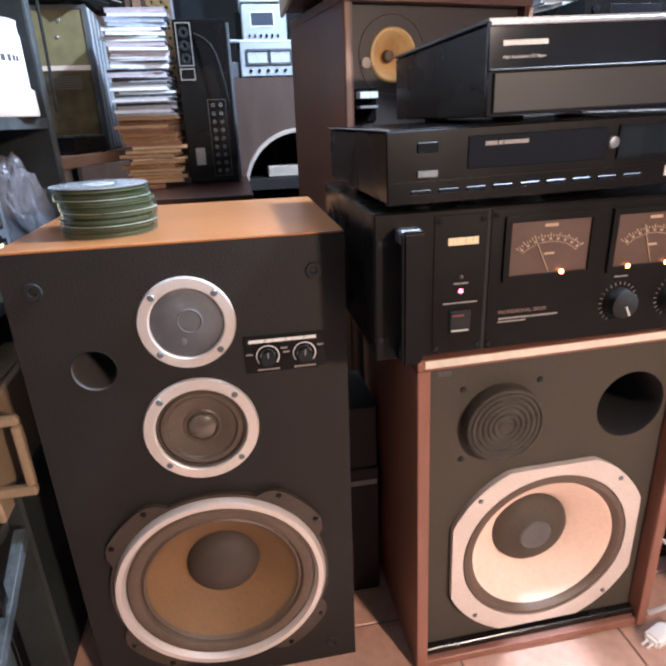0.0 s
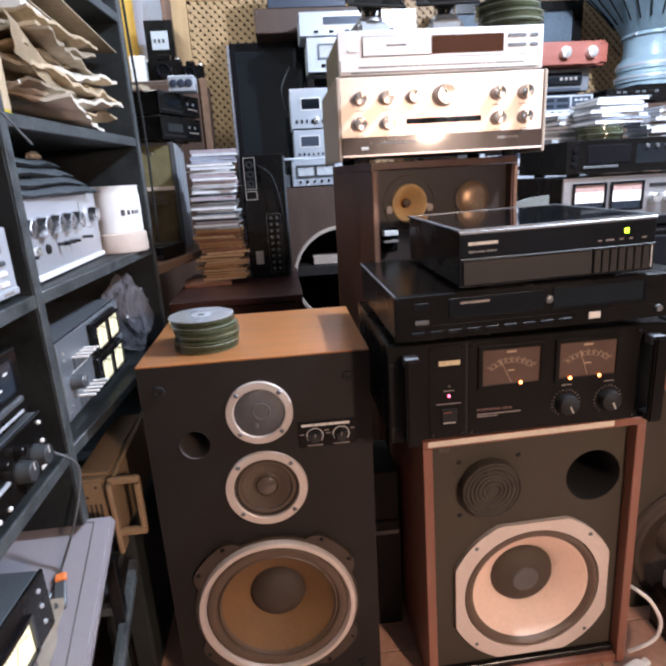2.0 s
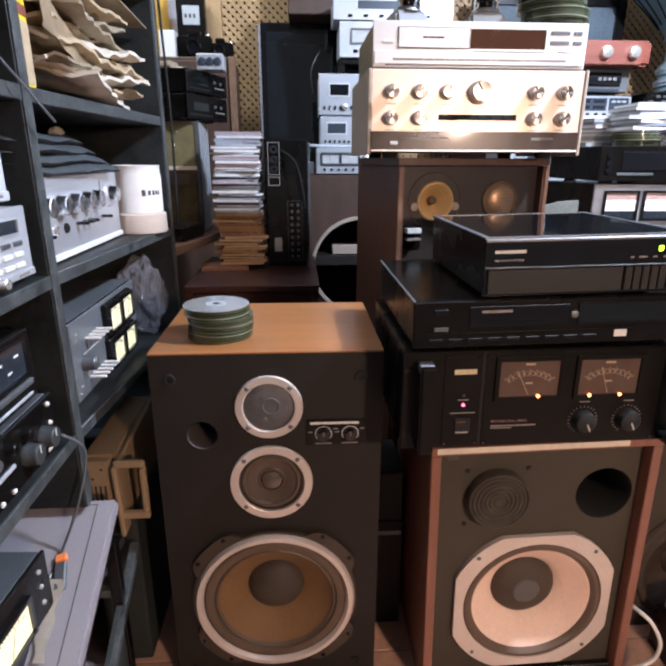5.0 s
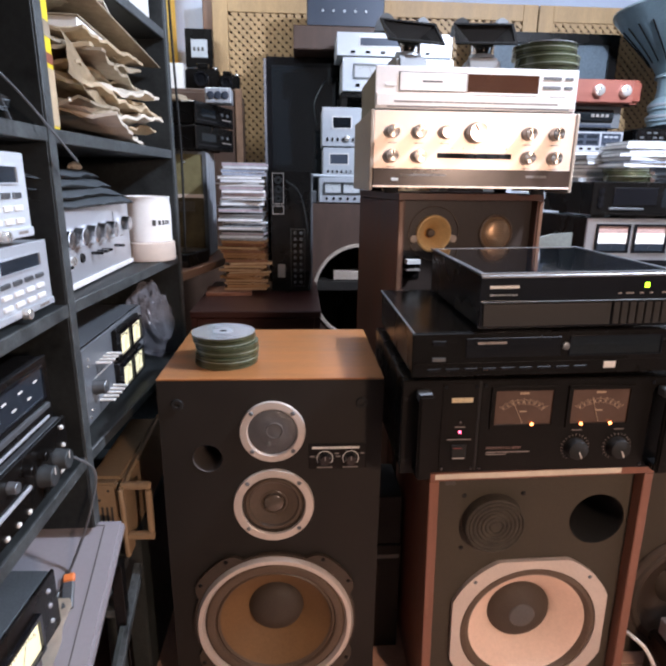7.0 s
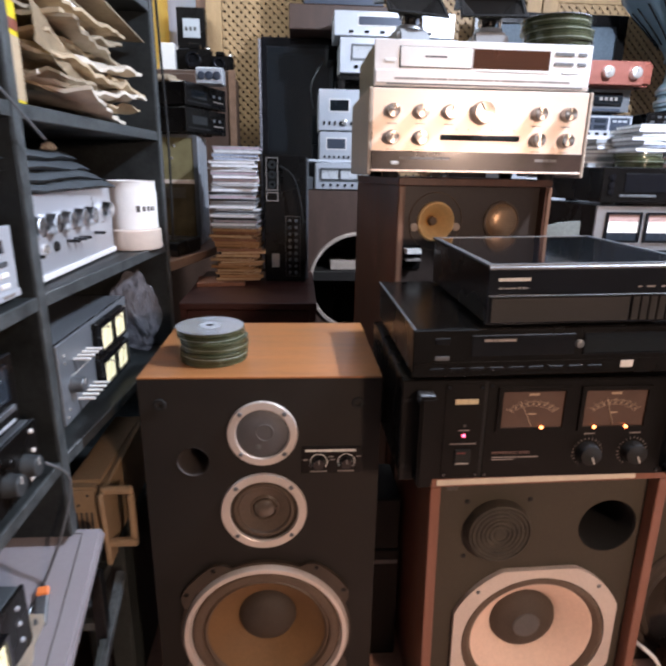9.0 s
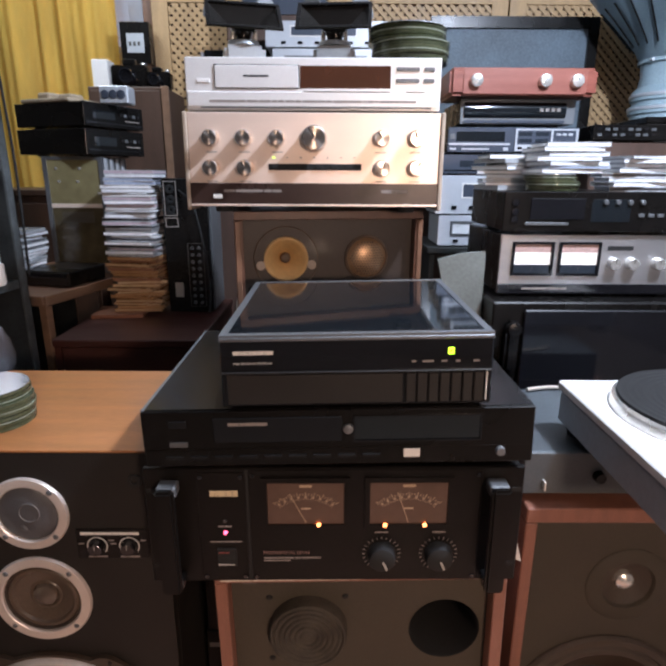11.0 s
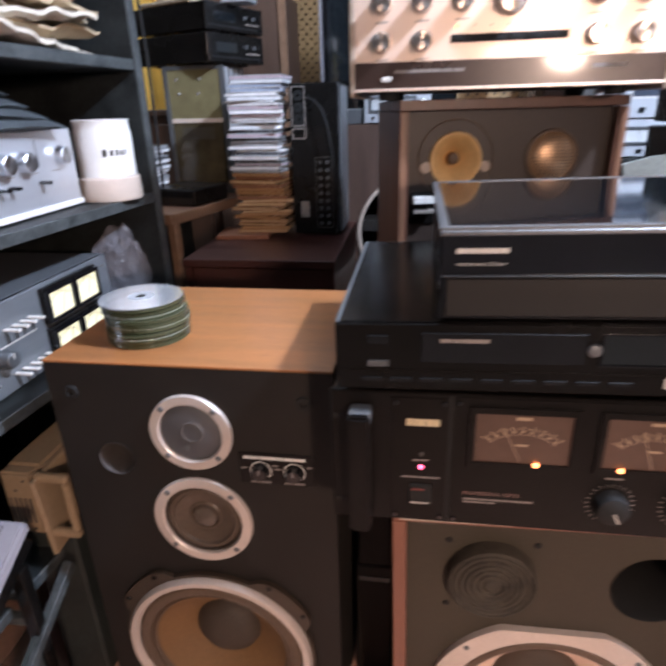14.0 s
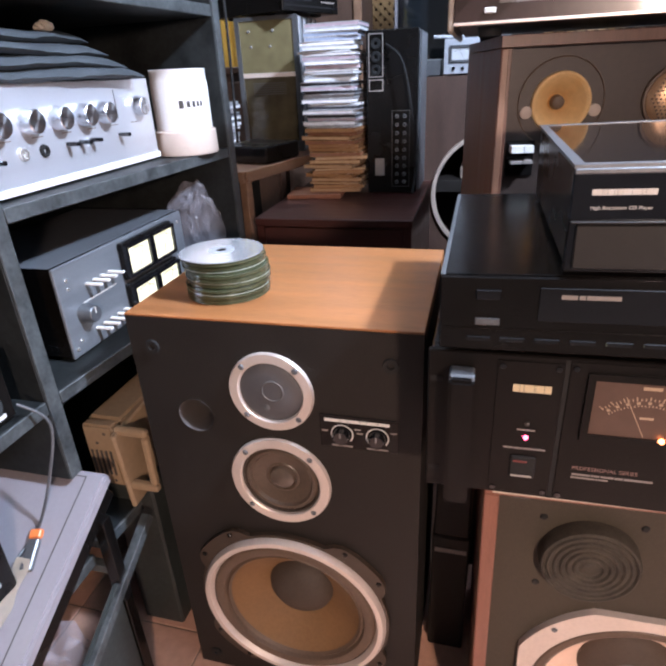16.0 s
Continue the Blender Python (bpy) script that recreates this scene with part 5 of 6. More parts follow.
def sloping_stand():
    e = thing("sloping_stand", "grey lidded case sloping down on a dark metal stand", "stand", pose(0, 0, 0))
    lid = part("lid", moved(box(-0.150, 0.130, -0.50, 0.020, -0.022, 0.0, 0.005, 2), SLOPE), mauve_lid, e, "mauve-grey moulded lid")
    part("lid_groove", moved(outline_plate(rect(-0.140, 0.099, -0.48, 0.011), [rect(-0.1385, 0.0975, -0.4785, 0.0095)], 0.0006), SLOPE @ pose(0, 0, 0.0007, -90)), mark_dark, lid)
    part("case", moved(box(-0.145, 0.118, -0.49, 0.008, -0.060, -0.0225, 0.003), SLOPE), black_metal, e)
    for x in (-0.615, -0.362):
        part("post", box(x - 0.010, x + 0.010, 0.596, 0.616, 0, 0.462, 0.001), black_metal, e)
        part("front_leg", box(x - 0.010, x + 0.010, 0.236, 0.254, 0, 0.150, 0.001), black_metal, e)
    for x in (-0.481 - 0.134, -0.481 + 0.128):
        part("rail", moved(box(x - 0.010 + 0.481, x + 0.006 + 0.481, -0.48, 0.004, -0.176, -0.158, 0.001), SLOPE), shelf_edge, e)
    part("cross_rail", box(-0.6045, -0.3725, 0.598, 0.614, 0.345, 0.361, 0.001), shelf_edge, e)
    panel = bmesh.new()
    prof = [(0.594, 0.0), (0.594, 0.330), (0.256, 0.134), (0.256, 0.0)]
    sides = [[panel.verts.new((x, y, z)) for y, z in prof] for x in (-0.364, -0.356)]
    panel.faces.new(sides[0])
    panel.faces.new(sides[1][::-1])
    for i in range(4):
        panel.faces.new((sides[0][i], sides[1][i], sides[1][(i + 1) % 4], sides[0][(i + 1) % 4]))
    bmesh.ops.recalc_face_normals(panel, faces=panel.faces[:])
    part("side_panel", panel, stand_panel, e, "dark green-grey board")
    return e


sloping_stand()
crumpled("clear_bag", "crushed clear plastic wrap inside the stand", "bag", bag_film, pose(-0.42, 0.50, 0.0), 0.045, 0.07, 0.16, 7.0, 0.3, 10, 3)


def vu_unit():
    wb = bmesh.new()
    ends = [[wb.verts.new((x, y, z)) for y, z in ((0.480, 0.4448), (0.185, 0.4448), (0.185, 0.2742), (0.478, 0.4440))] for x in (-0.545, -0.430)]
    for k in range(4):
        wb.faces.new((ends[0][k], ends[0][(k + 1) % 4], ends[1][(k + 1) % 4], ends[1][k]))
    for q in ends:
        wb.faces.new(q)
    bmesh.ops.recalc_face_normals(wb, faces=wb.faces[:])
    solid("wedge_block", wb, black_shelf, "dark wedge block on the sloping lid", "block")
    e = unit("meter_unit", "black unit with lit yellow meters on a wedge", "meter unit", 0.30, 0.105, 0.13, facing_right(-0.418, 0.332, 0.445, -3), black_metal, dark_cloth, 0.004)
    meter(e, 0.036, 0.042, 0.10, 0.052, dial_yellow, black_gloss, 0, mark_dark, mark_dark, -0.3)
    meter(e, -0.082, 0.042, 0.10, 0.052, dial_yellow, black_gloss, 0, mark_dark, mark_dark, -0.3)
    for z in (0.084, 0.058, 0.030):
        part("indicator", lathe([(0.004, 0), (0.003, 0.003), (0, 0.004)], 12, 0.125, 0, z), cool_silver, e)
    return e


vu_unit()
lighter = thing("lighter", "small grey lighter with an orange end on the lid", "lighter", SLOPE @ pose(0.070, -0.112, 0.0005, 0, 0, 12))
part("body", box(-0.009, 0.009, -0.022, 0.022, 0, 0.010, 0.002), grey_metal, lighter)
part("cap", box(-0.009, 0.009, 0.0225, 0.036, 0, 0.010, 0.002), orange_plastic, lighter)


def ribbon():
    b = bmesh.new()
    pts = [SLOPE @ Vector(p) for p in ((0.066, -0.118, 0.011), (0.070, -0.150, 0.008), (0.064, -0.185, 0.004), (0.074, -0.235, 0.010))]
    fine = [Vector(p) for p in pts]
    rows = []
    for i in range(13):
        u = i / 4
        k = min(int(u), 2)
        p = fine[k].lerp(fine[k + 1], u - k)
        rows.append([b.verts.new(p + Vector((sx * (0.011 + 0.004 * math.sin(i)), 0, 0.002 * sx * math.sin(i * 0.8)))) for sx in (-1, 1)])
    for p, q in zip(rows, rows[1:]):
        b.faces.new((p[0], p[1], q[1], q[0]))
    bmesh.ops.solidify(b, geom=b.faces[:], thickness=0.0012)
    return solid("paper_strip", b, paper_pale, "curled pale paper strip on the lid", "paper")


ribbon()
solid("thin_cable", tube([(-0.395, 0.56, 0.70), (-0.370, 0.578, 0.66), (-0.385, 0.565, 0.58), (-0.42, 0.55, 0.490), (-0.43, 0.51, 0.4665)], 0.0022), grey_metal, "thin grey cable hanging over the lid", "cable")


def beige_machine():
    """A beige plastic appliance standing on end beside the speaker."""
    e = thing("beige_appliance", "beige plastic appliance with a carrying handle", "appliance", pose(-0.388, 0.70, 0.06))
    part("shell", box(-0.056, 0.010, 0.02, 0.30, 0.375, 0.508, 0.006, 2), beige_plastic, e)
    part("end_cap", box(-0.054, 0.004, 0.0, 0.0195, 0.380, 0.505, 0.004, 2), beige_plastic, e)
    for i in range(5):
        part("vent", box(-0.046 + 0.009 * i, -0.042 + 0.009 * i, -0.001, 0.001, 0.405, 0.455, 0), mark_dark, e)
    part("side_plate", moved(box(0.0105, 0.0205, -0.012, 0.30, 0.352, 0.512, 0.003), Matrix.Translation((0, 0.15, 0.43)) @ Matrix.Rotation(radians(4), 4, "X") @ Matrix.Translation((0, -0.15, -0.43))), beige_plastic, e, "smooth beige side plate")
    for x, z in ((-0.012, 0.490), (-0.030, 0.470), (-0.012, 0.392)):
        part("screw_hole", lathe([(0.003, 0.0003), (0, 0.0004)], 10, x, 0, z), mark_dark, e)
    hd = part("handle", box(0.010, 0.070, -0.004, 0.010, 0.492, 0.507, 0.004), beige_plastic, e)
    part("handle_arm", box(0.058, 0.070, -0.004, 0.010, 0.3955, 0.4915, 0.003), beige_plastic, hd)
    part("handle_arm", box(0.010, 0.070, -0.004, 0.010, 0.380, 0.395, 0.003), beige_plastic, hd)
    part("box_under", box(-0.06, 0.03, 0.03, 0.30, -0.01, 0.369, 0.004), stand_panel, e, "dark carton below")
    return e


beige_machine()

# ---- disc spindles and cases ----


def disc_stack(at, n, lean=1.0, r=0.06, seed=1):
    e = thing("disc_stack", "stack of bare discs with green-gold edges", "discs", at, "disc stacks")
    rnd = random.Random(seed)
    z = 0.0
    one = mesh_of("disc", lathe([(0.0075, 0), (r - 0.0003, 0), (r, 0.0003), (r, 0.0009), (r - 0.0003, 0.00115), (0.0075, 0.00115)], 44, axis="z"), disc_green)
    bright = mesh_of("disc", lathe([(0.0075, 0), (r - 0.0003, 0), (r, 0.0003), (r, 0.0009), (r - 0.0003, 0.00115), (0.0075, 0.00115)], 44, axis="z"), disc_rim)
    dx = dy = 0.0
    for k in range(n):
        if k % 9 == 0:
            dx, dy = rnd.uniform(-0.002, 0.002) * lean + (0.006 * lean if k < 0.55 * n else 0), rnd.uniform(-0.003, 0.003) * lean
        ob = new("disc", bright if k % 13 == 12 else one)
        ob.parent = e
        ob.location = (dx + rnd.uniform(-0.0004, 0.0004), dy + rnd.uniform(-0.0004, 0.0004), z)
        z += 0.0012
    top = part("top_disc", lathe([(0.0075, z), (0.0075, z + 0.0012), (r, z + 0.0012), (r, z), (0.0075, z)], 64, 0, 0, 0, "z"), disc_face, e, "mirror silver disc")
    part("hub_ring", lathe([(0.0075, z + 0.0013), (0.019, z + 0.0013), (0.019, z + 0.0017), (0.0075, z + 0.0017)], 40, 0, 0, 0, "z"), cool_silver, top)
    return e


disc_stack(pose(-0.176, 0.772, 0.7915), 50, 1.0, 0.0605, 3)
disc_stack(pose(0.508, 1.020, 1.3670), 46, 1.0, 0.068, 5)
disc_stack(pose(0.893, 1.286, 1.146), 30, 1.0, 0.0605, 8)


def case_pile(x, y, z, n, label, mats, seed, spread=0.006, turn=8, th=0.0103, shell=None):
    """Disc cases in a pile, each one a thing."""
    rnd = random.Random(seed)
    for k in range(n):
        m = mats[rnd.randrange(len(mats))]
        t = th * rnd.choice((1, 1, 1, 0.6))
        e = thing("disc_case", label, "disc case", pose(x + rnd.uniform(-spread, spread), y + rnd.uniform(-spread, spread), z, 0, 0, rnd.uniform(-turn, turn)), "piled disc cases")
        part("shell", join(box(-0.071, 0.071, -0.0625, 0.0625, 0.0002, t * 0.2, 0), box(-0.071, 0.071, -0.0625, 0.0625, t * 0.8, t - 0.0002, 0)), shell or case_clear, e)
        part("insert", box(-0.0695, 0.0695, -0.0615, 0.0615, t * 0.2, t * 0.8, 0), m, e)
        z += t
    return z


spine = [mat("spine_" + n, c, 0.4, var=0.1, scale=30) for n, c in (("white", (0.85, 0.85, 0.86)), ("grey", (0.30, 0.32, 0.34)), ("blue", (0.28, 0.34, 0.46)), ("pink", (0.46, 0.36, 0.41)), ("black", (0.03, 0.03, 0.035)), ("pale", (0.70, 0.73, 0.76)))]
# browns paint the warm light on the lower cases of the pile
warm_lit_spine = [mat("spine_" + n, c, 0.45, var=0.15, scale=30) for n, c in (("amber", (0.36, 0.20, 0.09)), ("tan", (0.42, 0.28, 0.16)), ("rust", (0.22, 0.09, 0.05)), ("straw", (0.55, 0.40, 0.24)))]
solid("disc_case", box(-0.09, 0.06, -0.06, 0.06, 0, 0.012, 0.001), warm_lit_spine[2], "disc case coloured warm-lit brown under the pile", "disc case", "piled disc cases", at=pose(-0.25, 1.585, 0.7655, 0, 0, 6))
zc = case_pile(-0.207, 1.62, 0.778, 17, "disc case coloured warm-lit brown in a tall pile", warm_lit_spine, 3, 0.011, 12, shell=warm_lit_case)
zc = case_pile(-0.213, 1.635, zc, 27, "clear disc case with pale spine in a tall pile", spine + [spine[0], spine[5]], 6, 0.012, 10)
zc2 = case_pile(0.925, 1.305, 1.1852, 7, "clear disc case piled on the bare discs", [spine[0], spine[1], spine[2], spine[0], spine[5]], 9, 0.012, 7)
zc3 = case_pile(1.095, 1.30, 1.146, 8, "clear disc case lying on the deck", [spine[0], spine[4], spine[5]], 12, 0.014, 14)
case_pile(0.850, 1.43, 1.146, 9, "clear disc case lying at the back of the deck", [spine[1], spine[5], spine[0]], 14, 0.018, 30)

# ---- things behind the speaker ----
sb = thing("low_cabinet", "dark red-brown wooden cabinet behind the speaker", "cabinet", pose(-0.155, 1.31, 0))
part("top", box(-0.192, 0.192, -0.004, 0.49, 0.745, 0.765, 0.002), mahogany, sb)
part("side", box(-0.190, -0.172, 0.0, 0.488, 0, 0.7445, 0.001), mahogany, sb)
part("side", box(0.172, 0.190, 0.0, 0.488, 0, 0.7445, 0.001), mahogany, sb)
part("door", box(-0.1715, 0.1715, 0.003, 0.021, 0.02, 0.742, 0.002), mahogany, sb)
ds = thing("dark_sideboard", "dark brown sideboard below the curtain", "sideboard", pose(-0.995, 2.30, 0))
part("body", box(-0.365, 0.365, 0, 0.40, 0, 1.09, 0.003), wood_stud, ds)
part("top", box(-0.385, 0.385, -0.02, 0.42, 1.0905, 1.115, 0.003), wood_stud, ds)
for sx in (-1, 1):
    part("door", box(sx * 0.18 - 0.175, sx * 0.18 + 0.175, -0.016, -0.0005, 0.05, 1.06, 0.002), wood_stud, ds)


def upright_unit():
    """A black amplifier standing on its side, its back with sockets to the viewer."""
    e = thing("upright_amplifier", "black amplifier standing on end showing rear sockets", "amplifier", pose(-0.055, 1.60, 0.7655))
    part("case", box(-0.066, 0.066, 0, 0.16, 0.004, 0.402, 0.002), black_metal, e)
    part("side_cover", box(0.0665, 0.074, 0.01, 0.15, 0.01, 0.395, 0.001), grey_metal, e)
    for z0, z1 in ((0.295, 0.395), (0.262, 0.290)):
        part("socket_frame", outline_plate(rect(-0.060, -0.022, z0, z1), [rect(-0.0575, -0.0245, z0 + 0.0025, z1 - 0.0025)], 0.002, -0.0014), mark_grey, e)
    for i in range(3):
        part("socket", lathe([(0.004, 0), (0.006, 0.004), (0.012, 0.004), (0.013, 0)], 18, -0.041, 0, 0.312 + 0.03 * i), rubber, e)
    part("socket_frame", outline_plate(rect(0.0, 0.048, 0.02, 0.215), [rect(0.0015, 0.0465, 0.0215, 0.2135)], 0.002, -0.0012), mark_dark, e)
    for i in range(9):
        for x in (0.014, 0.034):
            part("jack", lathe([(0.002, 0.006), (0.0045, 0.006), (0.005, 0)], 12, x, 0, 0.033 + 0.021 * i), grey_metal, e)
    part("label_plate", box(-0.045, -0.020, -0.0012, 0, 0.05, 0.095, 0), mark_grey, e)
    part("cable", tube([(-0.015, -0.004, 0.37), (0.03, -0.03, 0.33), (0.055, -0.035, 0.22), (0.066, -0.02, 0.08), (0.06, -0.03, 0.008)], 0.003), rubber, e)
    return e


upright_unit()


def glass_front_unit():
    e = thing("glass_fronted_device", "old device with a yellowed glass front", "device", pose(-0.452, 1.777, 0.86))
    part("case", box(-0.097, 0.094, 0.012, 0.22, 0, 0.372, 0.003), grey_metal, e)
    for i in range(4):
        part("side_rib", box(0.0945, 0.0985, 0.018 + 0.050 * i, 0.040 + 0.050 * i, 0.004, 0.368, 0.001), cool_silver, e, "pale ribbed side")
    part("frame", outline_plate(rect(-0.096, 0.096, 0.0, 0.372), [rect(-0.083, 0.083, 0.03, 0.362)], 0.012, 0), grey_metal, e)
    part("upper_glass", box(-0.083, 0.083, 0.004, 0.010, 0.225, 0.362, 0), yellow_glass, e, "yellowed upper glass")
    part("lower_glass", box(-0.083, 0.083, 0.006, 0.0115, 0.03, 0.212, 0), brown_glass, e, "dim brown lower glass")
    part("crossbar", box(-0.083, 0.083, 0.001, 0.011, 0.212, 0.225, 0.001), cream_plastic, e)
    for x, z in ((-0.055, 0.335), (0.02, 0.335), (-0.05, 0.295), (0.01, 0.295)):
        part("screw", lathe([(0.005, 0), (0.004, 0.003), (0, 0.004)], 12, x, 0.004, z), chrome, e)
    for i in range(6):
        part("slot", box(-0.055, 0.05, 0.005, 0.0062, 0.165 + 0.006 * i, 0.168 + 0.006 * i, 0), mark_dark, e)
    return e


glass_front_unit()


def side_table():
    """An open wooden table set askew, its right side to the room."""
    e = thing("side_table", "open brown wooden side table with a rail in a lit tone", "table", pose(-0.398, 1.395, 0, 0, 0, -14))
    part("top", box(-0.42, -0.002, 0.002, 0.60, 0.838, 0.859, 0.002), trim_wood, e)
    for x in (-0.405, -0.012):
        for y in (0.014, 0.586):
            part("leg", box(x - 0.012, x + 0.012, y - 0.012, y + 0.012, 0, 0.837, 0.002), lit_rail_wood, e)
    part("rail", box(-0.0015, 0.006, 0.0, 0.602, 0.832, 0.8605, 0.002), lit_rail_wood, e, "side rail in a paler, lit tone")
    part("rail", box(-0.42, -0.002, -0.006, 0.0015, 0.832, 0.8605, 0.002), lit_rail_wood, e)
    part("back_board", box(-0.39, -0.374, 0.03, 0.57, 0.05, 0.83, 0.001), black_shelf, e)
    part("shelf", box(-0.37, -0.03, 0.03, 0.57, 0.30, 0.32, 0.001), black_shelf, e)
    return e


side_table()
case_pile(-0.615, 1.665, 0.8595, 17, "clear disc case in a small pile on the side table", [spine[0], spine[1], spine[5], spine[4]], 21, 0.010, 9)
fd = thing("flat_device", "flat black device on the side table", "device", pose(-0.455, 1.53, 0.8597, 0, 0, -14))
part("body", box(-0.085, 0.075, 0.003, 0.17, 0.0, 0.045, 0.004), black_metal, fd)
part("face", box(-0.083, 0.073, 0, 0.0028, 0.003, 0.042, 0.001), black_gloss, fd)


def black_box(label, x0, x1, y, z0, z1, d=0.26, seed=1, face=None, group="black components", turn=0):
    e = unit("hifi_component", label, "component", x1 - x0, z1 - z0, d, pose((x0 + x1) / 2, y, z0, 0, 0, turn), face or black_metal, black_metal, 0.005, group)
    w, h = x1 - x0, z1 - z0
    window(e, -w * 0.18, h * 0.55, w * 0.36, h * 0.32, blue_display if seed % 2 else smoked, 0, None)
    for i in range(5):
        button(e, w * (0.10 + 0.075 * i), h * 0.62, w * 0.05, h * 0.12, 0.003, grey_metal if i % 2 else black_gloss)
    part("strip", box(-w * 0.47, w * 0.47, -0.0015, 0, h * 0.20, h * 0.26, 0), black_gloss, e)
    marking(e, w * 0.3, h * 0.40, w * 0.26, h * 0.05, mark_grey, -0.0006, 5, seed)
    return e


black_box("black component stacked on the glass-fronted device", -0.456, -0.196, 1.840, 1.2325, 1.315, 0.29, 2, turn=68)
black_box("black component stacked on another, dusty top", -0.456, -0.194, 1.846, 1.316, 1.392, 0.29, 4, turn=68)


def small_box(name, label, cat, material, x0, x1, y0, y1, z0, z1, r=0.003, extra=None):
    e = thing(name, label, cat, pose((x0 + x1) / 2, y0, z0))
    w, h = x1 - x0, z1 - z0
    part("body", box(-w / 2, w / 2, 0.003, y1 - y0, 0, h, r), material, e)
    part("face", box(-w / 2 + 0.002, w / 2 - 0.002, 0, 0.0028, 0.002, h - 0.002, 0.001), material, e)
    if extra:
        extra(e, w, h)
    return e


def two_dials(e, w, h):
    for i in range(3):
        knob(e, w * (-0.28 + 0.28 * i), h * 0.5, h * 0.26, 0.006, blue_panel)


small_box("small_speaker_box", "small white box with three dark dials", "device", cool_silver, -0.352, -0.262, 1.80, 1.87, 1.3925, 1.444, 0.004, two_dials)
solid("parts_tray", join(box(-0.08, 0.08, -0.06, 0.06, 0, 0.008, 0.002), box(-0.05, -0.01, -0.03, 0.02, 0.008, 0.024, 0.004), box(0.01, 0.055, -0.02, 0.03, 0.008, 0.020, 0.004)), paper_dull, "tray of small loose parts", "tray", at=pose(-0.495, 1.845, 1.3925, 0, 0, -22) @ Matrix.Diagonal((1.25, 1.1, 1.4, 1)))
# tall narrow cabinet behind with clutter on top
solid("tall_case", join(box(-0.60, -0.29, 2.32, 2.62, 0, 1.515, 0.004), box(-0.585, -0.305, 2.312, 2.3195, 0.02, 1.50, 0.002)), wood_stud, "tall brown wooden case against the lattice", "case")
# added strip, paler than the case, for the light on its right edge
solid("lit_case_edge", box(-0.302, -0.272, 2.300, 2.3115, 0, 1.515, 0.002), lit_rail_wood, "paler strip painting the lit edge of the tall case", "batten")
small_box("white_box", "small white carton on the tall case", "box", white_plastic, -0.592, -0.526, 2.36, 2.44, 1.516, 1.622, 0.003)


def camera_body(x, y, z, s=1.0):
    e = thing("still_camera", "old black film camera on the tall case", "camera", pose(x, y, z), "old cameras")
    part("body", box(-0.07 * s, 0.07 * s, 0, 0.045, 0, 0.085 * s, 0.006, 2), black_metal, e)
    part("prism", box(-0.025 * s, 0.025 * s, 0.005, 0.04, 0.0855 * s, 0.108 * s, 0.005), black_metal, e)
    part("lens", lathe([(0.032 * s, 0), (0.032 * s, 0.03), (0.028 * s, 0.045), (0.022 * s, 0.045), (0.018 * s, 0.035), (0, 0.035)], 28, 0, 0, 0.04 * s), black_gloss, e)
    part("winder", lathe([(0.010, 0), (0.010, 0.008), (0, 0.008)], 16, 0.052 * s, 0.02, 0.0855 * s, "z"), chrome, e)
    return e


camera_body(-0.45, 2.38, 1.516, 1.05)
camera_body(-0.345, 2.40, 1.516, 0.8)


def wall_meter(e, w, h):
    part("pale_face", box(-w * 0.28, w * 0.32, -0.003, -0.0002, h * 0.25, h * 0.72, 0.002), cool_silver, e)
    for i in range(3):
        part("slot", box(-w * 0.2 + i * w * 0.15, -w * 0.12 + i * w * 0.15, -0.0042, -0.003, h * 0.42, h * 0.52, 0), mark_dark, e)


small_box("wall_timer", "black wall timer with a pale face", "timer", black_metal, -0.57, -0.44, 2.66, 2.72, 1.66, 1.83, 0.003, wall_meter)
solid("timer_post", box(-0.52, -0.49, 2.67, 2.70, 0, 1.66, 0.002), wood_stud, "dark wooden post holding a timer", "post")
# black speaker with pale left edge
bs_ = thing("black_cabinet", "large black gloss cabinet with a pale edge", "cabinet", pose(0.08, 2.57, 0.0))
part("carcass", box(-0.26, 0.30, 0.0, 0.18, 0, 1.70, 0.004), black_gloss, bs_)
part("edge_trim", box(-0.272, -0.2605, -0.012, 0.17, 0.2, 1.69, 0.002), mauve_lid, bs_, "pale grey edge")
part("door", box(-0.235, 0.29, -0.010, -0.0005, 0.9, 1.66, 0.003), smoked, bs_)
part("cable", tube([(0.02, -0.014, 1.60), (-0.03, -0.02, 1.50), (-0.02, -0.02, 1.40)], 0.003), grey_metal, bs_)
solid("flat_case", box(-0.05, 0.42, 2.42, 2.74, 1.7015, 1.80, 0.004), brown_board, "flat dark brown case on the black cabinet", "case")
small_box("radio_tuner", "blue-grey tuner on top of the pile", "tuner", blue_panel, 0.012, 0.355, 2.43, 2.57, 1.801, 1.935, 0.003, lambda e, w, h: [knob(e, -w * 0.3 + i * w * 0.14, h * 0.45, 0.006, 0.006, cool_silver) for i in range(5)])


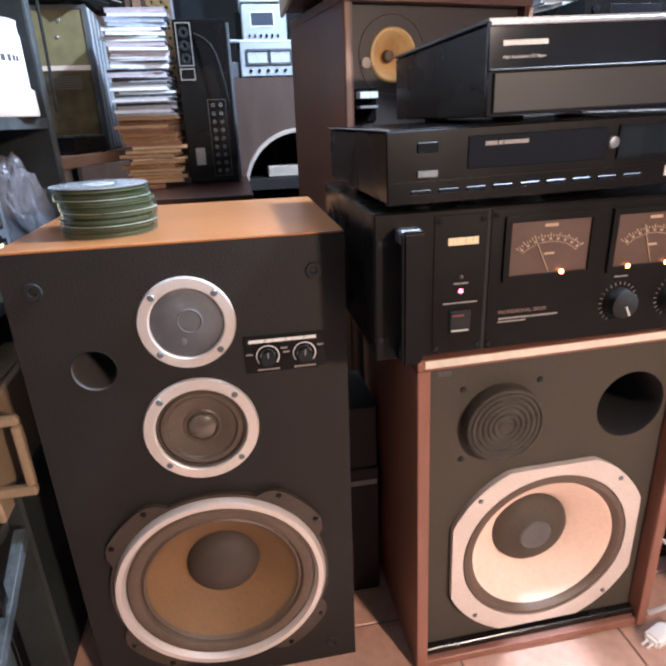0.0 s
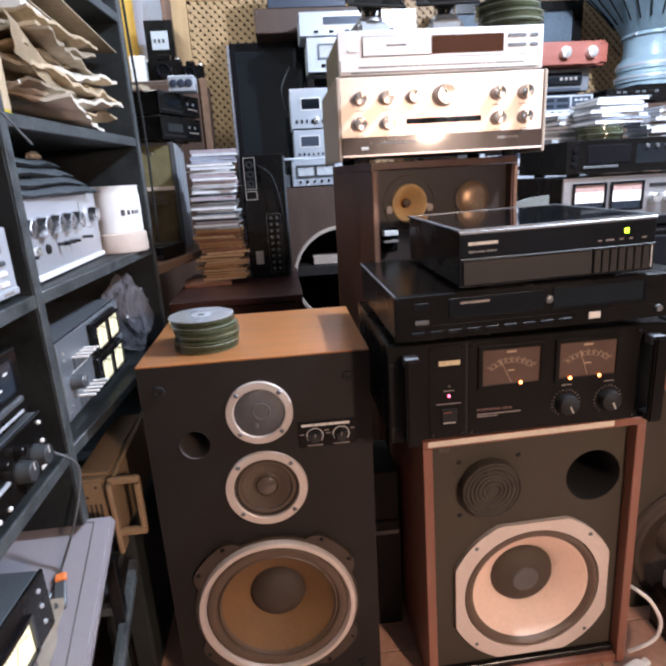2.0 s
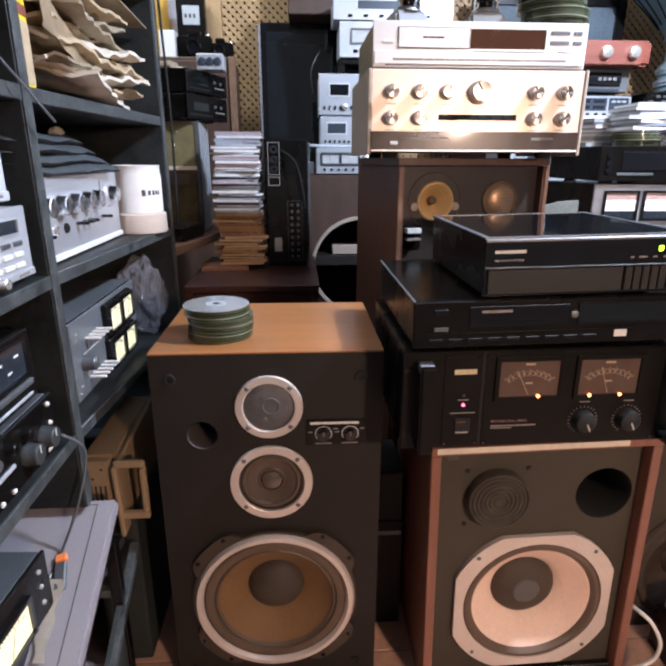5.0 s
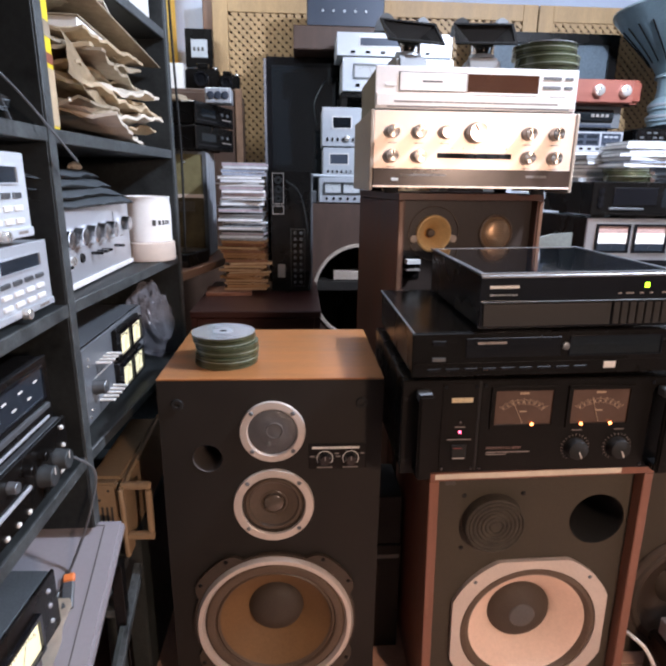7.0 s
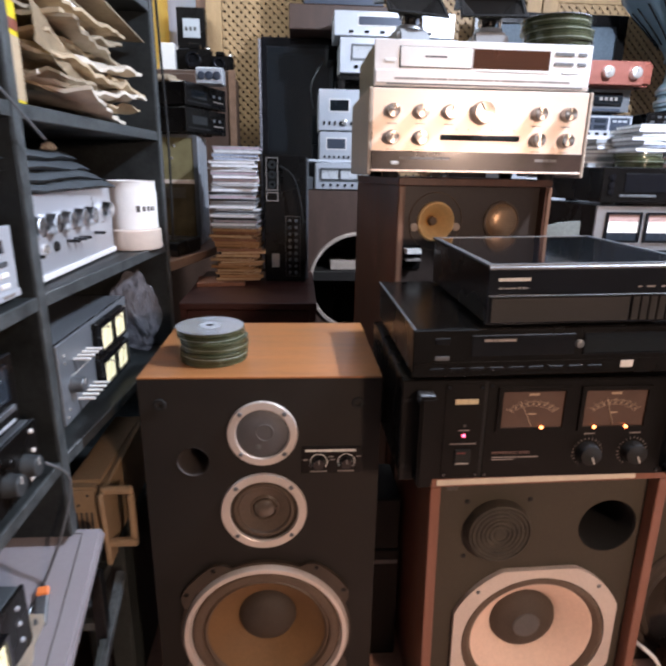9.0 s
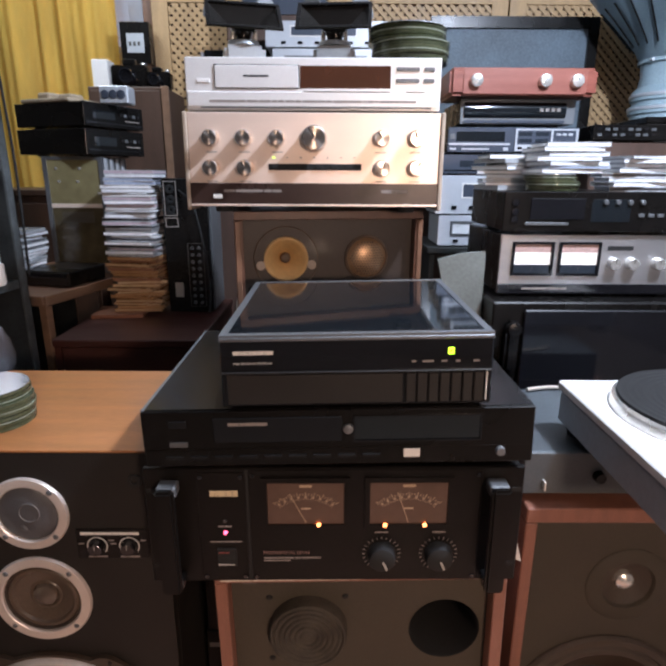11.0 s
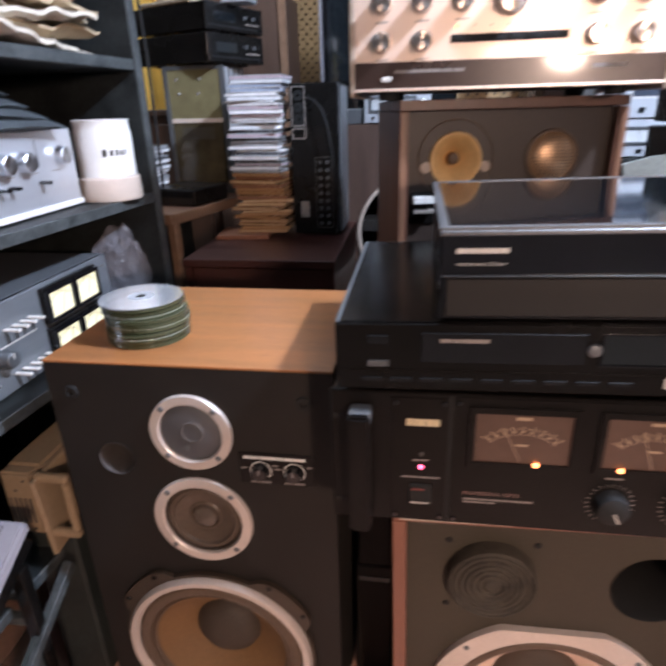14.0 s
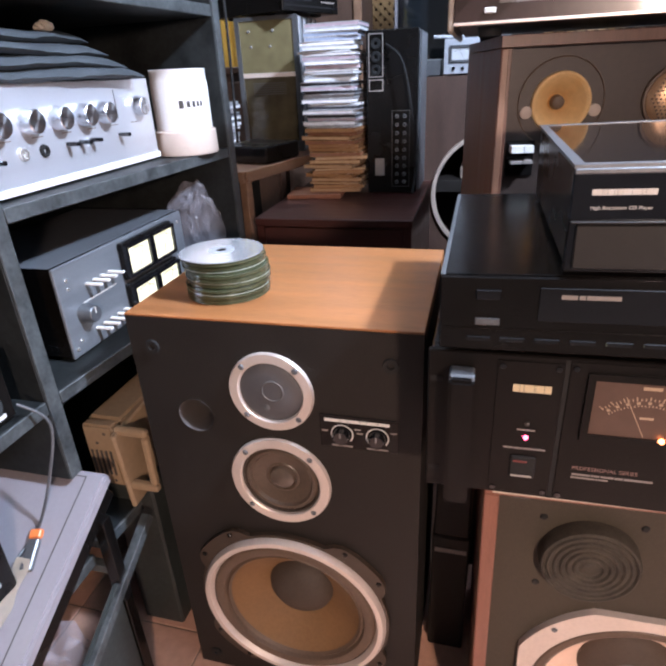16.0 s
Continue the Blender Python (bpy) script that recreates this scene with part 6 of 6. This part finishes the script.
# brown cabinet with a round opening and the silver stack on it
def ring_cabinet():
    e = thing("bass_cabinet", "brown board cabinet with a rimmed round opening", "cabinet", pose(0.225, 1.92, 0.0))
    part("front_board", outline_plate(rect(-0.245, 0.30, 0, 1.052), [circle(0, 0.70, 0.185, 60)], 0.018), brown_board, e)
    part("top_board", box(-0.245, 0.30, 0.0185, 0.35, 1.034, 1.052, 0.002), brown_board, e)
    part("side_board", box(-0.245, -0.227, 0.0185, 0.35, 0, 1.0335, 0.002), brown_board, e)
    part("side_board", box(0.282, 0.30, 0.0185, 0.35, 0, 1.0335, 0.002), brown_board, e)
    part("back_board", box(-0.2265, 0.2815, 0.33, 0.349, 0, 1.033, 0), black_vinyl, e)
    part("rim", lathe([(0.184, -0.002), (0.186, 0.010), (0.196, 0.010), (0.199, 0.0005)], 72, 0, 0, 0.70), dull_rim, e, "dull beige round rim")
    return e


ring_cabinet()
small_box("pale_tray", "flat pale tray inside the round opening", "tray", dull_rim, 0.115, 0.265, 1.99, 2.1, 0.738, 0.775, 0.004)
solid("carton_ledge", box(0.0, 0.5, 1.96, 2.2, 0.698, 0.7375, 0.002), black_vinyl, "dark ledge inside the brown cabinet", "ledge")


def silver_meter_unit(x0, x1, y, z0, z1, seed, label="small silver component with meters and keys"):
    e = unit("silver_component", label, "component", x1 - x0, z1 - z0, 0.2, pose((x0 + x1) / 2, y, z0), cool_silver, cool_silver, 0.004, "silver components")
    w, h = x1 - x0, z1 - z0
    if seed == 0:
        meter(e, -w * 0.24, h * 0.60, w * 0.30, h * 0.34, pale_dial, grey_metal, 0)
        meter(e, w * 0.10, h * 0.60, w * 0.30, h * 0.34, pale_dial, grey_metal, 0)
        knob(e, w * 0.38, h * 0.60, h * 0.15, 0.012, chrome)
    elif seed == 1:
        window(e, -w * 0.05, h * 0.62, w * 0.5, h * 0.32, blue_panel, 0, white_plastic, 0.004)
        part("top_cover", box(-w / 2 + 0.002, w / 2 - 0.002, 0.010, 0.198, h + 0.0002, h + 0.0012, 0), black_metal, e)
    else:
        window(e, 0, h * 0.62, w * 0.45, h * 0.26, smoked, 0, white_plastic, 0.004)
        knob(e, w * 0.12, h * 0.22, h * 0.08, 0.010, chrome)
    for i in range(6):
        button(e, w * (-0.36 + 0.13 * i), h * 0.2, w * 0.035, h * 0.09, 0.006, black_gloss)
    return e


silver_meter_unit(0.052, 0.262, 1.925, 1.0525, 1.150, 0)
silver_meter_unit(0.067, 0.205, 1.955, 1.151, 1.262, 1)
silver_meter_unit(0.062, 0.215, 1.955, 1.263, 1.408, 2, "mauve-silver component with a small window")
solid("silver_rod", tube([(0.02, 1.938, 1.1585), (0.12, 1.94, 1.1555), (0.24, 1.94, 1.1555)], 0.005), cool_silver, "thin silver rod lying over the component", "rod")
small_box("small_device", "small grey device beside the silver components", "device", grey_metal, -0.02, 0.045, 1.94, 2.02, 1.0525, 1.10, 0.004)
# silver units high at the back, carried on a dark rack
solid("rack", join(box(0.15, 0.18, 2.22, 2.42, 0, 1.497, 0.002), box(0.60, 0.63, 2.22, 2.42, 0, 1.497, 0.002), box(0.15, 0.63, 2.215, 2.45, 1.478, 1.4975, 0.002)), black_metal, "dark metal rack behind the amplifier", "rack")
silver_meter_unit(0.155, 0.62, 2.20, 1.498, 1.632, 0, "wide silver component with knobs")
silver_meter_unit(0.13, 0.61, 2.20, 1.633, 1.725, 1, "wide white-silver component on the rack")


def horn_driver(x, y, z, turn):
    """A wide rectangular horn looking up and forward from a grey compression driver, with rounded cheeks behind."""
    e = thing("horn_driver", "black rectangular horn on a grey driver", "horn", pose(x, y, z, 0, 0, turn), "horn drivers")
    part("driver", join(box(-0.037, 0.037, -0.03, 0.03, 0, 0.036, 0.007, 2), lathe([(0.030, 0.0365), (0.028, 0.044), (0, 0.044)], 28, 0, 0, 0, "z")), driver_grey, e, "pale grey compression driver")
    part("throat", lathe([(0.015, 0.0445), (0.014, 0.052), (0.017, 0.060)], 20, 0, 0, 0, "z"), black_metal, e)
    for sx in (-1, 1):
        part("bolt", lathe([(0.004, 0.0445), (0.004, 0.062), (0, 0.063)], 10, sx * 0.020, -0.012, 0, "z"), chrome, e)
    b = bmesh.new()
    rings = []
    for u in [i / 10 for i in range(11)]:
        a, c, tip = 0.016 + 0.046 * u ** 1.5, 0.014 + 0.018 * u ** 1.5, radians(46 * u)
        up = Vector((0, math.cos(tip), math.sin(tip)))
        mid = Vector((0, -0.020 * u, 0.060 + 0.024 * u))
        rings.append([b.verts.new(mid + Vector((sx * a, 0, 0)) + up * (sy * c)) for sx, sy in ((-1, -1), (1, -1), (1, 1), (-1, 1))])
    for p, q in zip(rings, rings[1:]):
        for i in range(4):
            b.faces.new((p[i], p[(i + 1) % 4], q[(i + 1) % 4], q[i]))
    bmesh.ops.solidify(b, geom=b.faces[:], thickness=0.003)
    part("horn", b, black_vinyl, e, "flared black horn mouth")
    lip = outline_plate(rect(-0.067, 0.067, -0.036, 0.036), [rect(-0.061, 0.061, -0.030, 0.030)], 0.004)
    part("lip", moved(lip, Matrix.Translation((0, -0.0215, 0.0855)) @ Matrix.Rotation(radians(-44), 4, "X")), black_metal, e)
    for sx in (-1, 1):
        half = [(0.024 * math.cos(math.pi * i / 16), 0.037 * math.sin(math.pi * i / 16)) for i in range(17)]
        part("cheek", moved(outline_plate(half, [], 0.010), Matrix.Translation((sx * 0.046, 0.022, 0.090)) @ Matrix.Rotation(radians(sx * 16), 4, "Z")), horn_dark, e, "rounded dark cheek")
    return e


horn_driver(0.215, 1.06, 1.3670, 14)
horn_driver(0.382, 1.06, 1.3670, -5)

# ---- right-hand pile ----
rack = thing("component_rack", "dark shelf rack carrying a pile of components", "rack", pose(0.96, 1.80, 0))
part("board", box(-0.26, 0.30, -0.01, 0.34, 0.925, 0.948, 0.002), black_shelf, rack)
for x in (-0.25, 0.28):
    part("side", box(x, x + 0.018, 0.0, 0.33, 0, 0.9245, 0.002), black_shelf, rack)
silver_meter_unit(0.735, 1.165, 1.80, 0.9485, 1.052, 0, "silver component with dark windows in the pile")
silver_meter_unit(0.722, 1.160, 1.80, 1.053, 1.180, 1, "silver deck with dark window in the pile")
black_box("dark blue-grey component in the pile", 0.732, 1.165, 1.80, 1.181, 1.245, 0.28, 3, blue_panel)


def panel_player():
    """Blue-grey disc player with a silver-framed key panel."""
    e = unit("disc_player", "blue-grey disc player with a silver-framed key panel", "player", 0.419, 0.082, 0.28, pose(0.9595, 1.80, 1.246), blue_panel, black_metal, 0.006)
    window(e, -0.105, 0.054, 0.155, 0.030, smoked, 0, None)
    button(e, -0.195, 0.054, 0.016, 0.016, 0.002, grey_metal)
    part("light_strip", box(-0.205, -0.010, -0.0015, 0, 0.028, 0.034, 0), cool_silver, e)
    part("lower_mark", box(-0.165, -0.075, -0.0012, 0, 0.014, 0.018, 0), cool_silver, e)
    button(e, -0.192, 0.016, 0.020, 0.006, 0.002, cool_silver)
    button(e, -0.022, 0.016, 0.016, 0.010, 0.002, cool_silver)
    part("key_frame", outline_plate(rect(0.006, 0.206, 0.010, 0.078), [rect(0.012, 0.120, 0.030, 0.073), rect(0.126, 0.200, 0.030, 0.073)], 0.003, -0.003), cool_silver, e, "silver frame round the keys")
    for x in (0.038, 0.092):
        for z in (0.062, 0.042):
            part("display", box(x - 0.021, x + 0.021, -0.0012, 0, z - 0.006, z + 0.006, 0), blue_display, e)
    for x in (0.144, 0.163, 0.182):
        for z in (0.061, 0.042):
            button(e, x, z, 0.014, 0.007, 0.003, cool_silver if z > 0.05 else blue_panel)
    for i in range(6):
        button(e, 0.022 + i * 0.031, 0.019, 0.014, 0.008, 0.004, black_metal)
    return e


panel_player()


def glossy_component():
    """Dark component with a curved glossy front in a grey bezel."""
    e = unit("hifi_component", "dark component with a curved glossy front", "component", 0.363, 0.083, 0.28, pose(0.9655, 1.80, 1.329), grey_metal, black_metal, 0.008, "black components")
    b = bmesh.new()
    prof = [(0.026, -0.0004), (0.028, -0.004), (0.036, -0.008), (0.046, -0.010), (0.056, -0.010), (0.066, -0.007), (0.072, -0.0004)]
    cols = []
    for sx in (-0.170, 0.150):
        cols.append([b.verts.new((sx, y, z)) for z, y in prof])
    for k in range(len(prof) - 1):
        b.faces.new((cols[0][k], cols[1][k], cols[1][k + 1], cols[0][k + 1]))
    for c in cols:
        b.faces.new(c)
    b.faces.new((cols[0][0], cols[1][0], cols[1][-1], cols[0][-1]))
    bmesh.ops.recalc_face_normals(b, faces=b.faces[:])
    part("glossy_front", b, smoked, e, "bulging glossy dark panel")
    part("lower_strip", box(-0.170, 0.150, -0.003, -0.0002, 0.011, 0.020, 0.001), blue_panel, e)
    for i in range(4):
        marking(e, 0.072 + 0.018 * i, 0.050, 0.012, 0.010, mark_grey, -0.0106, 2, i)
    return e


glossy_component()


def keyed_device():
    """Small black keyed box on a dark carton beside the pile."""
    e = unit("keyed_device", "small black device with rows of keys", "device", 0.25, 0.050, 0.16, pose(1.315, 1.75, 1.284), black_metal, black_metal, 0.004)
    for i in range(8):
        for z in (0.036, 0.020):
            button(e, -0.105 + i * 0.024, z, 0.015, 0.008, 0.003, grey_metal if (i + int(z * 1000)) % 3 else black_gloss)
    small_box("dark_carton", "dark brown carton standing under the keyed device", "carton", brown_board, 1.20, 1.44, 1.76, 1.93, 0.0, 1.2835, 0.004)


keyed_device()


def red_amplifier():
    e = thing("wooden_radio", "red-brown wooden radio with three silver knobs", "radio", pose(0.961, 1.75, 1.4125))
    part("case", box(-0.225, 0.225, 0, 0.20, 0.002, 0.082, 0.010, 3), red_wood, e)
    part("front_panel", box(-0.185, 0.190, -0.0025, -0.0002, 0.006, 0.078, 0.001), red_front, e)
    for x in (-0.147, 0.061, 0.157):
        knob(e, x, 0.043, 0.020, 0.018, chrome, -0.0025, mark_dark)
    for x in (-0.19, 0.19):
        for y in (0.03, 0.17):
            part("foot", lathe([(0.010, 0), (0.010, 0.002), (0, 0.002)], 12, x, y, 0, "z"), rubber, e)
    return e


red_amplifier()
# dark framed panel leaning behind
pf = thing("framed_panel", "black-framed dark glass panel standing at the back", "panel", pose(1.178, 2.60, 1.30))
part("frame", outline_plate(rect(-0.368, 0.368, 0, 0.545), [rect(-0.325, 0.325, 0.045, 0.50)], 0.04), black_metal, pf)
part("glass", box(-0.325, 0.325, 0.015, 0.020, 0.045, 0.50, 0), mat("dusty_dark_glass", (0.10, 0.135, 0.165), 0.62, var=0.45, scale=3, bump=0), pf)
solid("back_counter", box(0.70, 1.595, 2.45, 2.74, 0, 1.299, 0.003), brown_board, "dark brown counter at the back", "counter")

# power amplifier with white meters, tape deck on top
def white_meter_amplifier():
    e = unit("meter_power_amplifier", "silver power amplifier with two white meters", "amplifier", 0.445, 0.146, 0.32, pose(0.9965, 1.235, 0.902), silver, black_metal, 0.006)
    part("lower_strip", box(-0.2225, 0.2225, -0.003, -0.0002, 0.006, 0.030, 0.001), black_gloss, e)
    marking(e, -0.11, 0.019, 0.11, 0.005, mark_grey, -0.0034, 4, 2)
    for x in (-0.146, -0.036):
        m = meter(e, x, 0.090, 0.086, 0.068, dial_white, black_gloss, 0.0, mark_grey, mark_dark, -0.3)
        part("dial_band", box(x - 0.043, x + 0.043, -0.0018, -0.001, 0.105, 0.124, 0), dial_pink, m)
        part("dial_foot", box(x - 0.043, x + 0.043, -0.0018, -0.001, 0.056, 0.076, 0), blue_display, m)
    part("slot", box(0.030, 0.09, -0.001, 0.001, 0.110, 0.120, 0), rubber, e)
    for x in (0.045, 0.088, 0.150):
        knob(e, x, 0.080, 0.015, 0.020, chrome, 0, mark_dark)
    return e


white_meter_amplifier()


def tape_deck():
    e = unit("tape_deck", "black tape deck with small keys", "deck", 0.43, 0.097, 0.30, pose(0.985, 1.222, 1.0485), black_metal, black_metal, 0.008)
    part("tray", box(-0.155, -0.03, -0.002, 0, 0.035, 0.082, 0.001), black_gloss, e)
    part("strip", box(-0.165, -0.065, -0.003, 0, 0.022, 0.029, 0.0008), grey_metal, e)
    window(e, 0.03, 0.055, 0.09, 0.05, smoked, 0, None)
    for i in range(4):
        knob(e, 0.015 + i * 0.028, 0.074, 0.006, 0.006, grey_metal)
        button(e, 0.10 + i * 0.022, 0.045, 0.014, 0.008, 0.003, grey_metal)
    for z in (0.035, 0.052, 0.072):
        part("key", lathe([(0.008, 0), (0.008, 0.004), (0, 0.005)], 16, -0.190, 0, z), black_gloss, e)
    return e


tape_deck()


def low_cabinet():
    e = thing("black_cabinet", "black cabinet with a glossy front under the amplifier", "cabinet", pose(1.02, 1.16, 0))
    part("carcass", box(-0.27, 0.36, 0.012, 0.42, 0, 0.901, 0.004), black_metal, e)
    part("door", box(-0.20, 0.355, 0, 0.0115, 0.30, 0.885, 0.003), black_gloss, e)
    part("side_flap", outline_plate([(-0.272, 0.80), (-0.272, 1.005), (-0.330, 1.000), (-0.386, 0.985), (-0.372, 0.925), (-0.335, 0.865), (-0.300, 0.82)], [], 0.012, 0.10), flap_grey, e, "grey-green flap leaning out beside the cabinet")
    part("side_grip", join(box(-0.243, -0.212, -0.018, 0.0115, 0.74, 0.862, 0.008, 2), lathe([(0.017, 0), (0.015, 0.012), (0, 0.016)], 20, -0.228, -0.018, 0.846)), black_satin, e)
    part("handle", lathe([(0.012, 0), (0.012, 0.012), (0.008, 0.016), (0, 0.016)], 20, 0.19, 0, 0.77), black_metal, e)
    return e


low_cabinet()


def flat_tuner():
    e = unit("flat_tuner", "flat dark grey component on the wooden speaker", "component", 0.37, 0.092, 0.28, pose(0.882, 0.757, 0.6505), mat("dusty_grey_paint", (0.075, 0.085, 0.09), 0.5, var=0.2, scale=9, grain=200), mat("dusty_grey_case", (0.10, 0.115, 0.125), 0.42, metal=0.3, var=0.2, scale=9, grain=160), 0.016)
    part("toggle", box(-0.152, -0.149, -0.012, 0, 0.028, 0.044, 0.0006), mark_white, e)
    for i in range(4):
        knob(e, -0.06 + i * 0.05, 0.05, 0.010, 0.012, black_metal)
    return e


flat_tuner()


def turntable():
    e = thing("turntable", "white-topped turntable with a black platter mat", "turntable", pose(0.985, 0.70, 0.7435))
    part("base", box(-0.204, 0.215, -0.205, 0.145, 0.018, 0.075, 0.004), mat("grey_plinth", (0.34, 0.38, 0.42), 0.4, var=0.12), e, "grey plinth")
    part("deck_plate", box(-0.208, 0.219, -0.209, 0.149, 0.0755, 0.092, 0.003), white_plastic, e, "white top plate")
    pl = part("platter", lathe([(0, 0.110), (0.150, 0.110), (0.154, 0.106), (0.156, 0.0925), (0, 0.0925)], 72, -0.022, -0.005, 0, "z"), chrome, e, "bright platter rim")
    mt = [(0.0, 0.1135)]
    for i in range(12):
        r = 0.012 + i * 0.0115
        mt += [(r, 0.1135), (r + 0.005, 0.1145), (r + 0.009, 0.1145)]
    mt += [(0.148, 0.1135), (0.149, 0.1102)]
    part("mat", lathe(mt, 64, -0.022, -0.005, 0, "z"), rubber, pl)
    part("spindle", lathe([(0.0035, 0.114), (0.0035, 0.128), (0, 0.130)], 12, -0.022, -0.005, 0, "z"), chrome, pl)
    for x in (-0.17, 0.18):
        for y in (0.075, 0.12):
            part("foot", lathe([(0.022, 0), (0.024, 0.0175), (0, 0.0175)], 20, x, y, 0, "z"), rubber, e)
    part("badge", box(-0.16, -0.14, -0.16, -0.155, 0.0925, 0.0935, 0), grey_metal, e)
    return e


turntable()
solid("white_cable", tube([(0.664, 0.645, 0.221), (0.674, 0.622, 0.221), (0.699, 0.621, 0.194), (0.723, 0.621, 0.149), (0.725, 0.621, 0.117), (0.714, 0.621, 0.094), (0.690, 0.623, 0.078), (0.672, 0.636, 0.0545)], 0.0042), white_plastic, "thick white cable curling beside the speaker", "cable")
small_box("adapter_box", "small blue-grey power adapter by the speaker", "adapter", cool_silver, 0.78, 0.90, 0.60, 0.70, 0.16, 0.205, 0.004)
solid("adapter_block", box(0.77, 0.93, 0.58, 0.715, 0.0, 0.1595, 0.006), black_metal, "dark block under the adapter", "block")
solid("extension_plug", join(box(-0.028, 0.022, -0.014, 0.014, 0.0, 0.022, 0.005, 2), box(0.022, 0.040, -0.008, 0.008, 0.004, 0.018, 0.003), box(-0.046, -0.0285, -0.006, -0.003, 0.009, 0.012, 0), box(-0.046, -0.0285, 0.003, 0.006, 0.009, 0.012, 0)), white_plastic, "white mains plug lying on the floor", "plug", at=pose(0.655, 0.588, FLOOR, 0, 0, 20))
solid("pale_cable", tube([(0.79, 1.02, 0.7475), (0.84, 1.032, 0.748), (0.90, 1.025, 0.748), (0.95, 1.00, 0.7475)], 0.004), cream_plastic, "pale cable behind the turntable", "cable")


def flared_horn():
    """A big grey-blue loudspeaker horn with a banded neck."""
    e = thing("loudspeaker_horn", "large flared grey-blue loudspeaker horn with ribbed panels", "horn", pose(1.755, 2.36, 1.404) @ Matrix.Scale(1.11, 4))
    b = bmesh.new()
    prof = [(0.300, 0.432), (0.262, 0.385), (0.205, 0.325), (0.160, 0.275), (0.130, 0.238), (0.112, 0.205)]
    rings = []
    for r, z in prof:
        ring = []
        for k in range(96):
            a = 2 * math.pi * k / 96
            q = r * (1 + 0.025 * abs(math.sin(6 * a)) * (r - 0.1) / 0.2)
            ring.append(b.verts.new((q * math.cos(a), q * math.sin(a), z)))
        rings.append(ring)
    for p, q in zip(rings, rings[1:]):
        for k in range(96):
            b.faces.new((p[k], p[(k + 1) % 96], q[(k + 1) % 96], q[k]))
    bmesh.ops.solidify(b, geom=b.faces[:], thickness=0.003)
    flare = part("flare", b, horn_paint, e, "flared grey-blue horn mouth")
    for k in range(24):
        a = 2 * math.pi * (k + 0.5) / 24
        c, s = math.cos(a), math.sin(a)
        part("seam", tube([(0.262 * c, 0.262 * s, 0.377), (0.207 * c, 0.207 * s, 0.319), (0.164 * c, 0.164 * s, 0.270), (0.146 * c, 0.146 * s, 0.247)], 0.0028, 6), black_metal, flare)
    part("mouth_roll", lathe([(0.300, 0.430), (0.308, 0.434), (0.308, 0.442), (0.300, 0.444), (0.296, 0.438)], 72, 0, 0, 0, "z"), horn_paint, e)
    part("neck_band", lathe([(0.113, 0.204), (0.117, 0.202), (0.117, 0.192), (0.113, 0.190)], 56, 0, 0, 0, "z"), horn_paint, e)
    part("neck", lathe([(0.112, 0.206), (0.106, 0.190), (0.102, 0.150), (0.106, 0.112)], 56, 0, 0, 0, "z"), horn_paint, e)
    part("collar", lathe([(0.106, 0.114), (0.120, 0.100), (0.126, 0.090), (0.126, 0.066), (0.118, 0.062), (0.118, 0.050), (0.128, 0.046), (0.128, 0.020), (0.120, 0.016), (0.120, 0.0), (0, 0.0)], 56, 0, 0, 0, "z"), horn_paint, e, "stepped neck collar")
    part("bright_band", lathe([(0.1265, 0.089), (0.129, 0.087), (0.129, 0.078), (0.1265, 0.076)], 56, 0, 0, 0, "z"), cool_silver, e, "bright metal band")
    part("bright_band", lathe([(0.1285, 0.043), (0.131, 0.041), (0.131, 0.033), (0.1285, 0.031)], 56, 0, 0, 0, "z"), cool_silver, e)
    for a in (200, 260, 320):
        part("wing_screw", lathe([(0.006, 0), (0.006, 0.02), (0, 0.022)], 12, 0.112 * math.cos(radians(a)), 0.112 * math.sin(radians(a)), 0.197), cool_silver, e)
    c = thing("horn_cabinet", "black cabinet carrying the flared horn", "cabinet", pose(1.755, 2.36, 0))
    part("body", box(-0.145, 0.16, -0.14, 0.16, 0, 1.38, 0.003), black_vinyl, c)
    part("top", box(-0.150, 0.165, -0.145, 0.165, 1.3805, 1.4035, 0.003), black_metal, c)


flared_horn()

# ---- everything that reaches the floor stands on it ----
bpy.context.view_layer.update()
for ob in list(scene.objects):
    top = ob
    while top.parent:
        top = top.parent
    if ob.type == "MESH" and not top.name.startswith(("wall", "floor", "ceiling")) and ob.matrix_world.translation.z < 0.3:
        m, back = ob.matrix_world.copy(), ob.matrix_world.inverted()
        for v in ob.data.vertices:
            p = m @ v.co
            if p.z < FLOOR:
                v.co = back @ Vector((p.x, p.y, FLOOR))

# ---- floor tiles ----
tile = mesh_of("tile", box(-0.1485, 0.1485, -0.1485, 0.1485, -0.004, 0.0, 0.0015), terracotta)
for i in range(9):
    for j in range(7):
        ob = new("tile", tile)
        ob.parent = floor
        ob.location = (-1.05 + 0.30 * i, -0.30 + 0.30 * j - 0.03, FLOOR)
